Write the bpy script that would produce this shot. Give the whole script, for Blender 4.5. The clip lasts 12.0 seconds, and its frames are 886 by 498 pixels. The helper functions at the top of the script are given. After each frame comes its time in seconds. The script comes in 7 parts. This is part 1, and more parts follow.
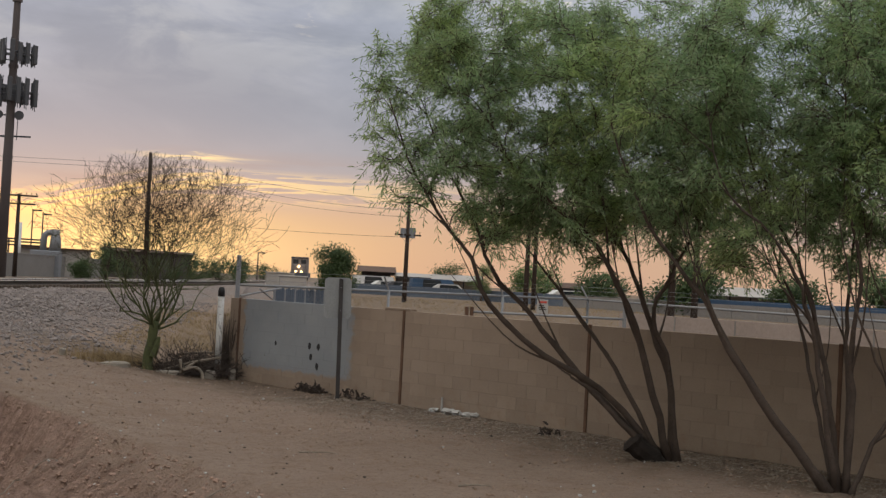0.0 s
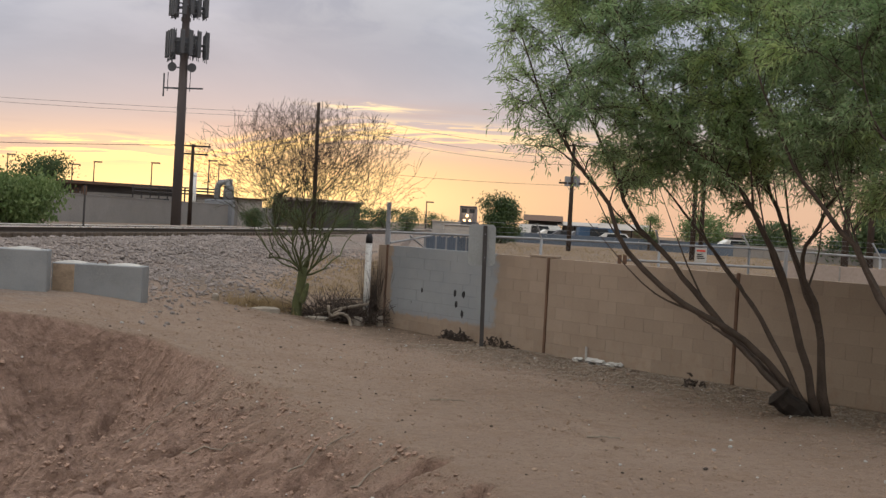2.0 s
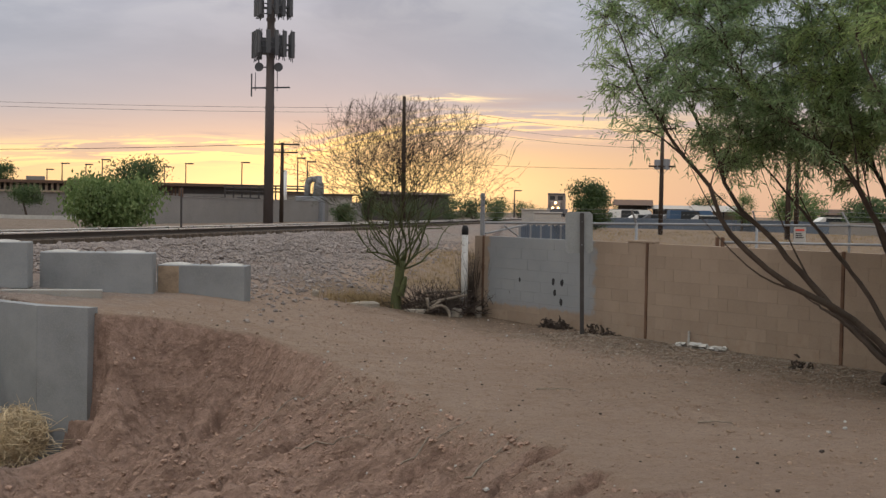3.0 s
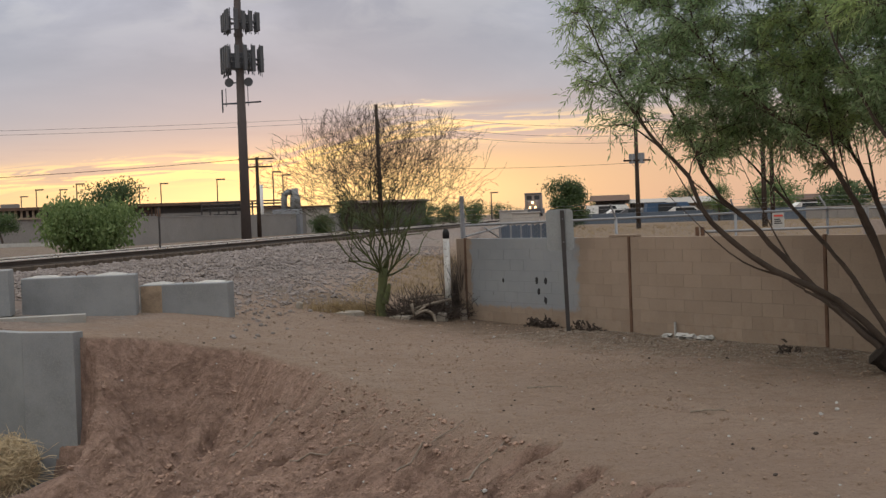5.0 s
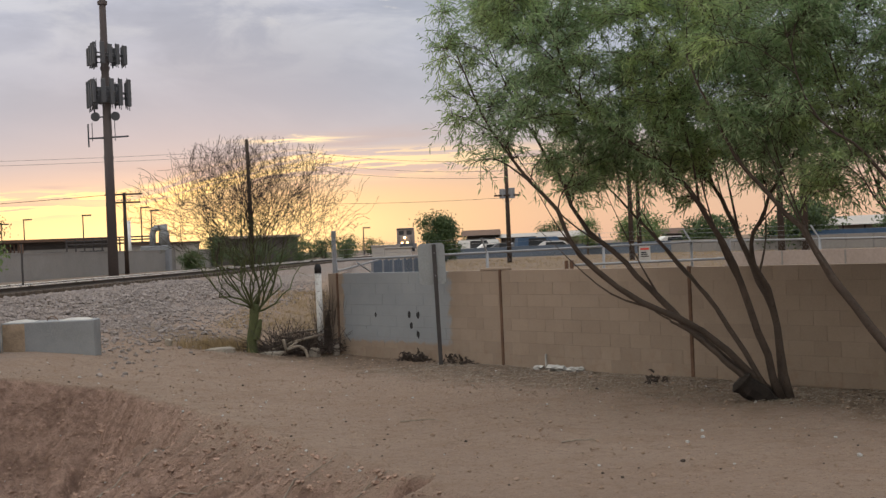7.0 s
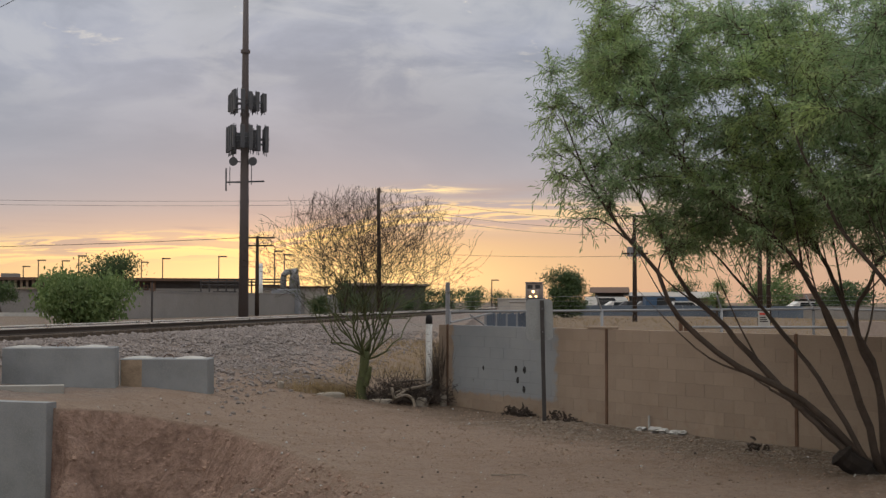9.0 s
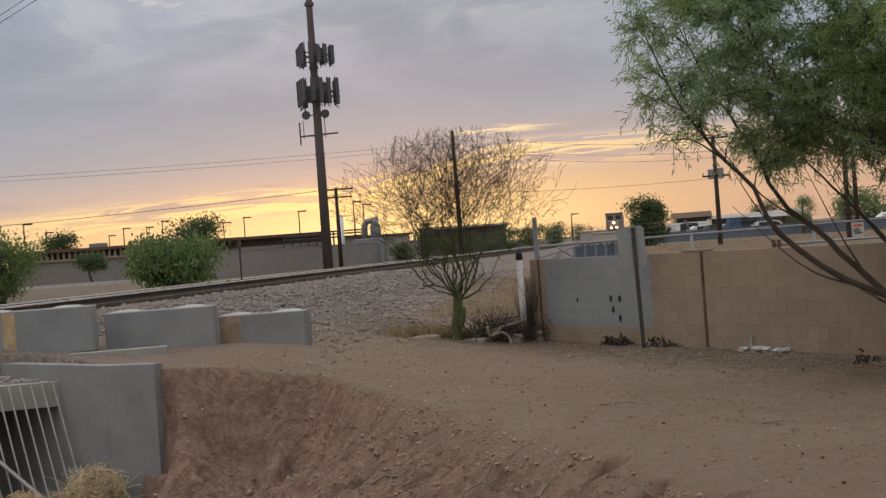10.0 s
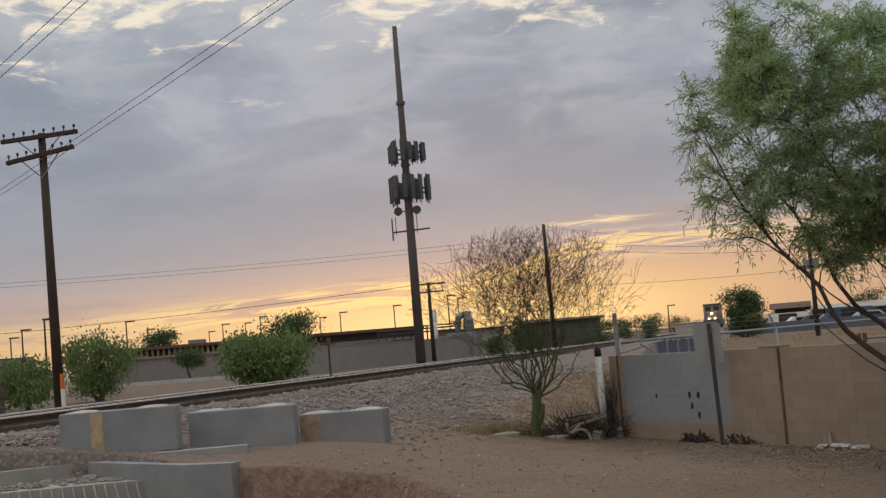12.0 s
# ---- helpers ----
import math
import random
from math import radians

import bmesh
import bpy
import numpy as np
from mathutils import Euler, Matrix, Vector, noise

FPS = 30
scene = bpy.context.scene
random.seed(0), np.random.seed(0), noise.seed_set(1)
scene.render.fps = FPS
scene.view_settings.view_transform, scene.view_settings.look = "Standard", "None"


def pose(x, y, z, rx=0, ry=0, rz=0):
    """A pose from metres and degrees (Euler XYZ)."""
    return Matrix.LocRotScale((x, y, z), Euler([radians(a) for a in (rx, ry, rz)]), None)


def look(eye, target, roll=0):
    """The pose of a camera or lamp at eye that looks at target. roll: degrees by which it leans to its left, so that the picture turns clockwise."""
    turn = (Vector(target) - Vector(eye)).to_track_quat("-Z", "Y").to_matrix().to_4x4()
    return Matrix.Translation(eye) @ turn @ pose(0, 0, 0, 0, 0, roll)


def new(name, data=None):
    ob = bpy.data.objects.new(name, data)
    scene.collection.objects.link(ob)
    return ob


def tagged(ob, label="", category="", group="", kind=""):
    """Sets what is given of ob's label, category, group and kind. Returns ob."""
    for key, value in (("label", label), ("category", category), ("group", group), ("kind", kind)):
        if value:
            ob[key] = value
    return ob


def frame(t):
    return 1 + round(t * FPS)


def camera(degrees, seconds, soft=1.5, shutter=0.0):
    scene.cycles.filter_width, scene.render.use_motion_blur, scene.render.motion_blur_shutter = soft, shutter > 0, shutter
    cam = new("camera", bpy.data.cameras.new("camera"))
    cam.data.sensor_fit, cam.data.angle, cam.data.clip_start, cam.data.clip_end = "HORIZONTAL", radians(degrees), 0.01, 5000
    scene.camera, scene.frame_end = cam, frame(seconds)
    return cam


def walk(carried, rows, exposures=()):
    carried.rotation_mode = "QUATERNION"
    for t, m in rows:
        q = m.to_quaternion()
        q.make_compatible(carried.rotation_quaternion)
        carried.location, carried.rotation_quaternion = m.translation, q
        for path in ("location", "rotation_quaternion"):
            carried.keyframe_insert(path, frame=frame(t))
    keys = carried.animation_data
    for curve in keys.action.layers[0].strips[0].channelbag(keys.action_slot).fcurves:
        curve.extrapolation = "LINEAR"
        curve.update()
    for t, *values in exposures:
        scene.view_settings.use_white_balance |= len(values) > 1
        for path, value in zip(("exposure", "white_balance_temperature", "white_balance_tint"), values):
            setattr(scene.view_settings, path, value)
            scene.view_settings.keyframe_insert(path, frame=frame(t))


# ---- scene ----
cam = camera(38.0, 12.0, soft=1.4)
PATH = [
    (0, (1.029, -6.021, 2.064), (1.306, -4.041, 2.119), 3.1),
    (0.5, (1.098, -6.028, 2.052), (1.467, -4.064, 2.128), 3.5),
    (1, (1.334, -5.861, 2.055), (1.642, -3.887, 2.142), 4.1),
    (1.5, (1.492, -5.81, 2.066), (1.739, -3.826, 2.107), 4.1),
    (2, (1.512, -5.674, 2.043), (1.53, -3.674, 2.005), 3.2),
    (2.5, (1.421, -5.731, 2.058), (1.33, -3.734, 1.997), 2.3),
    (4.5, (1.324, -5.727, 2.038), (1.224, -3.73, 1.988), -1.8),
    (5, (1.318, -5.723, 2.038), (1.231, -3.726, 1.987), -2.1),
    (5.5, (1.295, -5.729, 2.029), (1.227, -3.732, 1.955), -2.1),
    (6, (1.296, -5.733, 2.023), (1.26, -3.736, 1.921), -2.1),
    (6.5, (1.308, -5.73, 2.039), (1.307, -3.733, 1.918), -2.1),
    (7, (1.323, -5.734, 2.021), (1.436, -3.737, 2.017), -2.4),
    (7.2, (1.339, -5.731, 2.024), (1.52, -3.74, 2.083), -2.4),
    (8.8, (1.704, -5.989, 2.007), (1.709, -3.991, 2.1), 1.0),
    (9, (1.701, -5.948, 2.035), (1.612, -3.951, 2.117), 0.1),
    (9.5, (1.609, -5.943, 2.015), (1.196, -3.986, 1.986), -0.6),
    (10, (1.517, -5.869, 1.987), (1.304, -3.881, 1.982), -4.2),
    (10.5, (1.5, -5.708, 1.993), (1.386, -3.714, 2.112), -6.1),
    (11, (1.59, -5.718, 1.979), (1.461, -3.728, 2.133), -6.1),
    (11.5, (1.843, -5.89, 1.944), (1.634, -3.901, 1.999), -5.3),
    (12, (1.94, -6.134, 2.051), (1.59, -4.17, 2.201), -4.7),
]
EXPOSURE = [(0.0, -0.16), (0.5, 0.12), (1.0, 0.24), (1.5, 0.2), (2.0, 0.17), (2.5, 0.1), (5.0, 0.03), (6.5, 0.12), (7.2, 0.2), (8.8, -0.1), (9.5, -0.25), (10.5, -0.08), (11.0, -0.33), (11.5, -0.42), (12.0, -0.32)]
walk(cam, [(t, look(eye, target, roll)) for t, eye, target, roll in PATH], EXPOSURE)

# ---------------------------------------------------------------- light
SUN_BEARING, SUN_ELEVATION = -9.0, 1.2      # degrees east of +y, above the horizon


def nodes_of(owner):
    owner.use_nodes = True
    nt = owner.node_tree
    nt.nodes.clear()
    return nt


def node(nt, kind, inputs=(), **props):
    n = nt.nodes.new(kind)
    for key, value in props.items():
        set_prop(n, key, value)
    for key, value in dict(inputs).items():
        if isinstance(value, bpy.types.NodeSocket):
            nt.links.new(value, n.inputs[key])
        else:
            n.inputs[key].default_value = value
    return n


def set_prop(n, key, value):
    if key == "operation":
        n.operation = value
    elif key == "blend_type":
        n.blend_type = value
    elif key == "data_type":
        n.data_type = value
    elif key == "sky_type":
        n.sky_type = value
    elif key == "clamp":
        n.use_clamp = value


def maths(nt, op, a, b=0.0, c=0.0, clamp=False):
    n = node(nt, "ShaderNodeMath", {0: a, 1: b, 2: c}, operation=op)
    n.use_clamp = clamp
    return n.outputs[0]


def ramp(nt, fac, stops, mode="LINEAR"):
    n = nt.nodes.new("ShaderNodeValToRGB")
    n.color_ramp.interpolation = mode
    e = n.color_ramp.elements
    while len(e) < len(stops):
        e.new(0.5)
    for el, (p, c) in zip(e, stops):
        el.position = p
        el.color = (*c, 1) if len(c) == 3 else c
    nt.links.new(fac, n.inputs[0])
    return n.outputs[0]


def mix(nt, fac, a, b, mode="MIX"):
    n = nt.nodes.new("ShaderNodeMix")
    n.data_type, n.blend_type = "RGBA", mode
    for key, value in (("Factor", fac), ("A", a), ("B", b)):
        sock = [s for s in n.inputs if s.name == key and s.enabled][0]
        if isinstance(value, bpy.types.NodeSocket):
            nt.links.new(value, sock)
        elif key == "Factor":
            sock.default_value = value
        else:
            sock.default_value = (*value, 1) if len(value) == 3 else value
    return [s for s in n.outputs if s.enabled][0]


def lin(r, g, b):
    """Linear colour from 0-255 display values."""
    return tuple((c / 255 / 12.92) if c < 10.3 else ((c / 255 + 0.055) / 1.055) ** 2.4 for c in (r, g, b))


def smooth(nt, x, lo, hi):
    n = node(nt, "ShaderNodeMapRange", {"Value": x, "From Min": lo, "From Max": hi})
    n.interpolation_type = "SMOOTHSTEP"
    return n.outputs[0]


def make_world():
    world = bpy.data.worlds.new("sky")
    scene.world = world
    nt = nodes_of(world)
    d = node(nt, "ShaderNodeTexCoord").outputs["Generated"]
    sep = node(nt, "ShaderNodeSeparateXYZ", {0: d})
    x, y, z = sep.outputs
    elev = maths(nt, "MULTIPLY", maths(nt, "ARCSINE", z), 57.2958)
    bear = maths(nt, "MULTIPLY", maths(nt, "ARCTAN2", x, y), 57.2958)
    # cloud deck: colour by height above the horizon
    # the deck's lower edge lies higher to the right of the sun
    edge = maths(nt, "ADD", maths(nt, "MULTIPLY", smooth(nt, bear, -32.0, -12.0), 0.8), maths(nt, "ADD", maths(nt, "MULTIPLY", maths(nt, "MULTIPLY", smooth(nt, bear, -11.0, -3.0), maths(nt, "SUBTRACT", 1.0, smooth(nt, bear, 6.0, 28.0))), 1.4), 2.0))
    lift = maths(nt, "MULTIPLY", maths(nt, "SUBTRACT", edge, 2.7), maths(nt, "SUBTRACT", 1.0, smooth(nt, elev, 3.0, 9.0)))
    e1 = maths(nt, "DIVIDE", maths(nt, "SUBTRACT", elev, maths(nt, "MULTIPLY", lift, 0.35)), 60.0, clamp=True)
    deck = ramp(nt, e1, [(0.0, (1.12, 0.66, 0.34)), (0.018, (1.15, 0.74, 0.40)), (0.034, (1.06, 0.74, 0.50)),
                         (0.050, lin(230, 212, 214)), (0.072, lin(210, 210, 220)), (0.11, lin(199, 207, 223)),
                         (0.19, lin(208, 217, 236)), (0.26, lin(232, 238, 248)), (0.40, (1.04, 1.14, 1.30)), (1.0, (1.12, 1.31, 1.62))])
    # glow round the hidden sun
    db = maths(nt, "DIVIDE", maths(nt, "SUBTRACT", bear, SUN_BEARING - 2), 19.0)
    de = maths(nt, "DIVIDE", maths(nt, "SUBTRACT", elev, 0.7), 2.2)
    r2 = maths(nt, "ADD", maths(nt, "MULTIPLY", db, db), maths(nt, "MULTIPLY", de, de))
    glow = maths(nt, "POWER", 2.718, maths(nt, "MULTIPLY", r2, -1.0))
    col = mix(nt, maths(nt, "MULTIPLY", glow, 0.95, clamp=True), deck, (1.56, 1.12, 0.57))
    db2 = maths(nt, "DIVIDE", maths(nt, "SUBTRACT", bear, SUN_BEARING + 1), 7.5)
    de2 = maths(nt, "DIVIDE", maths(nt, "SUBTRACT", elev, 0.9), 1.2)
    core = maths(nt, "POWER", 2.718, maths(nt, "MULTIPLY", maths(nt, "ADD", maths(nt, "MULTIPLY", db2, db2), maths(nt, "MULTIPLY", de2, de2)), -1.0))
    col = mix(nt, maths(nt, "MULTIPLY", core, 0.8, clamp=True), col, (2.1, 1.6, 0.70))
    # duller peach towards the right
    peach = maths(nt, "MULTIPLY", smooth(nt, bear, -5.0, 12.0), maths(nt, "SUBTRACT", 1.0, smooth(nt, elev, 2.5, 5.5)))
    col = mix(nt, maths(nt, "MULTIPLY", peach, 0.8), col, (0.97, 0.65, 0.49))
    # low stratus streaks, long along the horizon
    sx = node(nt, "ShaderNodeCombineXYZ", {0: maths(nt, "MULTIPLY", bear, 0.11), 1: maths(nt, "MULTIPLY", elev, 1.25), 2: 3.7}).outputs[0]
    n1 = node(nt, "ShaderNodeTexNoise", {"Vector": sx, "Scale": 1.0, "Detail": 6.0, "Roughness": 0.58, "Distortion": 0.35}).outputs[0]
    rel = maths(nt, "SUBTRACT", elev, edge)
    band = maths(nt, "MULTIPLY", smooth(nt, rel, -1.1, -0.3), maths(nt, "SUBTRACT", 1.0, smooth(nt, rel, 0.4, 1.8)))
    off = maths(nt, "ADD", bear, 10.0)
    near = maths(nt, "POWER", 2.718, maths(nt, "MULTIPLY", maths(nt, "MULTIPLY", off, off), -0.0045))
    dark = maths(nt, "MULTIPLY", maths(nt, "MULTIPLY", smooth(nt, n1, 0.44, 0.62), band), 0.6)
    col = mix(nt, dark, col, lin(216, 200, 200))
    # thin torn streaks, lit from below along the edge
    sx2 = node(nt, "ShaderNodeCombineXYZ", {0: maths(nt, "MULTIPLY", bear, 0.26), 1: maths(nt, "MULTIPLY", rel, 3.4), 2: 5.3}).outputs[0]
    n2 = node(nt, "ShaderNodeTexNoise", {"Vector": sx2, "Scale": 1.0, "Detail": 6.0, "Roughness": 0.62, "Distortion": 0.7}).outputs[0]
    rim = maths(nt, "MULTIPLY", smooth(nt, rel, -1.3, -0.5), maths(nt, "SUBTRACT", 1.0, smooth(nt, rel, -0.1, 0.5)))
    lit = maths(nt, "MULTIPLY", maths(nt, "MULTIPLY", smooth(nt, n2, 0.45, 0.53), rim), near)
    col = mix(nt, lit, col, (2.0, 1.42, 0.60))
    # one bright tear in the deck to the right of the mast
    rx = maths(nt, "DIVIDE", maths(nt, "SUBTRACT", bear, -3.2), 1.9)
    ry = maths(nt, "DIVIDE", maths(nt, "ADD", maths(nt, "SUBTRACT", elev, 5.0), maths(nt, "MULTIPLY", maths(nt, "SUBTRACT", n2, 0.5), 0.9)), 0.11)
    tear = maths(nt, "POWER", 2.718, maths(nt, "MULTIPLY", maths(nt, "ADD", maths(nt, "MULTIPLY", rx, rx), maths(nt, "MULTIPLY", ry, ry)), -1.0))
    col = mix(nt, tear, col, (1.9, 1.45, 0.75))
    # higher cloud: soft grey billows with bright breaks
    hx = node(nt, "ShaderNodeCombineXYZ", {0: maths(nt, "MULTIPLY", bear, 0.075), 1: maths(nt, "MULTIPLY", elev, 0.20), 2: 1.3}).outputs[0]
    n3 = node(nt, "ShaderNodeTexNoise", {"Vector": hx, "Scale": 1.0, "Detail": 7.0, "Roughness": 0.55, "Distortion": 0.3}).outputs[0]
    high = smooth(nt, elev, 3.5, 9.0)
    shade = maths(nt, "MULTIPLY", maths(nt, "MULTIPLY", smooth(nt, n3, 0.42, 0.60), high), 0.62)
    col = mix(nt, shade, col, lin(170, 183, 202))
    mx = node(nt, "ShaderNodeCombineXYZ", {0: maths(nt, "MULTIPLY", bear, 0.20), 1: maths(nt, "MULTIPLY", elev, 0.50), 2: 4.4}).outputs[0]
    n5 = node(nt, "ShaderNodeTexNoise", {"Vector": mx, "Scale": 1.0, "Detail": 7.0, "Roughness": 0.58, "Distortion": 0.5}).outputs[0]
    mottle = smooth(nt, elev, 6.5, 11.0)
    col = mix(nt, maths(nt, "MULTIPLY", maths(nt, "MULTIPLY", smooth(nt, n5, 0.46, 0.64), mottle), 0.32), col, (1.02, 1.04, 1.06))
    col = mix(nt, maths(nt, "MULTIPLY", maths(nt, "MULTIPLY", smooth(nt, n5, 0.50, 0.36), mottle), 0.28), col, lin(168, 180, 200))
    tx = node(nt, "ShaderNodeCombineXYZ", {0: maths(nt, "MULTIPLY", bear, 0.30), 1: maths(nt, "MULTIPLY", elev, 0.85), 2: 2.2}).outputs[0]
    n4 = node(nt, "ShaderNodeTexNoise", {"Vector": tx, "Scale": 1.0, "Detail": 8.0, "Roughness": 0.62, "Distortion": 0.4}).outputs[0]
    more = maths(nt, "ADD", maths(nt, "MULTIPLY", smooth(nt, elev, 12.5, 16.5), 0.16), maths(nt, "MULTIPLY", smooth(nt, bear, -15.0, -27.0), 0.05))
    breaks = maths(nt, "MULTIPLY", smooth(nt, maths(nt, "ADD", n4, more), 0.60, 0.74), smooth(nt, elev, 9.5, 13.0))
    col = mix(nt, breaks, col, (1.62, 1.46, 1.18))
    # clear air above the clouds
    sky = node(nt, "ShaderNodeTexSky", sky_type="NISHITA")
    sky.sun_disc = False
    sky.sun_elevation, sky.sun_rotation = radians(SUN_ELEVATION), radians(SUN_BEARING)
    total = node(nt, "ShaderNodeBackground", {"Color": col, "Strength": CLOUD_LIGHT}).outputs[0]
    air = node(nt, "ShaderNodeBackground", {"Color": sky.outputs[0], "Strength": 0.012}).outputs[0]
    add = node(nt, "ShaderNodeAddShader", {0: total, 1: air}).outputs[0]
    out = nt.nodes.new("ShaderNodeOutputWorld")
    nt.links.new(add, out.inputs[0])


CLOUD_LIGHT = 0.66
make_world()
# soft fill lamp added overhead, for faces turned away from the low hidden sun
overhead_fill = new("overhead_fill", bpy.data.lights.new("overhead_fill", "SUN"))
overhead_fill.data.energy, overhead_fill.data.angle, overhead_fill.data.color = 0.9, radians(60), (0.93, 0.97, 1.06)
overhead_fill.matrix_world = look((0, 0, 40), (3, 9, 0))

# ---------------------------------------------------------------- materials


def material(name, colour, vary=0.25, scale=3.0, fine=40.0, rough=0.85, bump=0.3, metal=0.0, second=None, depth=0.02, spec=0.3, random_tint=0.0):
    """A procedural surface: two scales of variation, relief, and wear in a second colour."""
    m = bpy.data.materials.new(name)
    nt = nodes_of(m)
    pos = node(nt, "ShaderNodeNewGeometry").outputs["Position"]
    big = node(nt, "ShaderNodeTexNoise", {"Vector": pos, "Scale": scale, "Detail": 5.0, "Roughness": 0.6}).outputs[0]
    small = node(nt, "ShaderNodeTexNoise", {"Vector": pos, "Scale": fine, "Detail": 4.0, "Roughness": 0.65}).outputs[0]
    lo = tuple(c * (1 - vary) for c in colour)
    hi = tuple(min(1, c * (1 + vary)) for c in colour)
    col = ramp(nt, big, [(0.25, lo), (0.75, hi)])
    if second:
        col = mix(nt, smooth(nt, small, 0.52, 0.68), col, second)
    g = maths(nt, "ADD", maths(nt, "MULTIPLY", small, 0.5), 0.75)
    col = mix(nt, 1.0, col, node(nt, "ShaderNodeCombineXYZ", {0: g, 1: g, 2: g}).outputs[0], "MULTIPLY")
    if random_tint:
        rnd = node(nt, "ShaderNodeObjectInfo").outputs["Random"]
        v = maths(nt, "ADD", maths(nt, "MULTIPLY", rnd, 2 * random_tint), 1 - random_tint)
        col = mix(nt, 1.0, col, node(nt, "ShaderNodeCombineXYZ", {0: v, 1: v, 2: v}).outputs[0], "MULTIPLY")
    bs = nt.nodes.new("ShaderNodeBsdfPrincipled")
    nt.links.new(col, bs.inputs["Base Color"])
    bs.inputs["Metallic"].default_value = metal
    bs.inputs["Specular IOR Level"].default_value = spec
    r = maths(nt, "ADD", maths(nt, "MULTIPLY", big, 0.2), rough - 0.1, clamp=True)
    nt.links.new(r, bs.inputs["Roughness"])
    if bump:
        h = maths(nt, "ADD", maths(nt, "MULTIPLY", small, 0.6), maths(nt, "MULTIPLY", big, 0.4))
        b = node(nt, "ShaderNodeBump", {"Height": h, "Strength": bump, "Distance": depth}).outputs[0]
        nt.links.new(b, bs.inputs["Normal"])
    out = nt.nodes.new("ShaderNodeOutputMaterial")
    nt.links.new(bs.outputs[0], out.inputs[0])
    return m


def leaf_material(name, a, b, c, through_amount=0.35, gloss=0.25, clump_tint=None):
    """Leaves: every leaf its own green, with light passing through; clumps picked by noise in a second tint."""
    m = bpy.data.materials.new(name)
    nt = nodes_of(m)
    geo = node(nt, "ShaderNodeNewGeometry")
    rnd = geo.outputs["Random Per Island"]
    col = ramp(nt, rnd, [(0.0, a), (0.55, b), (1.0, c)])
    n = node(nt, "ShaderNodeTexNoise", {"Vector": geo.outputs["Position"], "Scale": 1.1, "Detail": 3.0}).outputs[0]
    if clump_tint:
        n2 = node(nt, "ShaderNodeTexNoise", {"Vector": geo.outputs["Position"], "Scale": 0.75, "Detail": 4.0, "Roughness": 0.65}).outputs[0]
        col = mix(nt, maths(nt, "MULTIPLY", smooth(nt, n2, 0.47, 0.64), 0.8), col, clump_tint)
    g = maths(nt, "ADD", maths(nt, "MULTIPLY", n, 0.9), 0.55)
    col = mix(nt, 1.0, col, node(nt, "ShaderNodeCombineXYZ", {0: g, 1: g, 2: g}).outputs[0], "MULTIPLY")
    bs = node(nt, "ShaderNodeBsdfPrincipled", {"Base Color": col, "Roughness": 0.5, "Specular IOR Level": gloss}).outputs[0]
    tr = node(nt, "ShaderNodeBsdfTranslucent", {"Color": col}).outputs[0]
    ms = node(nt, "ShaderNodeMixShader", {0: through_amount, 1: bs, 2: tr}).outputs[0]
    out = nt.nodes.new("ShaderNodeOutputMaterial")
    nt.links.new(ms, out.inputs[0])
    return m


def glow_material(name, colour, strength):
    m = bpy.data.materials.new(name)
    nt = nodes_of(m)
    e = node(nt, "ShaderNodeEmission", {"Color": (*colour, 1), "Strength": strength}).outputs[0]
    out = nt.nodes.new("ShaderNodeOutputMaterial")
    nt.links.new(e, out.inputs[0])
    return m


M_CONCRETE = material("concrete", (0.238, 0.247, 0.256), 0.2, 1.6, 55, 0.85, 0.3, second=(0.25, 0.25, 0.245))
M_CONCRETE_OLD = material("concrete_old", (0.31, 0.30, 0.28), 0.2, 1.2, 40, 0.9, 0.3, second=(0.27, 0.23, 0.19))
M_PALE = material("pale_concrete", (0.42, 0.41, 0.39), 0.2, 3, 30, 0.9, 0.5)
# concrete inside the culvert, its colour darkened for the shade in there
M_DARKVOID = material("shaded_culvert_concrete", (0.13, 0.125, 0.12), 0.3, 1, 20, 0.95, 0.3)
M_STEEL = material("galvanised_steel", (0.25, 0.255, 0.265), 0.15, 4, 60, 0.5, 0.1, metal=0.15)
M_GREYSTEEL = material("grey_steel", (0.24, 0.25, 0.27), 0.15, 3, 40, 0.6, 0.1, metal=0.2)
M_BAR = material("grate_steel", (0.33, 0.31, 0.30), 0.25, 4, 50, 0.6, 0.15, metal=0.3)
M_RUST = material("rusty_steel", (0.13, 0.075, 0.05), 0.4, 3, 30, 0.85, 0.3, second=(0.08, 0.045, 0.03))
M_DARKSTEEL = material("dark_steel", (0.055, 0.05, 0.05), 0.3, 3, 40, 0.6, 0.2)
M_RAIL = material("rail_side", (0.045, 0.034, 0.028), 0.3, 2, 30, 0.8, 0.2)
M_RAILTOP = material("rail_head", (0.80, 0.79, 0.77), 0.10, 2, 30, 0.30, 0.05, metal=0.9)
M_TIE = material("sleeper_wood", (0.09, 0.07, 0.055), 0.35, 3, 25, 0.9, 0.5)
M_POLE = material("pole_wood", (0.055, 0.040, 0.032), 0.3, 2, 30, 0.9, 0.4)
M_BLACK = material("black_plastic", (0.02, 0.02, 0.022), 0.3, 5, 40, 0.6, 0.1)
M_WHITE = material("white_paint", (0.70, 0.69, 0.67), 0.12, 3, 40, 0.6, 0.1, second=(0.55, 0.53, 0.50))
M_ORANGE = material("orange_plastic", (0.62, 0.16, 0.05), 0.15, 4, 40, 0.55, 0.1)
M_RED = material("red_plastic", (0.60, 0.08, 0.06), 0.15, 4, 40, 0.55, 0.1)
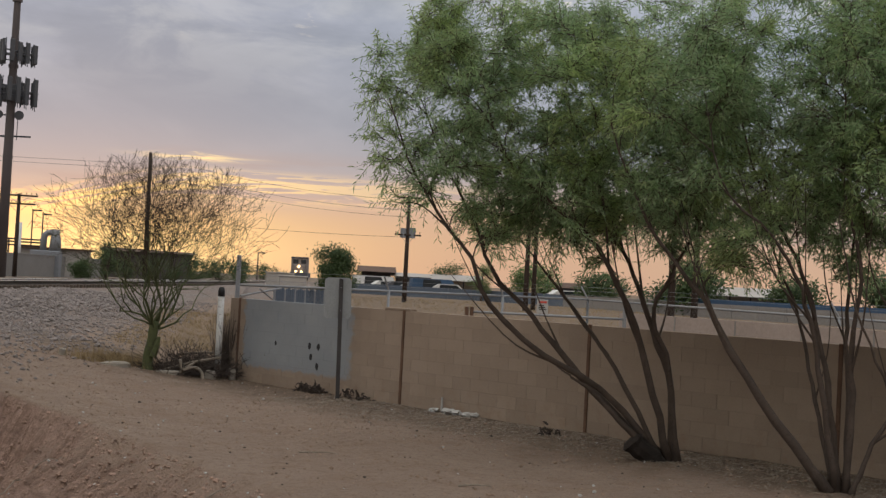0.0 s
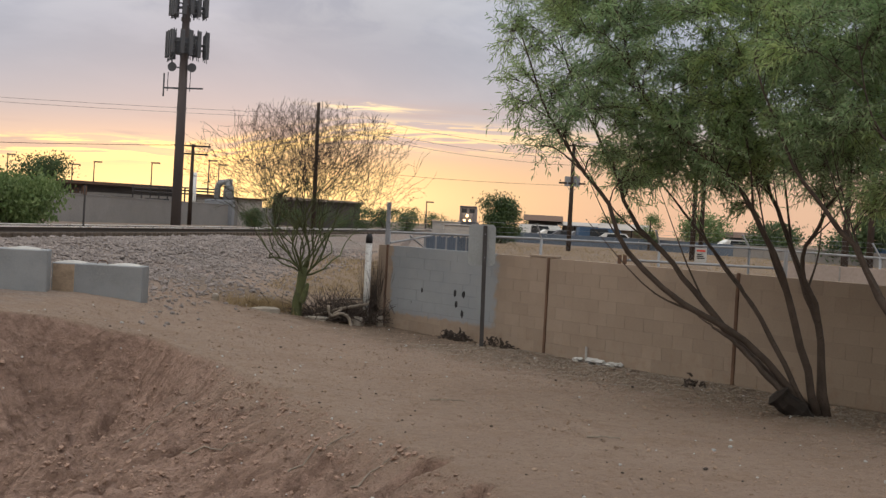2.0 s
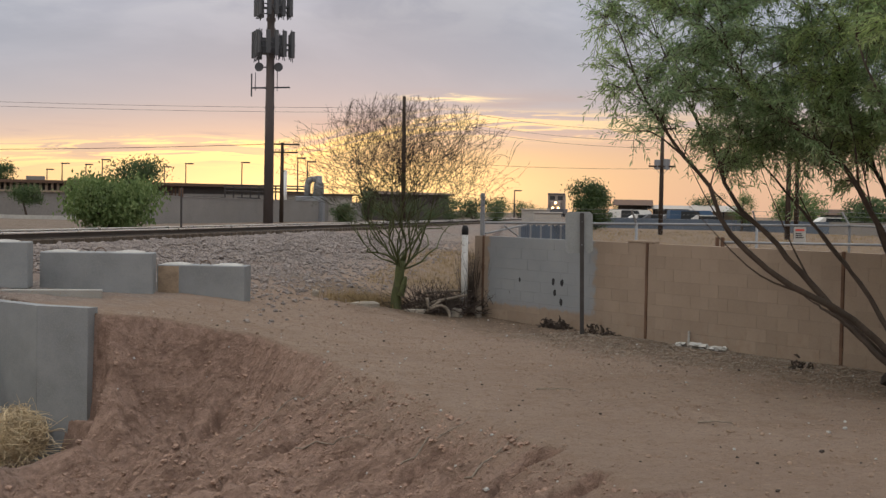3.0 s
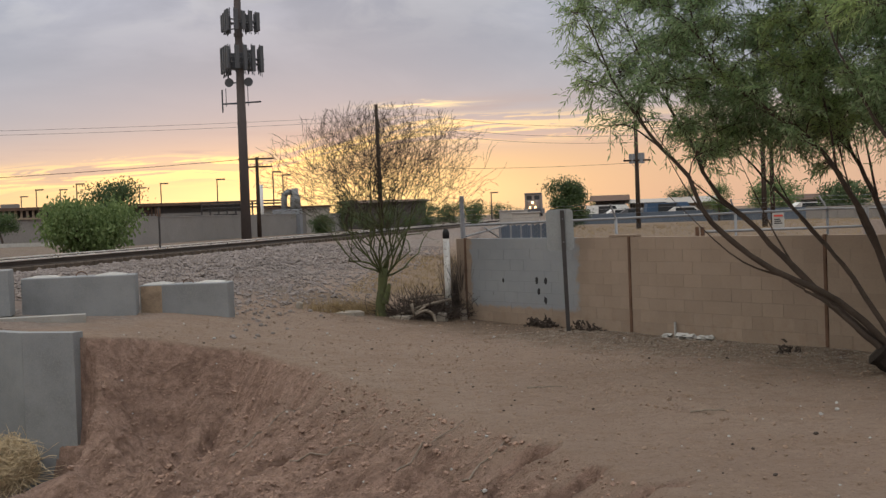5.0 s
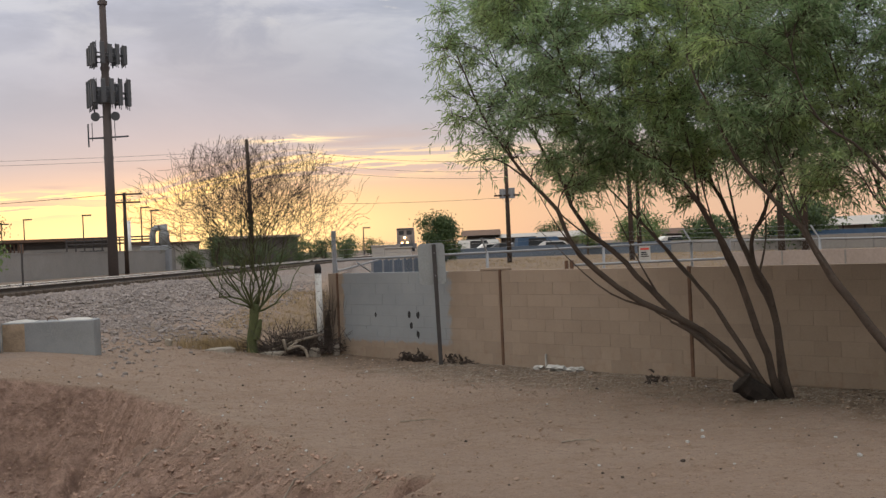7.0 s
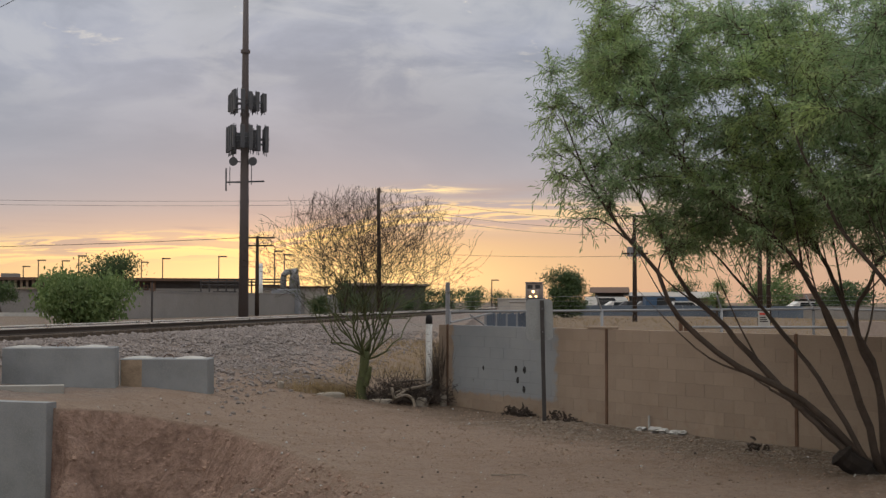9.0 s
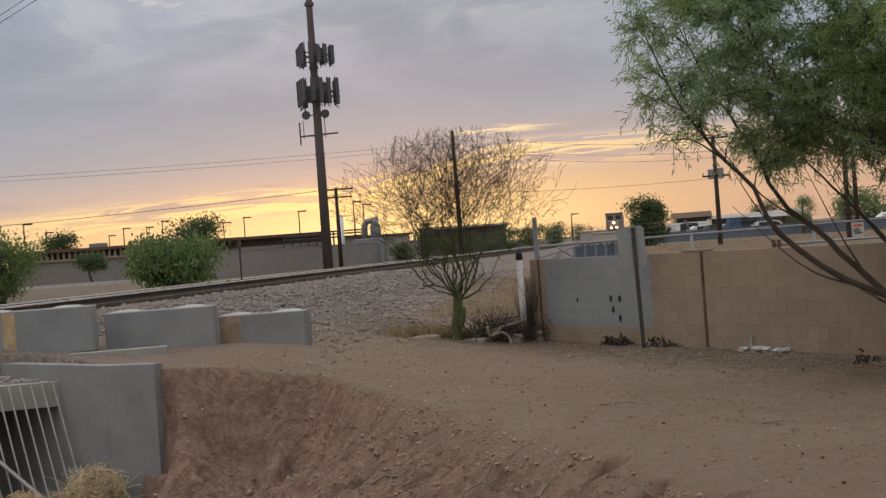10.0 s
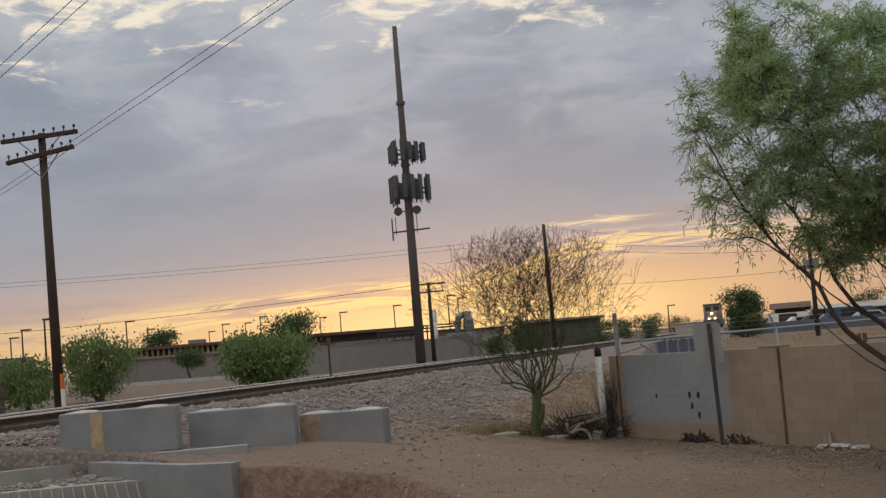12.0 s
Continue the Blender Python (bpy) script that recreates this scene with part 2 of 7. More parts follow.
M_SIGNBACK = material("sign_aluminium", (0.30, 0.315, 0.32), 0.1, 2, 30, 0.5, 0.05, metal=0.2)
M_CLOD = material("clay_clod", (0.315, 0.213, 0.163), 0.45, 3, 30, 0.95, 0.6)
M_SLAB = material("old_stone_slab", (0.33, 0.295, 0.25), 0.35, 6, 30, 0.95, 0.8, second=(0.2, 0.16, 0.13))
M_GRAVEL = material("ballast_stone", (0.245, 0.212, 0.197), 0.45, 2, 30, 0.9, 0.4)
M_PEBBLE = material("pebble", (0.29, 0.208, 0.154), 0.35, 2.5, 25, 0.9, 0.4)
M_BARK = material("willow_bark", (0.088, 0.068, 0.056), 0.35, 4, 35, 0.95, 0.8, second=(0.055, 0.042, 0.034), depth=0.015)
M_CUTWOOD = material("cut_wood", (0.42, 0.30, 0.19), 0.2, 8, 50, 0.8, 0.2)
M_GREENBARK = material("green_bark", (0.085, 0.098, 0.042), 0.35, 4, 35, 0.85, 0.5, second=(0.055, 0.05, 0.03))
M_TWIG = material("dry_twig", (0.034, 0.023, 0.016), 0.3, 5, 40, 0.9, 0.3)
M_DRYWOOD = material("dry_wood", (0.24, 0.20, 0.16), 0.3, 5, 40, 0.9, 0.4)
M_BRUSH = material("dead_brush", (0.065, 0.05, 0.042), 0.35, 5, 40, 0.95, 0.3)
M_DARKSTUMP = material("charred_wood", (0.028, 0.022, 0.019), 0.4, 8, 40, 0.95, 0.9)
M_STRAW = material("straw", (0.29, 0.215, 0.12), 0.3, 6, 50, 0.9, 0.2)
M_WEED = material("tumbleweed_straw", (0.50, 0.40, 0.26), 0.3, 5, 50, 0.9, 0.2)
M_LEAF = leaf_material("willow_leaf", (0.215, 0.335, 0.16), (0.30, 0.42, 0.22), (0.40, 0.49, 0.29), 0.6, 0.45, (0.39, 0.49, 0.19))
M_LEAF_PALE = leaf_material("bush_leaf", (0.11, 0.165, 0.06), (0.155, 0.22, 0.08), (0.22, 0.28, 0.12), 0.45)
M_LEAF_DARK = leaf_material("dark_leaf", (0.045, 0.075, 0.03), (0.07, 0.105, 0.04), (0.095, 0.135, 0.05), 0.35)
M_LEAF_FINE = leaf_material("sparse_leaf", (0.05, 0.07, 0.025), (0.07, 0.09, 0.03), (0.10, 0.11, 0.05), 0.3)
M_BUILD = material("stucco_grey", (0.22, 0.205, 0.195), 0.12, 0.3, 6, 0.9, 0.2)
M_BUILD_TAN = material("stucco_tan", (0.30, 0.24, 0.18), 0.12, 0.3, 6, 0.9, 0.2)
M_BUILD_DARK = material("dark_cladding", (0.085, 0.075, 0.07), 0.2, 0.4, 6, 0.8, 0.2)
M_ROOF = material("roof_brown", (0.12, 0.075, 0.055), 0.2, 0.3, 6, 0.85, 0.2)
M_ROOFLIGHT = material("roof_sheet", (0.40, 0.37, 0.34), 0.15, 0.3, 6, 0.6, 0.1)
M_FARWALL = material("far_block_wall", (0.24, 0.225, 0.215), 0.12, 0.4, 8, 0.9, 0.3)
M_PINKWALL = material("pink_block_wall", (0.34, 0.28, 0.25), 0.12, 0.6, 12, 0.9, 0.2)
M_BLUEFENCE = material("slatted_screen", (0.105, 0.13, 0.17), 0.2, 0.3, 10, 0.8, 0.2)
M_BLUE = material("blue_paint", (0.05, 0.095, 0.17), 0.15, 1, 20, 0.5, 0.1)
M_GLASS = material("dark_glass", (0.03, 0.035, 0.04), 0.1, 1, 10, 0.15, 0.0, spec=0.6)
M_TYRE = material("tyre_rubber", (0.02, 0.02, 0.02), 0.2, 5, 40, 0.9, 0.2)
M_LOCO = material("loco_grey", (0.26, 0.22, 0.20), 0.2, 1, 10, 0.6, 0.1)
M_LOCO_DARK = material("loco_dark", (0.10, 0.10, 0.11), 0.2, 1, 10, 0.7, 0.1)
M_LAMP = glow_material("headlight_glow", (1.0, 0.62, 0.28), 6.0)
M_ANTENNA = material("antenna_grey", (0.085, 0.088, 0.098), 0.15, 1, 20, 0.6, 0.1)
M_MAST = material("mast_paint", (0.10, 0.085, 0.085), 0.12, 0.4, 10, 0.7, 0.1)

# wall line: s metres from the second pilaster towards the road, along U; N points to the far side
WALL_O, WALL_U, WALL_N = Vector((3.5, 16.0, 0)), Vector((0.598, -0.8015, 0)), Vector((0.8015, 0.598, 0))
WALL_Z0, COURSE, BLOCK = -0.05, 0.203, 0.4065


def wall_paint():
    """Tan paint over concrete block, with a rolled-on grey patch and soil splash."""
    m = bpy.data.materials.new("block_wall_paint")
    nt = nodes_of(m)
    pos = node(nt, "ShaderNodeNewGeometry").outputs["Position"]
    sep = node(nt, "ShaderNodeSeparateXYZ", {0: pos})
    s = maths(nt, "ADD", maths(nt, "MULTIPLY", maths(nt, "SUBTRACT", sep.outputs[0], WALL_O.x), WALL_U.x),
              maths(nt, "MULTIPLY", maths(nt, "SUBTRACT", sep.outputs[1], WALL_O.y), WALL_U.y))
    big = node(nt, "ShaderNodeTexNoise", {"Vector": pos, "Scale": 1.3, "Detail": 5.0, "Roughness": 0.6}).outputs[0]
    small = node(nt, "ShaderNodeTexNoise", {"Vector": pos, "Scale": 48.0, "Detail": 4.0, "Roughness": 0.7}).outputs[0]
    mid = node(nt, "ShaderNodeTexNoise", {"Vector": pos, "Scale": 7.0, "Detail": 4.0}).outputs[0]
    tan = ramp(nt, big, [(0.3, (0.275, 0.212, 0.164)), (0.7, (0.318, 0.248, 0.194))])
    rnd = node(nt, "ShaderNodeObjectInfo").outputs["Random"]
    v = maths(nt, "ADD", maths(nt, "MULTIPLY", rnd, 0.14), 0.93)
    tan = mix(nt, 1.0, tan, node(nt, "ShaderNodeCombineXYZ", {0: v, 1: v, 2: v}).outputs[0], "MULTIPLY")
    grey = ramp(nt, big, [(0.3, (0.235, 0.25, 0.268)), (0.7, (0.275, 0.288, 0.302))])
    wob = maths(nt, "MULTIPLY", maths(nt, "SUBTRACT", mid, 0.5), 0.35)
    sw = maths(nt, "ADD", s, wob)
    zw = maths(nt, "ADD", sep.outputs[2], maths(nt, "MULTIPLY", wob, 0.6))
    patch = maths(nt, "MULTIPLY", maths(nt, "MULTIPLY", smooth(nt, sw, -4.62, -4.52), maths(nt, "SUBTRACT", 1.0, smooth(nt, sw, -1.42, -1.28))),
                  smooth(nt, zw, 0.24, 0.31))
    col = mix(nt, patch, tan, grey)
    stain = maths(nt, "MULTIPLY", smooth(nt, mid, 0.45, 0.75), maths(nt, "SUBTRACT", 1.0, smooth(nt, sep.outputs[2], 0.05, 0.55)))
    col = mix(nt, maths(nt, "MULTIPLY", stain, 0.45), col, (0.24, 0.16, 0.11))
    g = maths(nt, "ADD", maths(nt, "MULTIPLY", small, 0.3), 0.85)
    col = mix(nt, 1.0, col, node(nt, "ShaderNodeCombineXYZ", {0: g, 1: g, 2: g}).outputs[0], "MULTIPLY")
    b = node(nt, "ShaderNodeBump", {"Height": maths(nt, "ADD", small, mid), "Strength": 0.3, "Distance": 0.006}).outputs[0]
    bs = node(nt, "ShaderNodeBsdfPrincipled", {"Base Color": col, "Roughness": 0.9, "Specular IOR Level": 0.2, "Normal": b}).outputs[0]
    out = nt.nodes.new("ShaderNodeOutputMaterial")
    nt.links.new(bs, out.inputs[0])
    return m


M_WALL = wall_paint()

# ---------------------------------------------------------------- building helpers


# a stone's corners: six on the axes and eight between them
ROCK_CORNERS = [(1, 0, 0), (-1, 0, 0), (0, 1, 0), (0, -1, 0), (0, 0, 0.9), (0, 0, -0.9)] + [(0.6 * a, 0.6 * b, 0.6 * c) for a in (1, -1) for b in (1, -1) for c in (1, -1)]
ROCK_FACES = []
for i in range(8):
    ax, ay, az = (1, -1)[i >> 2], (1, -1)[i >> 1 & 1], (1, -1)[i & 1]
    px, py, pz = (0 if ax > 0 else 1), (2 if ay > 0 else 3), (4 if az > 0 else 5)
    ring = [(px, py, 6 + i), (py, pz, 6 + i), (pz, px, 6 + i)]
    ROCK_FACES += ring if ax * ay * az > 0 else [(b, a, c) for a, b, c in ring]


class Shape:
    """Collects vertices and faces for one mesh."""

    def __init__(self):
        self.v, self.f = [], []

    def add(self, verts, faces):
        n = len(self.v)
        self.v.extend(tuple(p) for p in verts)
        self.f.extend(tuple(i + n for i in f) for f in faces)
        return self

    def box(self, a, b, m=None, bevel=0.0):
        (x0, y0, z0), (x1, y1, z1) = a, b
        if bevel:
            k = bevel
            ring = lambda z, i: [(x0 + i, y0 + k, z), (x0 + k, y0 + i, z), (x1 - k, y0 + i, z), (x1 - i, y0 + k, z),
                                 (x1 - i, y1 - k, z), (x1 - k, y1 - i, z), (x0 + k, y1 - i, z), (x0 + i, y1 - k, z)]
            vs = ring(z0, k) + ring(z0 + k, 0) + ring(z1 - k, 0) + ring(z1, k)
            fs = [tuple(range(7, -1, -1)), tuple(range(24, 32))]
            for r in range(3):
                for i in range(8):
                    j = (i + 1) % 8
                    fs.append((r * 8 + i, r * 8 + j, r * 8 + 8 + j, r * 8 + 8 + i))
        else:
            vs = [(x0, y0, z0), (x1, y0, z0), (x1, y1, z0), (x0, y1, z0), (x0, y0, z1), (x1, y0, z1), (x1, y1, z1), (x0, y1, z1)]
            fs = [(0, 3, 2, 1), (4, 5, 6, 7), (0, 1, 5, 4), (1, 2, 6, 5), (2, 3, 7, 6), (3, 0, 4, 7)]
        if m is not None:
            vs = [m @ Vector(p) for p in vs]
        return self.add(vs, fs)

    def tube(self, points, radii, sides=6, caps=True):
        pts = [Vector(p) for p in points]
        if not isinstance(radii, (list, tuple)):
            radii = [radii] * len(pts)
        n0 = len(self.v)
        side = None
        for i, p in enumerate(pts):
            d = (pts[min(i + 1, len(pts) - 1)] - pts[max(i - 1, 0)])
            d = d.normalized() if d.length > 1e-9 else Vector((0, 0, 1))
            if side is None:
                side = d.orthogonal().normalized()
            else:
                side = (side - d * side.dot(d))
                side = side.normalized() if side.length > 1e-6 else d.orthogonal().normalized()
            up = d.cross(side)
            for k in range(sides):
                a = 2 * math.pi * k / sides
                self.v.append(tuple(p + (side * math.cos(a) + up * math.sin(a)) * radii[i]))
        for i in range(len(pts) - 1):
            for k in range(sides):
                j = (k + 1) % sides
                a, b = n0 + i * sides, n0 + (i + 1) * sides
                self.f.append((a + k, a + j, b + j, b + k))
        if caps and sides > 2:
            self.f.append(tuple(n0 + k for k in range(sides - 1, -1, -1)))
            e = n0 + (len(pts) - 1) * sides
            self.f.append(tuple(e + k for k in range(sides)))
        return self

    def prism(self, outline, z0, z1, m=None):
        """An outline in x, y (anticlockwise) drawn up from z0 to z1."""
        n = len(outline)
        vs = [(x, y, z0) for x, y in outline] + [(x, y, z1) for x, y in outline]
        fs = [tuple(range(n - 1, -1, -1)), tuple(range(n, 2 * n))] + [(i, (i + 1) % n, n + (i + 1) % n, n + i) for i in range(n)]
        if m is not None:
            vs = [m @ Vector(p) for p in vs]
        return self.add(vs, fs)

    def rock(self, c, r, rng, flat=0.7):
        """A small uneven stone."""
        turn = Euler((rng.uniform(0, 6), rng.uniform(0, 6), rng.uniform(0, 6))).to_matrix()
        vs = []
        for b in ROCK_CORNERS:
            p = turn @ (Vector(b) * r * rng.uniform(0.72, 1.18))
            vs.append((c[0] + p.x, c[1] + p.y, c[2] + p.z * flat))
        return self.add(vs, ROCK_FACES)

    def mesh(self, name, mat, smooth_shade=False):
        me = bpy.data.meshes.new(name)
        me.from_pydata(self.v, [], self.f)
        me.materials.append(mat)
        if smooth_shade:
            me.polygons.foreach_set("use_smooth", [True] * len(me.polygons))
        me.update()
        return me


def part(name, shape, mat, parent, label="", smooth_shade=False):
    me = shape if isinstance(shape, bpy.types.Mesh) else shape.mesh(name, mat, smooth_shade)
    ob = new(name, me)
    ob.parent = parent
    if label:
        ob["label"] = label
    return ob


def thing(name, label, category, at=(0, 0, 0), turn=0.0, group="", kind=""):
    ob = new(name)
    ob.empty_display_size = 0.1
    ob.matrix_basis = pose(*at, 0, 0, turn)
    return tagged(ob, label, category, group, kind)


def solid(name, shape, mat, label, category, at=(0, 0, 0), turn=0.0, group="", kind="", smooth_shade=False):
    ob = new(name, shape.mesh(name, mat, smooth_shade))
    ob.matrix_basis = pose(*at, 0, 0, turn)
    return tagged(ob, label, category, group, kind)


EYE = Vector((1.61, -5.94, 2.02))


def far(bearing, dist):
    """Plan position at a bearing (degrees east of +y) and distance from a point of the walk."""
    return EYE.x + dist * math.sin(radians(bearing)), EYE.y + dist * math.cos(radians(bearing))


def near_by(bearing, dist):
    """The same, seen from the middle of the walk."""
    return 1.30 + dist * math.sin(radians(bearing)), -5.73 + dist * math.cos(radians(bearing))


def rise(elevation, dist):
    return EYE.z + dist * math.tan(radians(elevation))


# ---------------------------------------------------------------- ground

CREST = [(-4.20, 11.35), (-3.6, 11.85), (-2.3, 12.0), (-1.2, 10.9), (-0.3, 9.5), (1.1, 6.9), (1.8, 5.4), (2.6, 3.3), (3.2, 0.5), (3.6, -3.0)]


def ss(x, a, b):
    t = min(1.0, max(0.0, (x - a) / (b - a)))
    return t * t * (3 - 2 * t)


def track_x(y):
    """Centre of the near rail."""
    d = y - 16.1
    return -11.6 + 0.125 * d - (0.00017 * d * d if d > 0 else 0.0)


def crest_side(x, y):
    """Distance from the bank's crest, positive down in the wash; and how far along it."""
    best, side, along, run = 1e9, 1.0, 0.0, 0.0
    for (ax, ay), (bx, by) in zip(CREST, CREST[1:]):
        ux, uy = bx - ax, by - ay
        ln = math.hypot(ux, uy)
        t = min(1.0, max(0.0, ((x - ax) * ux + (y - ay) * uy) / (ln * ln)))
        d = math.hypot(x - ax - ux * t, y - ay - uy * t)
        if d < best:
            best, along = d, run + t * ln
            side = 1.0 if (ux * (y - ay) - uy * (x - ax)) < 0 else -1.0
        run += ln
    return best * side, along


DECK_L, DECK_R = (-8.57, 11.42), (-6.17, 12.23)
WING_MID, WING_END, WING_IN = (-5.19, 11.43), (-4.41, 11.21), (-7.62, 13.32)


def base_height(x, y):
    path = 0.103 * 0.5 * ((-x + 0.2) + math.hypot(-x + 0.2, 1.2)) - 0.05
    path = min(path, 0.95)
    path += 0.16 * math.exp(-((x + 4.4) ** 2 + (y - 11.6) ** 2) / 5.0)
    path += 0.14 * math.exp(-((x + 4.1) ** 2 + (y - 15.7) ** 2) / 1.6)
    # lot behind the wall and the country beyond climb slowly
    path += 0.75 * ss(y, 28, 75) * ss(x, -9, 4)
    if x < 0:
        path = max(path, path + (0.95 - path) * ss(y, 25, 60))
    # railway bank
    d = x - track_x(y)
    crown = 1.06
    if d > -0.75:
        t = min(1.0, max(0.0, 1 - (d - 1.0) / 4.3))
        bank = t ** 1.35
    else:
        t = min(1.0, max(0.0, 1 - (-d - 2.6) / 2.2))
        bank = t
        path = 0.95
    return path + (crown - path) * bank if crown > path else path


# middle, direction, half length, depth and half width of each crack
GULLIES = ((1.71, 4.63, 0.83, 0.56, 0.46, 0.66, 0.12), (1.45, 5.68, 0.98, 0.18, 0.36, 0.28, 0.085), (0.32, 6.66, 0.90, 0.44, 0.60, 0.26, 0.085), (-0.75, 7.7, 0.82, 0.57, 0.5, 0.15, 0.08), (2.35, 3.9, 0.86, 0.5, 0.5, 0.22, 0.08))


def height(x, y, rough=True):
    z = base_height(x, y)
    d, along = crest_side(x, y)
    if (d > -0.6 or (x < -3.9 and y > 9.5)) and y > -4.5 and x < 6:
        steep = 0.75 + 1.55 * ss(along, 1.5, 6.5)
        drop = 1.0 - math.exp(-max(0.0, d + 0.05) / steep)
        floor = -1.50
        fade = ss(y, -3.5, 0.5)
        left = 1 - ss(-x, 8.6, 9.4)
        depth = (z - floor) * drop * fade
        if rough and d > 0:
            n = noise.noise(Vector((x * 1.1, y * 1.1, 0.3))) * 0.22 + noise.noise(Vector((x * 2.7, y * 2.7, 5.3))) * 0.22
            # rills run down the face
            rill = abs(noise.noise(Vector((along * 1.7, d * 0.25, 8.8))))
            depth *= 1 + n * 0.8
            fine = noise.noise(Vector((along * 4.5 + d * 0.8, d * 1.0, 2.2)))
            depth += 0.09 * fine * min(1.0, d * 1.5) + 0.05 * noise.noise(Vector((x * 6.0, y * 6.0, 7.0))) * min(1.0, d * 2)
            depth += 0.024 * noise.noise(Vector((x * 13.0, y * 13.0, 9.0))) * min(1.0, d * 3)
            # crumbling lips and lumps
            lump = abs(noise.noise(Vector((along * 5.0, d * 3.0, 4.4))))
            depth += (0.055 * ss(lump, 0.05, 0.22) - 0.03) * min(1.0, d * 2.5)
            depth += max(0.0, 0.16 - rill) * 0.9 * min(1.0, d) * (1 - ss(d, 2.5, 4.5))
            # small runnels straight down the slope, and a torn overhang below the lip by the wing wall
            run = noise.noise(Vector((along * 6.5 + 0.35 * math.sin(d * 2.1), d * 0.7, 6.1)))
            depth += 0.075 * (0.35 - abs(run)) * min(1.0, d * 1.2) + 0.035 * noise.noise(Vector((along * 15.0, d * 1.6, 3.3))) * min(1.0, d * 2)
            torn = noise.noise(Vector((along * 3.1, d * 4.5, 1.7)))
            depth += (0.06 + 0.12 * torn) * math.exp(-((d - 0.42) / 0.25) ** 2) * (1 - ss(along, 3.5, 6.0))
        behind = (x - DECK_L[0]) * -0.32 + (y - DECK_L[1]) * 0.948
        out_x, out_y = x - WING_MID[0], y - WING_MID[1]
        outside = -0.614 * out_x - 0.789 * out_y < 0.0
        if (x < -5.0 and behind > 0.0) or (outside and x < -4.25 and out_y > -0.284 * out_x + 0.16):
            depth = 0.0
        else:
            # soil lies low against the face of the wing wall
            front = -0.284 * out_x + 0.16 - out_y
            low = (1 - ss(x, -4.28, -3.9)) * ss(front, 0.0, 0.05) * (1 - ss(front, 1.2, 3.0))
            depth = max(depth, (z + 0.80 + 0.3 * front) * low)
        z -= depth * left
    # the throat of the culvert, left of its side wall and before the deck
    behind = (x - DECK_L[0]) * -0.32 + (y - DECK_L[1]) * 0.948
    px, py = x - WING_MID[0], y - WING_MID[1]
    inside, along_wall = -0.614 * px - 0.789 * py, -0.789 * px + 0.614 * py
    if behind <= 0.0 and inside > -0.2 and x > -9.5 and y > 6:
        cut = ss(inside, -0.20, -0.14) * ss(along_wall, -1.5, -0.15) * (1 - ss(-x, 8.62, 8.75))
        z = z + (min(z, -1.48) - z) * cut
    u = (x - DECK_L[0]) * 0.948 + (y - DECK_L[1]) * 0.32
    v = behind
    skew = u + v * 0.55
    if -0.1 < v < 1.30 and 0.1 < skew < 2.62:
        z = -1.78
    elif -0.1 < v < 1.42 and -0.9 < skew < 2.85:
        z = min(z, 0.36)
    if rough and abs(x) < 40 and y < 60:
        z += 0.035 * noise.noise(Vector((x * 0.5, y * 0.5, 1.0))) + 0.016 * noise.noise(Vector((x * 1.9, y * 1.9, 2.0)))
        z += 0.010 * noise.noise(Vector((x * 5.5, y * 5.5, 3.0)))
        dt = abs(x - track_x(y) - 0.3)
        z += 0.05 * noise.noise(Vector((x * 4.2, y * 4.2, 4.0))) * (1 - ss(dt, 4.0, 7.0)) * ss(dt, 1.2, 2.0)
    # erosion cracks cut into the bank
    if rough and 3.0 < y < 8.6 and -1.6 < x < 3.1:
        for gx, gy, dx, dy, half, deep, wide in GULLIES:
            u = (x - gx) * dx + (y - gy) * dy
            w = (x - gx) * dy - (y - gy) * dx + 0.045 * math.sin(u * 9 + gx) + 0.02 * math.sin(u * 23)
            if abs(u) < half and abs(w) < 0.35:
                z -= deep * math.exp(-(w / wide) ** 4) * (1 - ss(abs(u), half * 0.6, half))
    return z


def axis(fine_lo, fine_hi, step, outer, a, b, half):
    """Grid lines: step apart, half so far apart from a to b, and ever wider out to the horizon."""
    fine = [v for v in np.arange(fine_lo, a, step)] + [v for v in np.arange(a, b, half)] + [v for v in np.arange(b, fine_hi + 1e-6, step)]
    fine_hi = fine[-1]
    lo, hi, g = [], [], step
    p = fine_lo
    while p > -outer:
        g *= 1.22
        p -= g
        lo.append(p)
    p, g = fine_hi, step
    while p < outer:
        g *= 1.22
        p += g
        hi.append(p)
    return lo[::-1] + fine + hi


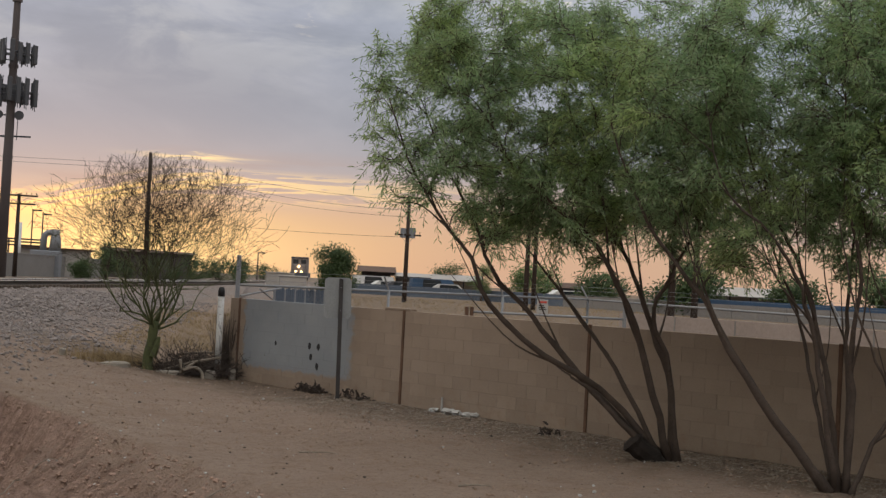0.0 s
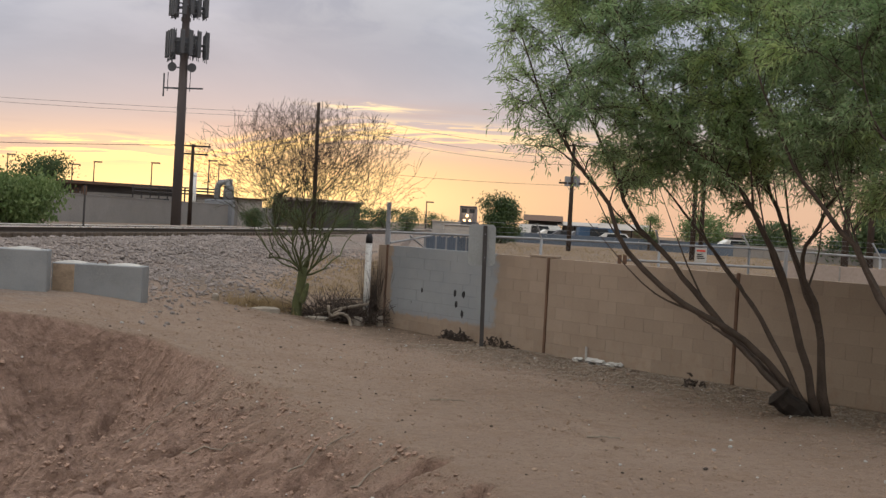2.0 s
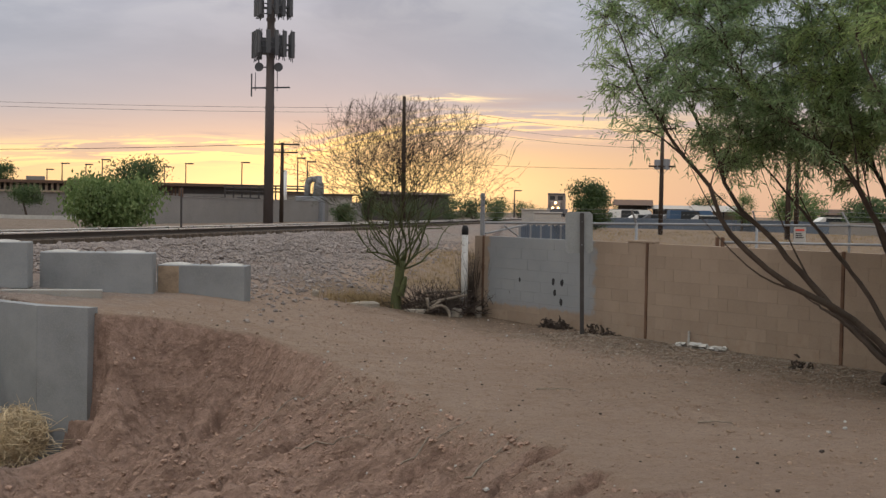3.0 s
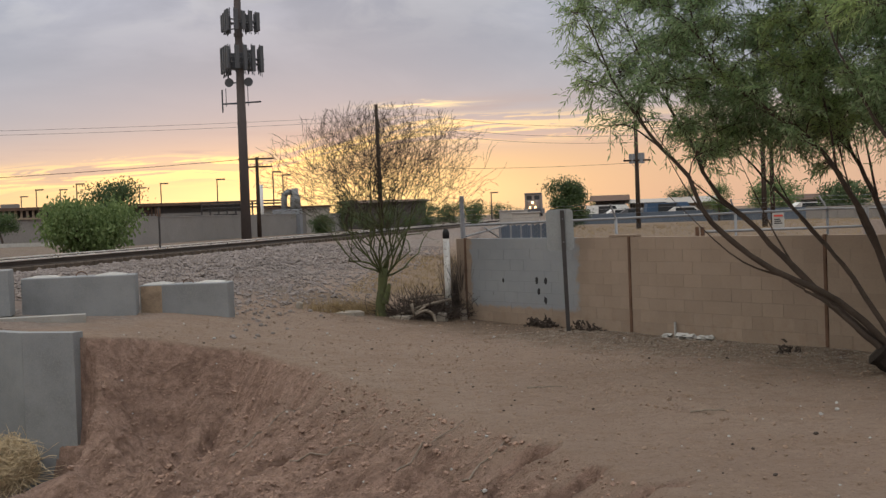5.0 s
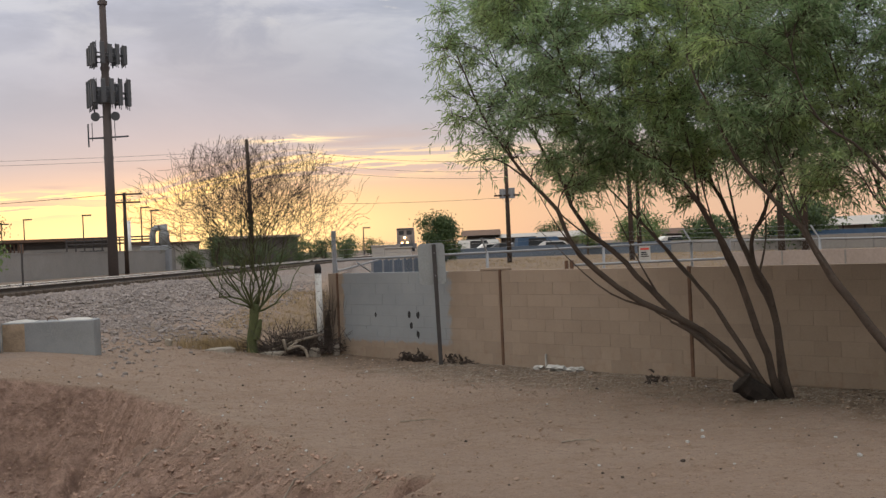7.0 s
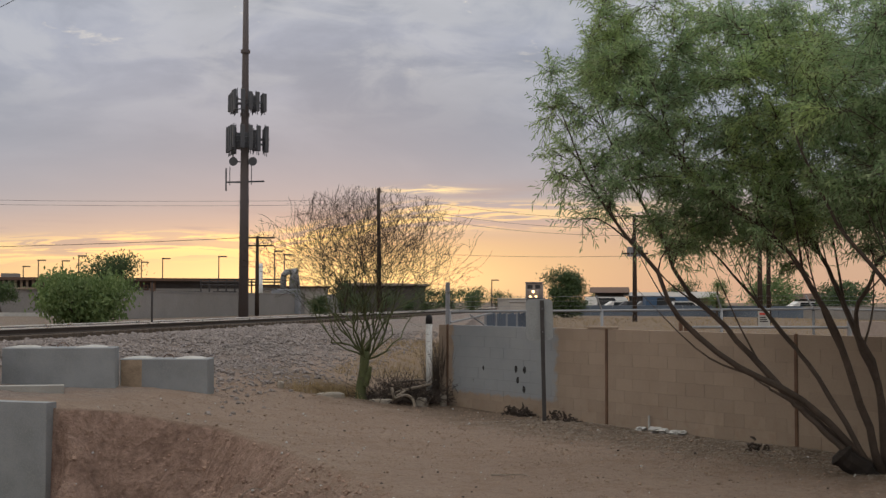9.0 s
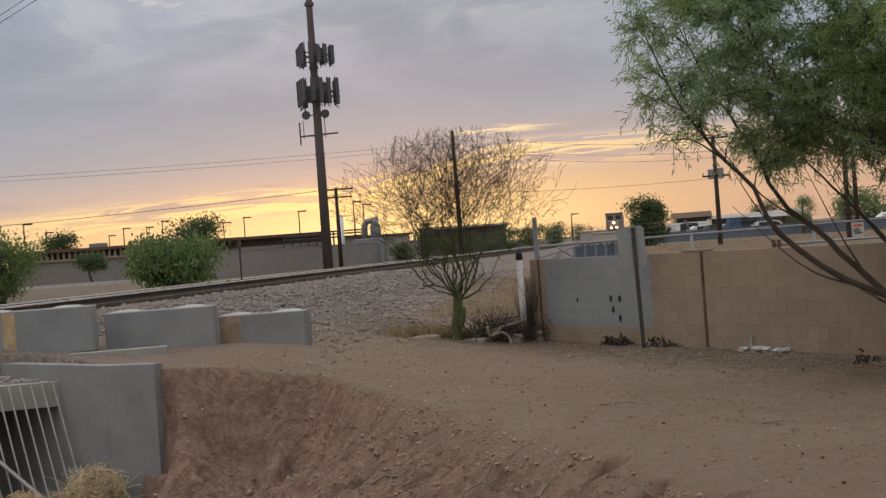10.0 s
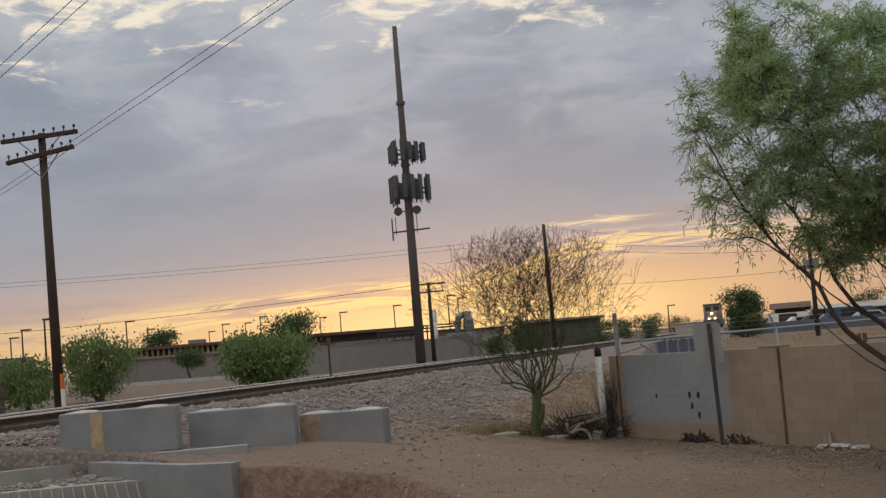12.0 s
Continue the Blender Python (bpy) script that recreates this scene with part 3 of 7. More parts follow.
def ground_material():
    m = bpy.data.materials.new("desert_ground")
    nt = nodes_of(m)
    pos = node(nt, "ShaderNodeNewGeometry").outputs["Position"]
    x, y, z = node(nt, "ShaderNodeSeparateXYZ", {0: pos}).outputs
    n = lambda s, d=5.0, r=0.6: node(nt, "ShaderNodeTexNoise", {"Vector": pos, "Scale": s, "Detail": d, "Roughness": r}).outputs[0]
    big, mid, small, grit = n(0.35), n(1.7), n(9.0, 6.0, 0.7), n(70.0, 4.0, 0.7)
    dirt = ramp(nt, big, [(0.3, (0.258, 0.190, 0.147)), (0.7, (0.310, 0.235, 0.184))])
    dirt = mix(nt, maths(nt, "MULTIPLY", smooth(nt, mid, 0.42, 0.7), 0.55), dirt, (0.240, 0.162, 0.116))
    dirt = mix(nt, maths(nt, "MULTIPLY", smooth(nt, small, 0.50, 0.66), 0.42), dirt, (0.175, 0.116, 0.082))
    dirt = mix(nt, maths(nt, "MULTIPLY", smooth(nt, small, 0.46, 0.34), 0.40), dirt, (0.37, 0.275, 0.208))
    # reddish clay where the bank is cut
    clay = ramp(nt, small, [(0.3, (0.180, 0.116, 0.089)), (0.7, (0.378, 0.256, 0.200))])
    # washed streaks that run down the face
    across = maths(nt, "ADD", maths(nt, "MULTIPLY", x, -0.5), maths(nt, "MULTIPLY", y, 0.866))
    down = maths(nt, "ADD", maths(nt, "MULTIPLY", x, 0.866), maths(nt, "MULTIPLY", y, 0.5))
    sv = node(nt, "ShaderNodeCombineXYZ", {0: maths(nt, "MULTIPLY", across, 7.0), 1: maths(nt, "MULTIPLY", down, 1.3), 2: maths(nt, "MULTIPLY", z, 1.0)}).outputs[0]
    streak = node(nt, "ShaderNodeTexNoise", {"Vector": sv, "Scale": 1.0, "Detail": 6.0, "Roughness": 0.62, "Distortion": 0.6}).outputs[0]
    clay = mix(nt, maths(nt, "MULTIPLY", smooth(nt, streak, 0.50, 0.66), 0.55), clay, (0.140, 0.088, 0.066))
    clay = mix(nt, maths(nt, "MULTIPLY", smooth(nt, streak, 0.48, 0.34), 0.45), clay, (0.43, 0.300, 0.236))
    geo = node(nt, "ShaderNodeNewGeometry")
    nz = node(nt, "ShaderNodeSeparateXYZ", {0: geo.outputs["Normal"]}).outputs[2]
    low = maths(nt, "SUBTRACT", 1.0, smooth(nt, maths(nt, "ADD", z, maths(nt, "MULTIPLY", maths(nt, "SUBTRACT", mid, 0.5), 0.4)), -0.55, 0.05))
    steep = maths(nt, "SUBTRACT", 1.0, smooth(nt, nz, 0.52, 0.93))
    inwash = maths(nt, "MAXIMUM", low, maths(nt, "MULTIPLY", steep, maths(nt, "SUBTRACT", 1.0, smooth(nt, y, 13.0, 14.0))))
    col = mix(nt, inwash, dirt, clay)
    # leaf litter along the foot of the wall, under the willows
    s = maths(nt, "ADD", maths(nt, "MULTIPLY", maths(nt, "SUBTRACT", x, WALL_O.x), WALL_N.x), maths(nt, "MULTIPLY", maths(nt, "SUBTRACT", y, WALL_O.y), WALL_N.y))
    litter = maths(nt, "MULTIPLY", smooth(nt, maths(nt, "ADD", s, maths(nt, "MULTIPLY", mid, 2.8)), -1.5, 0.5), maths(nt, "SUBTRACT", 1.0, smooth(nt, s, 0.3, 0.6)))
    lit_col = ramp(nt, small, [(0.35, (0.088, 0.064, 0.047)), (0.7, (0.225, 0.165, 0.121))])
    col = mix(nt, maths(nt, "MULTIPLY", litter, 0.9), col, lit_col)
    # grey ballast by the railway
    tx = maths(nt, "ADD", maths(nt, "MULTIPLY", maths(nt, "SUBTRACT", y, 16.1), 0.118), -11.6)
    dt = maths(nt, "ABSOLUTE", maths(nt, "SUBTRACT", maths(nt, "SUBTRACT", x, tx), -0.7))
    bal = maths(nt, "SUBTRACT", 1.0, smooth(nt, maths(nt, "ADD", dt, maths(nt, "MULTIPLY", maths(nt, "SUBTRACT", mid, 0.5), 3.4)), 5.6, 8.8))
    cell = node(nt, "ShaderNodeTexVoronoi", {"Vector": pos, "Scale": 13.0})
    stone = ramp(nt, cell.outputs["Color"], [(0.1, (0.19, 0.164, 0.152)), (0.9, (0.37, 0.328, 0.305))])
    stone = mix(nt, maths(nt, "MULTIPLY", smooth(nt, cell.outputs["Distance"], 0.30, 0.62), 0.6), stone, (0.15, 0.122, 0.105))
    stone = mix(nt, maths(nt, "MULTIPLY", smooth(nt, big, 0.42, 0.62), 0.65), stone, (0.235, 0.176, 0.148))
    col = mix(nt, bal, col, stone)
    # dry grass lots further off
    dry = maths(nt, "MULTIPLY", smooth(nt, y, 20.0, 27.0), smooth(nt, maths(nt, "SUBTRACT", x, tx), 6.5, 9.5))
    grass = ramp(nt, mid, [(0.3, (0.175, 0.128, 0.088)), (0.7, (0.235, 0.172, 0.12))])
    col = mix(nt, maths(nt, "MULTIPLY", dry, 0.9), col, grass)
    # grey scrubby yard beyond the rails
    yard = maths(nt, "SUBTRACT", 1.0, smooth(nt, maths(nt, "SUBTRACT", x, tx), -7.0, -4.0))
    col = mix(nt, maths(nt, "MULTIPLY", yard, 0.85), col, ramp(nt, mid, [(0.35, (0.13, 0.105, 0.085)), (0.65, (0.23, 0.185, 0.15))]))
    # crumbs and stains, small and dark
    spots = node(nt, "ShaderNodeTexNoise", {"Vector": pos, "Scale": 26.0, "Detail": 3.0, "Roughness": 0.8}).outputs[0]
    col = mix(nt, maths(nt, "MULTIPLY", smooth(nt, spots, 0.56, 0.66), 0.62), col, (0.13, 0.09, 0.065))
    g = maths(nt, "ADD", maths(nt, "MULTIPLY", grit, 0.6), 0.7)
    col = mix(nt, 1.0, col, node(nt, "ShaderNodeCombineXYZ", {0: g, 1: g, 2: g}).outputs[0], "MULTIPLY")
    h = maths(nt, "ADD", maths(nt, "ADD", maths(nt, "MULTIPLY", small, 0.7), maths(nt, "MULTIPLY", maths(nt, "MULTIPLY", streak, inwash), -0.8)), maths(nt, "ADD", maths(nt, "MULTIPLY", grit, 0.25), maths(nt, "MULTIPLY", maths(nt, "MULTIPLY", cell.outputs["Distance"], bal), -0.45)))
    b = node(nt, "ShaderNodeBump", {"Height": h, "Strength": 1.0, "Distance": 0.09}).outputs[0]
    bs = node(nt, "ShaderNodeBsdfPrincipled", {"Base Color": col, "Roughness": 0.95, "Specular IOR Level": 0.15, "Normal": b}).outputs[0]
    out = nt.nodes.new("ShaderNodeOutputMaterial")
    nt.links.new(bs, out.inputs[0])
    return m


def make_ground():
    xs, ys = axis(-12.0, 9.0, 0.12, 2600, -5.4, 3.4, 0.045), axis(1.5, 22.0, 0.12, 2600, 3.4, 12.4, 0.045)
    v = [(x, y, height(x, y)) for y in ys for x in xs]
    w = len(xs)
    f = [(j * w + i, j * w + i + 1, (j + 1) * w + i + 1, (j + 1) * w + i) for j in range(len(ys) - 1) for i in range(w - 1)]
    me = bpy.data.meshes.new("ground")
    me.from_pydata(v, [], f)
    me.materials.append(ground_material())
    me.polygons.foreach_set("use_smooth", [True] * len(f))
    tagged(new("ground", me), "tan desert dirt with reddish cut bank and grey ballast", "ground", kind="structure")


make_ground()

# ---------------------------------------------------------------- block wall


def wall_frame(s, n, z, turn=0.0):
    p = WALL_O + WALL_U * s + WALL_N * n
    return Matrix.Translation((p.x, p.y, z)) @ Matrix(((WALL_U.x, WALL_N.x, 0, 0), (WALL_U.y, WALL_N.y, 0, 0), (0, 0, 1, 0), (0, 0, 0, 1)))


POSTS = [-4.77, 0.0, 4.07, 8.14, 12.21]
TOPS = [1.60, 1.62, 1.62, 1.62, 1.62]


def make_wall():
    wall = thing("wall_1", "tan painted concrete block wall with a grey paint patch", "wall", kind="structure")
    core = Shape()
    core.box((-5.07, 0.012, -0.5), (16.4, 0.14, WALL_Z0 + 8 * COURSE - 0.006), wall_frame(0, 0, 0))
    part("core", core, M_WALL, wall)
    for s in POSTS:
        p = Shape()
        p.box((s - 0.028, -0.016, -0.4), (s + 0.028, 0.03, WALL_Z0 + 8 * COURSE + 0.012), wall_frame(0, 0, 0), 0.006)
        part("post", p, M_RUST, wall, "rusty brown steel post")
    for s in POSTS[1:2]:
        p = Shape()
        p.box((s - 0.50, -0.008, WALL_Z0 + 8 * COURSE + 0.002), (s + 0.14, 0.155, WALL_Z0 + 8 * COURSE + 0.045), wall_frame(0, 0, 0), 0.008)
        part("cap_block", p, M_WALL, wall)
    # shot holes in the grey patch: black discs stand for their shaded depth
    hole = Shape()
    rng = random.Random(5)
    for s, z, r in ((-2.26, 0.78, 0.050), (-2.52, 0.80, 0.052), (-2.47, 0.59, 0.052), (-2.28, 0.43, 0.055), (-3.55, 0.77, 0.034)):
        k = 9
        ring = [(s + math.cos(6.283 * i / k) * r * rng.uniform(0.75, 1.1), 0.0, z + math.sin(6.283 * i / k) * r * rng.uniform(1.0, 1.6)) for i in range(k)]
        m = wall_frame(0, 0, 0)
        hole.add([m @ Vector((a, -0.0035, b)) for a, _, b in ring] + [m @ Vector((a * 0.6 + s * 0.4, -0.005, b * 0.6 + z * 0.4)) for a, _, b in ring],
                 [tuple(range(k, 2 * k))] + [(i, (i + 1) % k, k + (i + 1) % k, k + i) for i in range(k)])
    part("hole", hole, M_BLACK, wall, "black discs for the shaded depth of broken holes")
    meshes = {}

    def block_mesh(length):
        key = round(length, 3)
        if key not in meshes:
            sh = Shape()
            sh.box((0.0007, 0, 0.0007), (length - 0.0007, 0.15, COURSE - 0.0007), None, 0.0016)
            meshes[key] = sh.mesh("brick", M_WALL)
        return meshes[key]

    rest, count = Shape(), 0
    rng = random.Random(3)
    for a, b in zip(POSTS, POSTS[1:] + [16.4]):
        for row in range(8):
            s = a + 0.03
            off = BLOCK * (0.5 if row % 2 else 1.0)
            while s < b - 0.04:
                ln = min(off, b - 0.03 - s)
                off = BLOCK
                if ln > 0.03:
                    m = wall_frame(s, rng.uniform(-0.0015, 0.0015), WALL_Z0 + row * COURSE)
                    if count < 296:
                        ob = new("brick", block_mesh(ln))
                        ob.parent = wall
                        ob.matrix_basis = m
                        count += 1
                    else:
                        rest.box((0.0007, 0, 0.0007), (ln - 0.0007, 0.15, COURSE - 0.0007), m, 0.0016)
                s += ln
    # pilaster that ends the wall
    for row in range(8):
        m = wall_frame(-5.08, 0, WALL_Z0 + row * COURSE)
        rest.box((0.001, 0, 0.001), (0.275, 0.15, COURSE - 0.001), m, 0.0022)
    tagged(part("brick_rest", rest, M_WALL, wall), kind="stuff")


make_wall()

# ---------------------------------------------------------------- concrete blocks, culvert


def make_barrier(label, cx, cy, turn, length=1.83, seed=0, patch=False, sunk=0.0):
    z = min(height(cx + dx * math.cos(radians(turn)), cy + dx * math.sin(radians(turn)), False) for dx in (-0.8, 0.8))
    ob = thing("concrete_barrier", label, "concrete block", (cx, cy, z + 0.02 - sunk), turn, "concrete barrier blocks")
    body = Shape()
    body.box((-length / 2, -0.305, 0), (length / 2, 0.305, 0.74), None, 0.014)
    part("body", body, M_CONCRETE, ob)
    rng = random.Random(seed)
    for sx in (-0.32, 0.28):
        r = Shape()
        prof = []
        for i in range(6):
            t = i / 5
            prof.append((sx * length + (t - 0.5) * 0.5, 0.012 + 0.028 * math.sin(math.pi * t) * rng.uniform(0.8, 1.2)))
        for (a, ha), (b, hb) in zip(prof, prof[1:]):
            r.add([(a, -0.2, 0.735), (b, -0.2, 0.735), (b, 0.2, 0.735), (a, 0.2, 0.735), (a, -0.13, 0.735 + ha), (b, -0.13, 0.735 + hb), (b, 0.13, 0.735 + hb), (a, 0.13, 0.735 + ha)],
                  [(4, 5, 6, 7), (0, 1, 5, 4), (2, 3, 7, 6), (3, 0, 4, 7), (1, 2, 6, 5)])
        part("top_key", r, M_PALE, ob, "pale rough cast ridge")
    loop = Shape()
    loop.tube([(0.02 + 0.09 * math.cos(a), 0, 0.735 + 0.075 * math.sin(a)) for a in [math.pi * i / 8 for i in range(9)]], 0.008, 5)
    part("lifting_loop", loop, M_RUST, ob, "rusty lifting loop")
    if patch:
        p = Shape()
        p.box((-0.45, -0.309, 0.02), (-0.25, -0.304, 0.71))
        part("stain", p, material("ochre_stain", (0.42, 0.32, 0.19), 0.3, 6, 40, 0.9, 0.1), ob, "ochre paint stain")
    return ob


def mud_box(ob, x0, x1, length):
    p = Shape()
    p.box((x0, -0.309, 0.0), (x1, -0.304, 0.72), None)
    part("mud_stain", p, material("mud_film", (0.34, 0.255, 0.18), 0.3, 5, 40, 0.9, 0.1), ob, "brown mud film")


make_barrier("grey concrete barrier block with an ochre stain", -7.43, 14.32, 13.9, 1.92, seed=1, patch=True)
make_barrier("plain grey concrete barrier block beside the railway", -5.69, 15.503, 11, 1.83, seed=2, sunk=0.08)
b3 = make_barrier("grey concrete barrier block with a mud-stained end", -4.12, 16.42, 2, 1.52, seed=3, sunk=0.11)
mud_box(b3, -0.74, -0.38, 1.52)


def make_culvert():
    cul = thing("culvert", "grey concrete box culvert with a steel bar grate", "culvert", kind="structure")
    top, floor = 0.66, -1.75
    mid, end, inn = Vector(WING_MID), Vector(WING_END), Vector(WING_IN)
    w = Shape()
    # right side wall, bent at the mouth: outline in plan
    t = 0.22
    back = Vector((0.614, 0.789))
    corner = mid + Vector((0.06, 0.24))
    w.prism([tuple(mid), tuple(corner), tuple(inn + back * t), tuple(inn)], floor, top)
    part("side_wall", w, M_CONCRETE, cul)
    w = Shape()
    w.prism([tuple(mid + Vector((0.003, 0))), tuple(end), (end.x + 0.06, end.y + 0.22), tuple(corner + Vector((0.003, 0)))], floor, top + 0.002)
    part("end_wall", w, M_CONCRETE, cul)
    fr, fl = Vector(DECK_R), Vector(DECK_L)
    ax = Vector((-0.70, 0.714))
    deck = Shape()
    deck.prism([tuple(fl), tuple(fr), tuple(fr + ax * 1.5), tuple(fl + ax * 1.7)], 0.06, 0.42)
    part("deck", deck, M_CONCRETE_OLD, cul)
    par = Shape()
    d = (Vector((-9.3, 11.9)) - inn).normalized()
    n = Vector((-d.y, d.x))
    q = inn + d * 3.4
    par.prism([tuple(inn), tuple(inn - n * 0.22), tuple(q - n * 0.22), tuple(q)], -0.2, top)
    part("parapet", par, M_CONCRETE_OLD, cul)
    ledge = Shape()
    a, b = inn + Vector((0.15, 0.35)), Vector((-5.25, 14.35))
    u = (b - a).normalized()
    m = Vector((-u.y, u.x)) * 0.16
    ledge.prism([tuple(a - m), tuple(b - m), tuple(b + m), tuple(a + m)], 0.2, 0.70)
    part("ledge", ledge, M_CONCRETE_OLD, cul)
    lw = Shape()
    lw.prism([tuple(fl + Vector((0.02, -0.12))), tuple(fl + Vector((0.02, 0.06))), tuple(fl + Vector((-1.6, 0.9))), tuple(fl + Vector((-1.9, 0.7)))], floor, 0.52)
    part("wing_wall", lw, M_CONCRETE, cul)
    # barrel and invert take the darkened concrete, so the mouth reads as shaded
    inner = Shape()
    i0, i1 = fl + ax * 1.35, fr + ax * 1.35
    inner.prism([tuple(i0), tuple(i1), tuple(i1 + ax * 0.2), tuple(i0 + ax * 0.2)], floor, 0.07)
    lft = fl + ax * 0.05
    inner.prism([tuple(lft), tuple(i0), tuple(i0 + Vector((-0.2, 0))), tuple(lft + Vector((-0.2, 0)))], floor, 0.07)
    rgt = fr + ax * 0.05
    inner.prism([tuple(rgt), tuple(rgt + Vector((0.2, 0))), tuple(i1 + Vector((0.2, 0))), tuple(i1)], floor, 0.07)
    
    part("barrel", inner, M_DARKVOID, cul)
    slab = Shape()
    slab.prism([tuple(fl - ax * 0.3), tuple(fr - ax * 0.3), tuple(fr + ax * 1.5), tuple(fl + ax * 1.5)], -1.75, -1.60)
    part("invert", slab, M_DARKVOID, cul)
    grate = thing("grate", "galvanised steel bar grate leaning over the culvert mouth", "grate", group="")
    out = Vector((0.70, -0.714))
    for i in range(16):
        k = (i + 0.6) / 16.4
        p = fl.lerp(fr, k)
        b0 = Vector((p.x + out.x * 0.02, p.y + out.y * 0.02, 0.40))
        b1 = Vector((p.x + out.x * 1.10, p.y + out.y * 1.10, -1.62))
        bar = Shape()
        bar.tube([b0, b1], 0.0145, 6)
        part("bar", bar, M_BAR, grate)
    for k0, k1, f0, f1 in ((0.44, 0.80, 0.30, 0.86), (-0.02, 0.30, 0.36, 0.90)):
        pts = []
        for k, f in ((k0, f0), (k1, f1)):
            p = fl.lerp(fr, k)
            pts.append((p.x + out.x * (0.03 + 1.25 * f), p.y + out.y * (0.03 + 1.25 * f) - 0.05, 0.40 - 2.02 * f))
        brace = Shape()
        brace.tube(pts, 0.03, 6)
        part("brace", brace, M_BAR, grate)


make_culvert()

# ---------------------------------------------------------------- railway


def make_track():
    tr = thing("railway_track", "single railway track with bright worn rail heads on dark sleepers", "railway", kind="structure")
    ys = [-40, -20, 0, 8, 16, 24, 32, 40, 50, 60, 75, 90, 110, 130, 160, 200, 240, 280, 330]
    zr = 1.19
    for off in (0.0, -1.505):
        pts = [(track_x(y) + off, y) for y in ys]
        web, head = Shape(), Shape()
        for (x0, y0), (x1, y1) in zip(pts, pts[1:]):
            for sh, prof in ((web, [(-0.07, 0), (0.07, 0), (0.015, 0.03), (0.030, 0.13), (-0.030, 0.13), (-0.015, 0.03)]), (head, [(-0.036, 0.132), (0.036, 0.132), (0.036, 0.165), (0.028, 0.172), (-0.028, 0.172), (-0.036, 0.165)])):
                n = len(prof)
                sh.add([(x0 + a, y0, zr + b) for a, b in prof] + [(x1 + a, y1, zr + b) for a, b in prof],
                       [(i, (i + 1) % n, n + (i + 1) % n, n + i) for i in range(n)])
        rail = part("rail", web, M_RAIL, tr)
        part("rail_head", head, M_RAILTOP, rail, "shiny worn steel rail head")
    sh = Shape()
    sh.box((-1.28, -0.115, -0.16), (1.28, 0.115, 0.0), None, 0.01)
    me = sh.mesh("sleeper", M_TIE)
    rng = random.Random(8)
    y = -2.0
    while y < 110:
        ob = new("sleeper", me)
        ob.parent = tr
        ob.matrix_basis = pose(track_x(y) - 0.75 + rng.uniform(-0.04, 0.04), y, zr - 0.005, 0, 0, -7 + rng.uniform(-1, 1))
        y += 0.53


make_track()

# ---------------------------------------------------------------- trees


def leaf_sprays(tips, rng, leaflets=15, length=0.32, leaf=0.065, width=0.015, droop=0.5):
    """Feathery leaves: a drooping midrib at every tip with pairs of narrow leaflets. Returns vertices and faces."""
    v, f = [], []
    for p, d in tips:
        p = Vector(p)
        d = Vector(d).normalized()
        side = d.cross(Vector((rng.uniform(-1, 1), rng.uniform(-1, 1), rng.uniform(-0.3, 1)))).normalized()
        ln = length * rng.uniform(0.6, 1.25)
        dr = droop * rng.uniform(0.4, 1.4)
        for i in range(leaflets):
            t = (i + 1) / leaflets
            c = p + d * ln * t + Vector((0, 0, -dr * ln * t * t))
            sgn = 1 if i % 2 else -1
            a = (d * rng.uniform(0.35, 0.8) + side * sgn + Vector((0, 0, -0.35 * rng.random()))).normalized()
            e = c + a * leaf * rng.uniform(0.7, 1.2)
            w = a.cross(Vector((rng.uniform(-1, 1), rng.uniform(-1, 1), rng.uniform(-1, 1))))
            w = w.normalized() * width * 0.5 if w.length > 1e-5 else Vector((width, 0, 0))
            n = len(v)
            m = c.lerp(e, 0.45)
            v += [tuple(c), tuple(m + w), tuple(e), tuple(m - w)]
            f.append((n, n + 1, n + 2, n + 3))
    return v, f


def bend(points, count):
    """A smooth line through a few points (Catmull-Rom)."""
    p = [Vector(q) for q in points]
    p = [p[0] * 2 - p[1]] + p + [p[-1] * 2 - p[-2]]
    out = []
    segs = len(p) - 3
    for k in range(count):
        t = k / (count - 1) * segs
        i = min(segs - 1, int(t))
        u = t - i
        a, b, c, d = p[i:i + 4]
        out.append(0.5 * ((2 * b) + (c - a) * u + (2 * a - 5 * b + 4 * c - d) * u * u + (3 * b - a - 3 * c + d) * u ** 3))
    return out


def hanging_leaves(shoots, rng, length=0.095, width=0.0165):
    """Narrow hanging leaves, set alternately along every shoot. shoots: start, end, droop. Returns vertices and faces."""
    v, f = [], []
    for s, e, droop in shoots:
        d = e - s
        ln = d.length
        d = d.normalized()
        side = d.cross(Vector((rng.uniform(-1, 1), rng.uniform(-1, 1), rng.uniform(0.2, 1)))).normalized()
        up = d.cross(side)
        count = max(5, int(ln * rng.uniform(34, 46)))
        turn = rng.uniform(0, 6.283)
        for i in range(count):
            t = 0.12 + 0.88 * (i + rng.random() * 0.6) / count
            c = s + d * ln * t + Vector((0, 0, -droop * t * t))
            turn += 2.4 + rng.uniform(-0.5, 0.5)
            a = d * rng.uniform(0.35, 0.9) + side * math.cos(turn) * 0.8 + up * math.sin(turn) * 0.8
            a = (a + Vector((0, 0, rng.uniform(-0.75, 0.05)))).normalized()
            l = length * rng.uniform(0.6, 1.3)
            w = a.cross(Vector((rng.gauss(0, 1), rng.gauss(0, 1), rng.gauss(0, 1))))
            w = w.normalized() * width * rng.uniform(0.38, 0.62) if w.length > 1e-5 else Vector((width * 0.5, 0, 0))
            m, e2 = c + a * l * 0.5, c + a * l + Vector((0, 0, -0.12 * l))
            n = len(v)
            v += [tuple(c), tuple(m + w), tuple(e2), tuple(m - w)]
            f.append((n, n + 1, n + 2, n + 3))
    return v, f


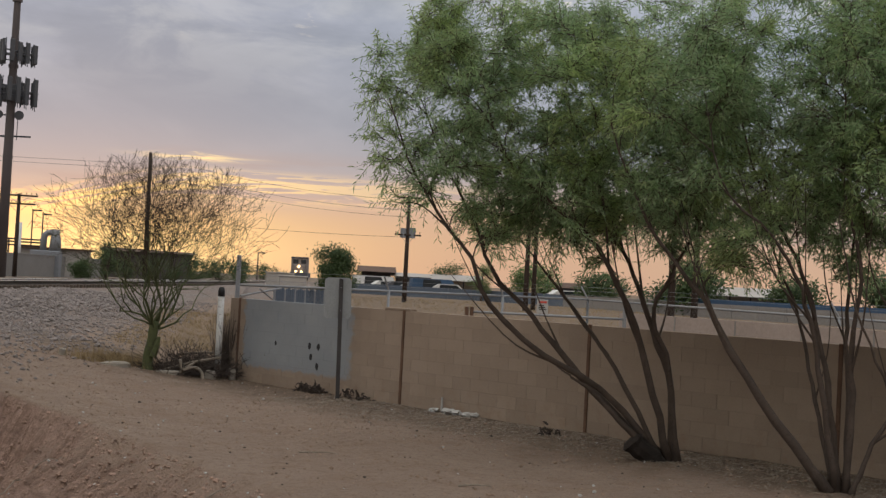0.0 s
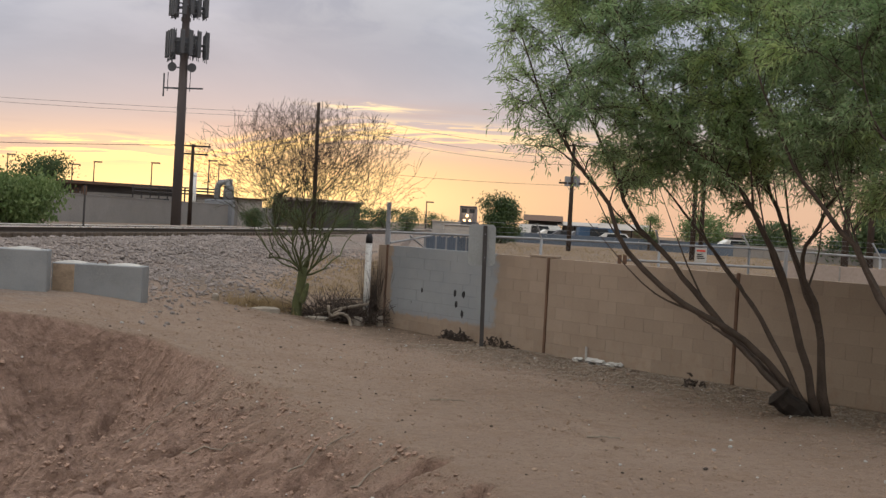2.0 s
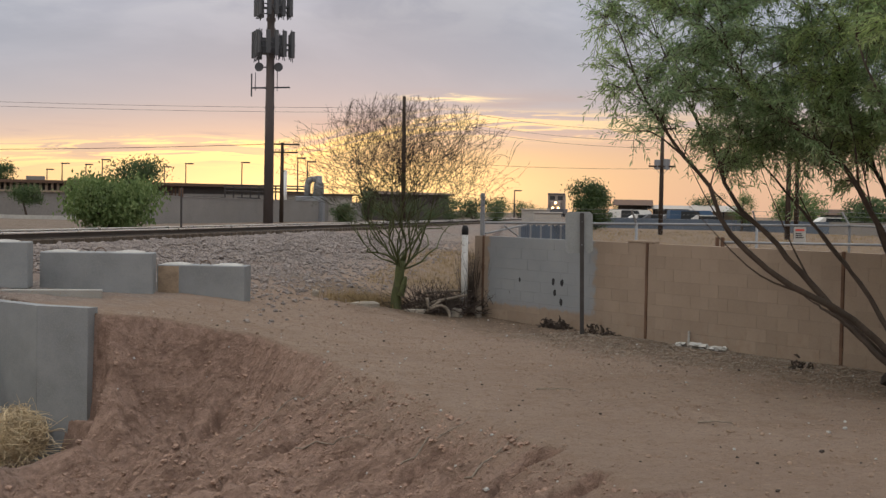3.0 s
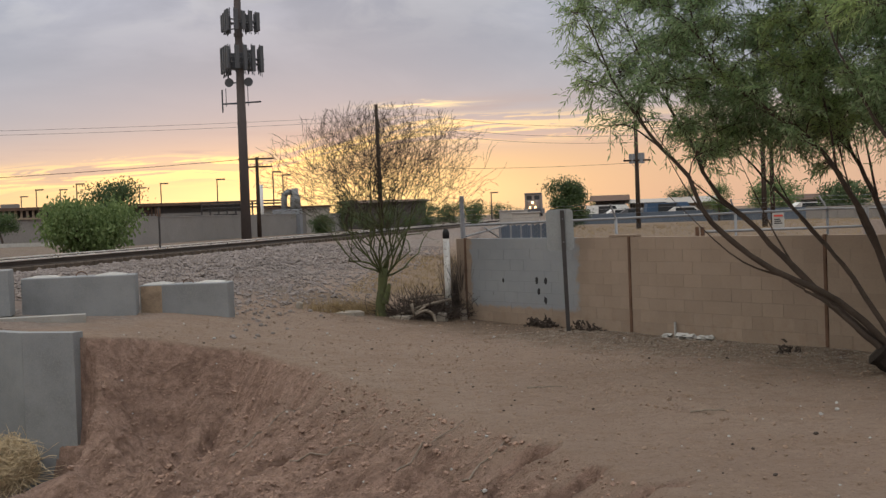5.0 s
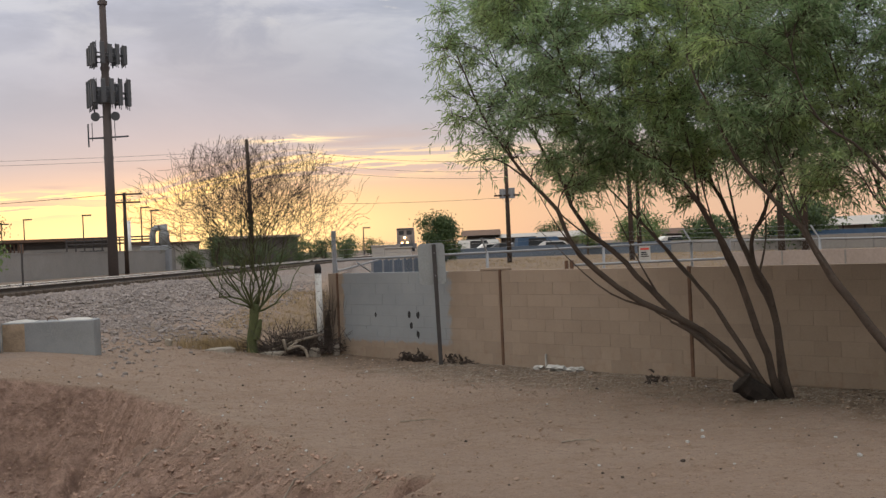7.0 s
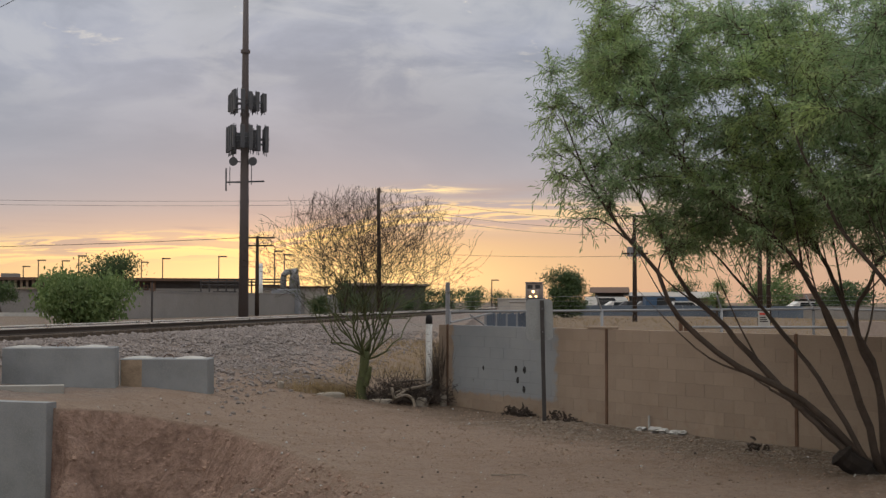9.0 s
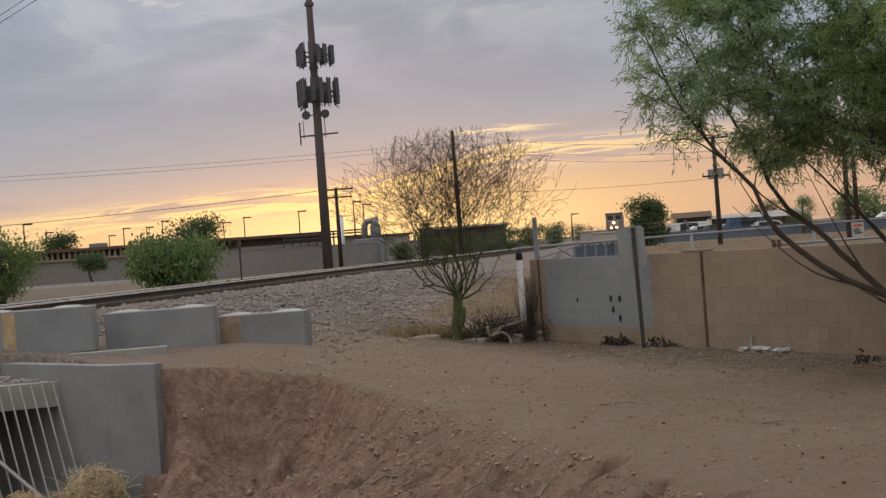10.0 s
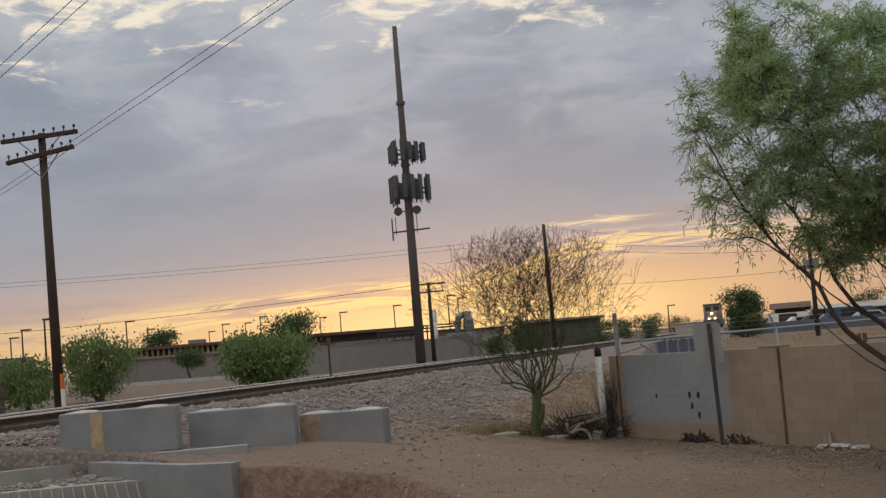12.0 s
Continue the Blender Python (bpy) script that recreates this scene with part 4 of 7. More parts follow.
def make_willow(label, stems, crowns, base, seed, per, limbs_to=220):
    """A many-stemmed tree with narrow hanging leaves in tufts. stems: points and foot radius; crowns: centre, radii, weight."""
    rng = random.Random(seed)
    tree = thing("tree", label, "tree", base, 0, "willow trees by the wall")
    inv = Vector(base)
    nodes_up = []

    def stem(line, radii, first):
        sh = Shape()
        sh.tube([q - inv for q in line], radii, 8)
        part("trunk", sh, M_BARK, tree, smooth_shade=True)
        for i in range(first, len(line)):
            nodes_up.append((line[i], radii[i], (line[i] - line[i - 1]).normalized()))

    for pts, r0 in stems:
        line = bend([(x, y, z) for x, y, z in pts], 22)
        k = len(line) - 1
        for i, q in enumerate(line):
            if 0 < i < k:
                line[i] = q + Vector((rng.uniform(-1, 1), rng.uniform(-1, 1), 0)) * 0.018
        radii = [r0 * 0.77 * (1 - 0.86 * i / k) * rng.uniform(0.93, 1.08) for i in range(k + 1)]
        radii[0] *= 1.35
        stem(line, radii, 9)
        if len(pts) < 5:
            continue
        # slim forks that leave the stem and climb beside it
        for _ in range(2):
            i = rng.randrange(5, 12)
            way = (line[i + 1] - line[i]).normalized()
            out = Vector((rng.gauss(0, 0.55), rng.gauss(0, 0.45), 0.15))
            ln = rng.uniform(1.3, 2.2)
            p1 = line[i] + (way + out * 0.55).normalized() * ln * 0.4
            p2 = p1 + (way + Vector((0, 0, 0.55)) + out * 0.25).normalized() * ln * 0.6
            fork = bend([line[i], p1, p2], 10)
            r1 = max(0.011, radii[i] * rng.uniform(0.38, 0.6))
            stem(fork, [r1 * (1 - 0.8 * j / 9) for j in range(10)], 4)
    # limbs that carry the crown
    total = sum(c[1][0] * c[1][1] * c[1][2] * c[2] for c in crowns)
    limbs, shoots, ends = Shape(), [], []
    for c, r, weight in crowns:
        share = max(6, int(limbs_to * r[0] * r[1] * r[2] * weight / total))
        for _ in range(share):
            while True:
                q = Vector((rng.uniform(-1, 1), rng.uniform(-1, 1), rng.uniform(-1, 1)))
                if 0.25 < q.length < 1:
                    break
            q = Vector((c[0] + q.x * r[0], c[1] + q.y * r[1], c[2] + q.z * r[2]))
            best = min(nodes_up, key=lambda n: (n[0] - q).length + max(0.0, n[0].z - q.z + 0.25) * 2.0)
            start, rad, way = best
            span = (q - start).length
            mid = start.lerp(q, 0.45) + way * span * 0.22 + Vector((rng.uniform(-1, 1), rng.uniform(-1, 1), rng.uniform(-0.3, 0.6))) * span * 0.10
            line = bend([start, mid, q], 7)
            r1 = min(rad * 0.75, 0.006 + 0.010 * span)
            limbs.tube([p - inv for p in line], [r1 * (1 - 0.75 * i / 6) for i in range(7)], 5, False)
            nodes_up.append((line[3], r1 * 0.6, (line[4] - line[3]).normalized()))
            ends.append(((line[-1] - line[-2]).normalized(), line))
    tagged(part("limb", limbs, M_BARK, tree, smooth_shade=True), kind="stuff")
    # leafy shoots, in tufts round the end of every limb
    twigs = Shape()
    for way, line in ends:
        lean = Vector((rng.gauss(0, 0.4), rng.gauss(0, 0.4), rng.gauss(0.1, 0.3)))
        for _ in range(max(4, int(per * rng.uniform(0.5, 1.5)))):
            t = 1 - 0.62 * rng.random() ** 1.5
            i = min(5, int(t * 6))
            s = line[i].lerp(line[i + 1], t * 6 - i)
            d = (way * 0.7 + lean + Vector((rng.gauss(0, 0.75), rng.gauss(0, 0.75), rng.gauss(0.05, 0.6)))).normalized()
            ln = rng.uniform(0.16, 0.50)
            droop = ln * rng.uniform(0.0, 0.4)
            e = s + d * ln
            twigs.tube([s - inv, s.lerp(e, 0.5) - inv + Vector((0, 0, -droop * 0.25)), e - inv + Vector((0, 0, -droop))], [0.004, 0.003, 0.0015], 3, False)
            shoots.append((s - inv, e - inv, droop))
    tagged(part("twig", twigs, M_BARK, tree), kind="stuff")
    v, f = hanging_leaves(shoots, rng)
    me = bpy.data.meshes.new("crown")
    me.from_pydata(v, [], f)
    me.materials.append(M_LEAF)
    tagged(part("crown", me, M_LEAF, tree, "narrow hanging green willow leaves"), kind="stuff")
    return tree


def fan(xz, y0, y1):
    n = len(xz) - 1
    return [(x, y0 + (y1 - y0) * i / n, z) for i, (x, z) in enumerate(xz)]


TREE_ONE = [
    (fan([(6.30, -0.05), (5.38, 0.84), (4.62, 1.24), (3.86, 1.84), (3.61, 2.4), (3.15, 2.94), (2.72, 3.6), (2.45, 4.3)], 10.0, 9.6), 0.062),
    (fan([(6.25, -0.05), (5.23, 0.90), (4.8, 1.39), (4.37, 1.87), (3.98, 2.28), (3.73, 2.9), (3.33, 3.6), (2.9, 4.6)], 10.1, 10.6), 0.066),
    (fan([(6.32, -0.05), (6.05, 0.8), (5.79, 1.51), (5.58, 1.93), (5.14, 2.63), (4.53, 3.1), (3.85, 3.7), (3.5, 4.6)], 9.95, 9.2), 0.072),
    (fan([(6.44, -0.05), (6.34, 0.95), (6.12, 1.6), (5.9, 2.24), (5.65, 2.8), (5.17, 3.6), (4.9, 4.8)], 10.0, 10.7), 0.070),
    (fan([(6.22, -0.05), (5.59, 1.14), (5.26, 1.63), (4.86, 2.18), (4.39, 2.85), (4.1, 3.9)], 9.9, 11.2), 0.045),
    (fan([(6.40, -0.05), (6.26, 1.17), (6.0, 1.81), (6.2, 2.4), (6.54, 3.2), (6.6, 4.5)], 10.05, 9.6), 0.058),
    (fan([(6.15, -0.05), (5.35, 0.72), (4.75, 1.12)], 9.9, 9.75), 0.058),
]
TREE_TWO = [
    (fan([(7.50, -0.05), (6.88, 0.72), (6.39, 1.39), (6.24, 1.7), (6.02, 2.07), (5.61, 2.55), (5.26, 3.1), (4.9, 4.0)], 7.8, 8.3), 0.078),
    (fan([(7.58, -0.05), (7.34, 1.05), (7.17, 1.68), (6.94, 2.31), (6.58, 2.8), (5.97, 3.3), (5.7, 4.2)], 7.8, 7.4), 0.052),
    (fan([(7.64, -0.05), (7.5, 1.06), (7.37, 1.69), (7.21, 2.32), (6.91, 2.94), (6.48, 3.8), (6.3, 4.9)], 7.85, 8.2), 0.055),
    (fan([(7.70, -0.05), (7.68, 0.94), (7.58, 1.7), (7.6, 2.47), (7.3, 3.4), (7.2, 4.6)], 7.8, 7.2), 0.06),
    (fan([(7.75, -0.05), (7.78, 1.07), (7.78, 1.71), (7.88, 2.49), (7.97, 3.5), (8.1, 4.6)], 7.9, 8.5), 0.05),
    (fan([(7.72, -0.05), (7.95, 0.55), (8.3, 1.1), (8.7, 2.1), (9.0, 3.2)], 7.7, 7.6), 0.045),
    (fan([(7.60, -0.05), (7.45, 1.0), (7.30, 1.9), (7.0, 2.8), (6.9, 4.0)], 7.95, 8.8), 0.04),
]
TREE_THREE = [
    (fan([(8.62, -0.05), (8.35, 0.93), (8.10, 1.64), (7.95, 2.34), (7.85, 3.2), (7.7, 4.4)], 7.5, 7.2), 0.062),
    (fan([(8.66, -0.05), (8.72, 0.94), (8.85, 1.67), (9.05, 2.6), (9.1, 4.0)], 7.5, 7.8), 0.066),
    (fan([(8.58, -0.05), (8.2, 0.35), (8.15, 0.68), (7.8, 1.26), (7.4, 2.0), (7.1, 3.0)], 7.4, 7.0), 0.05),
    (fan([(8.60, -0.05), (8.45, 1.29), (8.28, 2.12), (8.4, 3.2), (8.5, 4.4)], 7.6, 8.0), 0.05),
    (fan([(8.70, -0.05), (9.1, 0.9), (9.5, 1.9), (9.9, 3.1)], 7.4, 7.1), 0.05),
]
make_willow("leafy many-stemmed willow acacia leaning over the dirt path", TREE_ONE,
            [((3.15, 9.9, 4.35), (1.05, 1.2, 1.15), 1.1), ((4.5, 10.1, 4.4), (1.5, 1.5, 1.35), 1), ((5.9, 10.1, 4.6), (1.4, 1.5, 1.45), 1), ((3.9, 9.9, 5.2), (1.5, 1.3, 0.75), 1),
             ((2.8, 9.8, 3.5), (0.6, 0.8, 0.7), 0.9), ((4.6, 10.2, 3.15), (1.6, 1.3, 0.55), 1.5), ((5.9, 10.2, 3.2), (1.3, 1.2, 0.65), 1.7), ((5.2, 10.3, 2.75), (1.3, 0.9, 0.35), 1.0)],
            (6.35, 10.0, 0.0), 11, 19, 410)
make_willow("leafy many-stemmed willow acacia against the block wall", TREE_TWO,
            [((5.7, 8.1, 4.2), (1.0, 1.2, 1.15), 1), ((6.9, 8.0, 4.5), (1.4, 1.4, 1.5), 1), ((8.1, 8.0, 4.4), (1.2, 1.3, 1.5), 1), ((6.6, 8.2, 3.0), (1.4, 1.0, 0.55), 1.2), ((7.6, 8.2, 2.65), (1.3, 0.8, 0.5), 0.6)],
            (7.65, 7.8, 0.0), 12, 18, 330)
make_willow("leafy willow acacia with several slim dark stems", TREE_THREE,
            [((7.7, 7.3, 4.1), (0.9, 1.0, 1.3), 1), ((8.9, 7.5, 4.3), (1.3, 1.2, 1.5), 1), ((9.7, 7.2, 4.0), (0.9, 1.0, 1.4), 1), ((8.8, 7.6, 2.65), (1.2, 0.8, 0.5), 0.3)],
            (8.62, 7.5, 0.0), 13, 16, 230)


def make_bare_tree():
    """A leafless green-barked desert tree with a wide fan of fine twigs."""
    rng = random.Random(44)
    base = Vector((-1.02, 19.4, 0.08))
    tree = thing("tree", "bare green-barked palo verde with a fan of fine twigs", "tree", tuple(base))
    trunk, limbs, twigs = Shape(), Shape(), Shape()
    trunk.tube(bend([(0, 0, -0.1), (-0.03, 0.02, 0.25), (0.02, 0, 0.55), (0.06, 0, 0.98)], 9), [0.15, 0.12, 0.105, 0.10, 0.10, 0.095, 0.09, 0.095, 0.09], 9)
    part("trunk", trunk, M_GREENBARK, tree, smooth_shade=True)
    stub = Shape()
    stub.tube([(0.06, -0.03, 0.30), (0.13, -0.05, 0.52), (0.17, -0.05, 0.68)], [0.075, 0.06, 0.03], 7)
    part("broken_stub", stub, M_GREENBARK, tree, "splintered broken stem")
    green = []

    def in_crown(q):
        """A bowl below, a low dome above, with a ragged rim."""
        flat = math.hypot(q.x, q.y) / rng.uniform(0.86, 1.12)
        if q.z < 2.55:
            return flat < 0.35 + 1.30 * max(0.0, q.z - 0.85)
        return (flat / 2.65) ** 2 + ((q.z - 2.55) / 1.6) ** 2 < 1

    def grow(p, d, r, ln, level):
        n = 4 if level < 3 else 3
        pts, q, w = [p], p, d
        for i in range(n):
            w = (w + Vector((rng.gauss(0, 0.24), rng.gauss(0, 0.24), rng.gauss(0.04, 0.17)))).normalized()
            q = q + w * ln / n
            pts.append(q)
            if not in_crown(q):
                break
        n = len(pts) - 1
        ended = not in_crown(q)
        sh = limbs if level < 3 else twigs
        sh.tube(pts, [max(0.0028, r * (1 - 0.45 * i / n)) for i in range(n + 1)], 6 if level < 2 else (4 if level < 4 else 3), False)
        if level >= 2 and pts[-1].z < 2.6:
            green.append((q, w))
        if level >= 6 or r < 0.0006 or ended:
            return
        kids = rng.choice((2, 2, 3)) if level < 4 else 2
        for k in range(kids):
            spread = rng.uniform(0.35, 0.75) if level < 2 else rng.uniform(0.3, 0.8)
            side = Vector((rng.gauss(0, 1), rng.gauss(0, 1), rng.gauss(0, 0.6)))
            side = (side - w * side.dot(w)).normalized()
            nd = (w * math.cos(spread) + side * math.sin(spread) + Vector((0, 0, 0.05))).normalized()
            t = pts[-1] if k == 0 else pts[rng.randrange(max(0, n - 2), n + 1)]
            grow(t, nd, r * rng.uniform(0.52, 0.68), ln * rng.uniform(0.76, 0.96), level + 1)

    top = Vector((0.05, 0, 0.95))
    for a, tilt, r, ln in ((180, 56, 0.034, 0.94), (12, 57, 0.036, 0.98), (205, 34, 0.030, 0.94), (100, 36, 0.030, 0.85), (350, 30, 0.032, 0.94), (265, 48, 0.030, 0.85), (60, 50, 0.028, 0.85),
                           (150, 20, 0.030, 0.94), (310, 52, 0.028, 0.85), (170, 58, 0.026, 0.94), (5, 58, 0.028, 0.94), (340, 12, 0.028, 0.94), (225, 58, 0.026, 0.85), (130, 55, 0.026, 0.85), (195, 14, 0.026, 0.94), (20, 24, 0.026, 0.94), (185, 45, 0.026, 0.94), (0, 44, 0.026, 0.94)):
        d = Vector((math.cos(radians(a)) * math.sin(radians(tilt)), math.sin(radians(a)) * math.sin(radians(tilt)), math.cos(radians(tilt))))
        grow(top + Vector((rng.uniform(-0.04, 0.04), rng.uniform(-0.04, 0.04), rng.uniform(-0.22, 0))), d, r * 0.8, ln, 0)
    tagged(part("limb", limbs, M_GREENBARK, tree, smooth_shade=True), kind="stuff")
    tagged(part("twig", twigs, M_TWIG, tree), kind="stuff")
    picks = [g for g in green if rng.random() < 0.9]
    v, f = leaf_sprays(picks, rng, 11, 0.17, 0.024, 0.009, 0.2)
    me = bpy.data.meshes.new("sparse_leaves")
    me.from_pydata(v, [], f)
    me.materials.append(M_LEAF_FINE)
    tagged(part("sparse_leaves", me, M_LEAF_FINE, tree, "a few dull green leaflets"), kind="stuff")


make_bare_tree()


def make_far_tree(label, x, y, z0, width, z_top, seed, mat, group="", crown_low=0.25, leaves=2600, trunk_r=0.12, name="tree", size=1.0, lumps=16, stems=3, wisp=0.0):
    """A tree or bush seen from afar: forked stems and a crown of small leaves in uneven lumps."""
    rng = random.Random(seed)
    h = z_top - z0
    ob = thing(name, label, name, (x, y, z0), 0, group)
    st = Shape()
    pads = []
    for i in range(lumps):
        a, rr = rng.uniform(0, 6.283), math.sqrt(rng.random())
        zc = crown_low + (1 - crown_low) * rng.uniform(0.12, 0.80)
        shape = math.sin(math.pi * min(1, max(0.08, (zc - crown_low * 0.6) / (1.12 - crown_low * 0.6)))) ** 0.6
        pads.append((Vector((math.cos(a) * rr * width * 0.36 * shape, math.sin(a) * rr * width * 0.36 * shape, zc * h)), width * rng.uniform(0.17, 0.27)))
    for k in range(stems):
        c = pads[k][0]
        st.tube(bend([(rng.uniform(-0.05, 0.05), rng.uniform(-0.05, 0.05), -0.3), (c.x * 0.35, c.y * 0.35, c.z * 0.5), tuple(c)], 6), [trunk_r * (1 - 0.14 * i) for i in range(6)], 6, False)
    part("trunk", st, M_BARK, ob)
    v, f = [], []
    for i in range(leaves):
        c, r = pads[rng.randrange(lumps)]
        d = Vector((rng.gauss(0, 1), rng.gauss(0, 1), rng.gauss(0, 1))).normalized()
        p = c + Vector((d.x, d.y, d.z * 0.8)) * r * abs(rng.gauss(0.75, 0.33))
        if p.z > h * rng.uniform(0.94, 1.06) or p.z < 0.02:
            continue
        a = Vector((rng.gauss(0, 1), rng.gauss(0, 1), rng.gauss(0, 1) + 2.5 * wisp)).normalized()
        p += Vector((0, 0, abs(rng.gauss(0, 0.12)) * h * wisp))
        b = a.orthogonal().normalized()
        s = size * width * rng.uniform(0.016, 0.034) * (1 + wisp)
        n = len(v)
        v += [tuple(p - a * s), tuple(p + b * s * 0.5), tuple(p + a * s), tuple(p - b * s * 0.5)]
        f.append((n, n + 1, n + 2, n + 3))
    me = bpy.data.meshes.new("crown")
    me.from_pydata(v, [], f)
    me.materials.append(mat)
    tagged(part("crown", me, mat, ob), kind="stuff")
    return ob


def bush(label, b0, b1, e_top, dist, seed, mat, z0=None, **kw):
    b = (b0 + b1) / 2
    x, y = far(b, dist) if b < 4 else near_by(b, dist)
    z = height(x, y, False) if z0 is None else z0
    return make_far_tree(label, x, y, z, dist * radians(b1 - b0), rise(e_top, dist), seed, mat, **kw)


bush("pale green desert bush beyond the track", -29.5, -26.9, 0.85, 50, 31, M_LEAF_PALE, crown_low=0.0, name="bush", leaves=5500, size=0.6, lumps=24, wisp=0.8)
bush("tall ragged green mesquite tree beyond the track", -26.8, -23.6, 1.75, 55, 32, M_LEAF_PALE, crown_low=0.0, leaves=8500, size=0.5, lumps=28, wisp=0.6)
bush("pale green desert bush at the edge of the yard", -32.2, -30.3, 0.75, 50, 36, M_LEAF_PALE, crown_low=0.0, name="bush", leaves=4200, size=0.6, lumps=22, wisp=0.8)
bush("low bright green bush by the railway", -20.0, -16.1, 1.1, 58, 33, M_LEAF_PALE, crown_low=0.0, name="bush", leaves=10000, lumps=34, size=0.5, wisp=0.8)
bush("dark mesquite tree beside the long building", -18.3, -15.2, 2.15, 88, 34, M_LEAF_DARK, crown_low=0.15, leaves=7000, lumps=24, size=0.7)
bush("dark rounded clipped tree before the building", -22.15, -20.7, 0.85, 105, 35, M_LEAF_DARK, crown_low=0.42, leaves=4200, stems=1)
bush("bushy tree top behind the building roof", -23.8, -21.7, 1.85, 150, 37, M_LEAF_DARK, crown_low=0.4, leaves=2600)
bush("small green bush before the grey wall", -8.6, -7.3, 0.35, 105, 38, M_LEAF_DARK, crown_low=0.0, name="bush", leaves=4200)
bush("dark leafy tree before the low dark building", -7.6, -6.2, 1.35, 125, 39, M_LEAF_DARK, crown_low=0.1, leaves=3000)
bush("rounded green tree standing alone", 1.9, 4.0, 1.68, 110, 40, M_LEAF_DARK, crown_low=0.0, leaves=11000, lumps=30)
bush("dark spreading tree among the sheds", 7.4, 9.0, 1.12, 150, 41, M_LEAF_DARK, crown_low=0.3, leaves=2600)
bush("green feathery tree among the sheds", 9.0, 10.35, 1.28, 120, 42, M_LEAF_PALE, crown_low=0.1, leaves=3200)
bush("green feathery tree behind the slatted fence", 10.8, 13.3, 1.15, 130, 43, M_LEAF_PALE, crown_low=0.1, leaves=3600)
bush("green tree behind the grey yard wall", 13.5, 16.5, 0.9, 120, 44, M_LEAF_DARK, crown_low=0.1, leaves=3200)
bush("broad green tree behind the grey yard wall", 16.6, 20.4, 1.7, 100, 45, M_LEAF_DARK, crown_low=0.15, leaves=5200)
bush("green tree at the far end of the yard", 21.5, 25.0, 1.2, 110, 46, M_LEAF_DARK, crown_low=0.1, leaves=3600)
bush("green tree at the edge of the yard", 25.5, 30.0, 1.5, 100, 47, M_LEAF_DARK, crown_low=0.1, leaves=3600)
for i, (b0, b1, e) in enumerate(((-5.0, -3.4, 0.75), (-3.6, -1.9, 0.55), (-2.1, -0.4, 0.72), (-0.7, 0.5, 0.6), (0.2, 1.1, 0.45), (4.0, 4.7, 0.75), (5.4, 6.1, 0.8))):
    bush("far green tree on the skyline", b0, b1, e, 210, 50 + i, M_LEAF_DARK, crown_low=0.05, leaves=1500, group="far trees")
bush("small green shrub on the railway bank", -1.55, -0.75, -1.20, 37, 58, M_LEAF_PALE, crown_low=0.0, name="bush", leaves=900)
for i, (b0, b1, e) in enumerate(((-7.5, -6.3, 1.02), (-6.6, -5.4, 0.45), (-5.7, -4.5, 0.62), (-4.7, -3.6, 0.50), (-3.9, -2.5, 0.92), (-2.8, -1.5, 0.72), (-1.8, -0.6, 0.55))):
    bush("dull green shrub before the dark warehouse", b0, b1, e, 118, 80 + i, M_LEAF_DARK, crown_low=0.0, name="bush", leaves=2600, size=0.8, group="shrubs before the warehouse")

# ---------------------------------------------------------------- mast, poles, wires


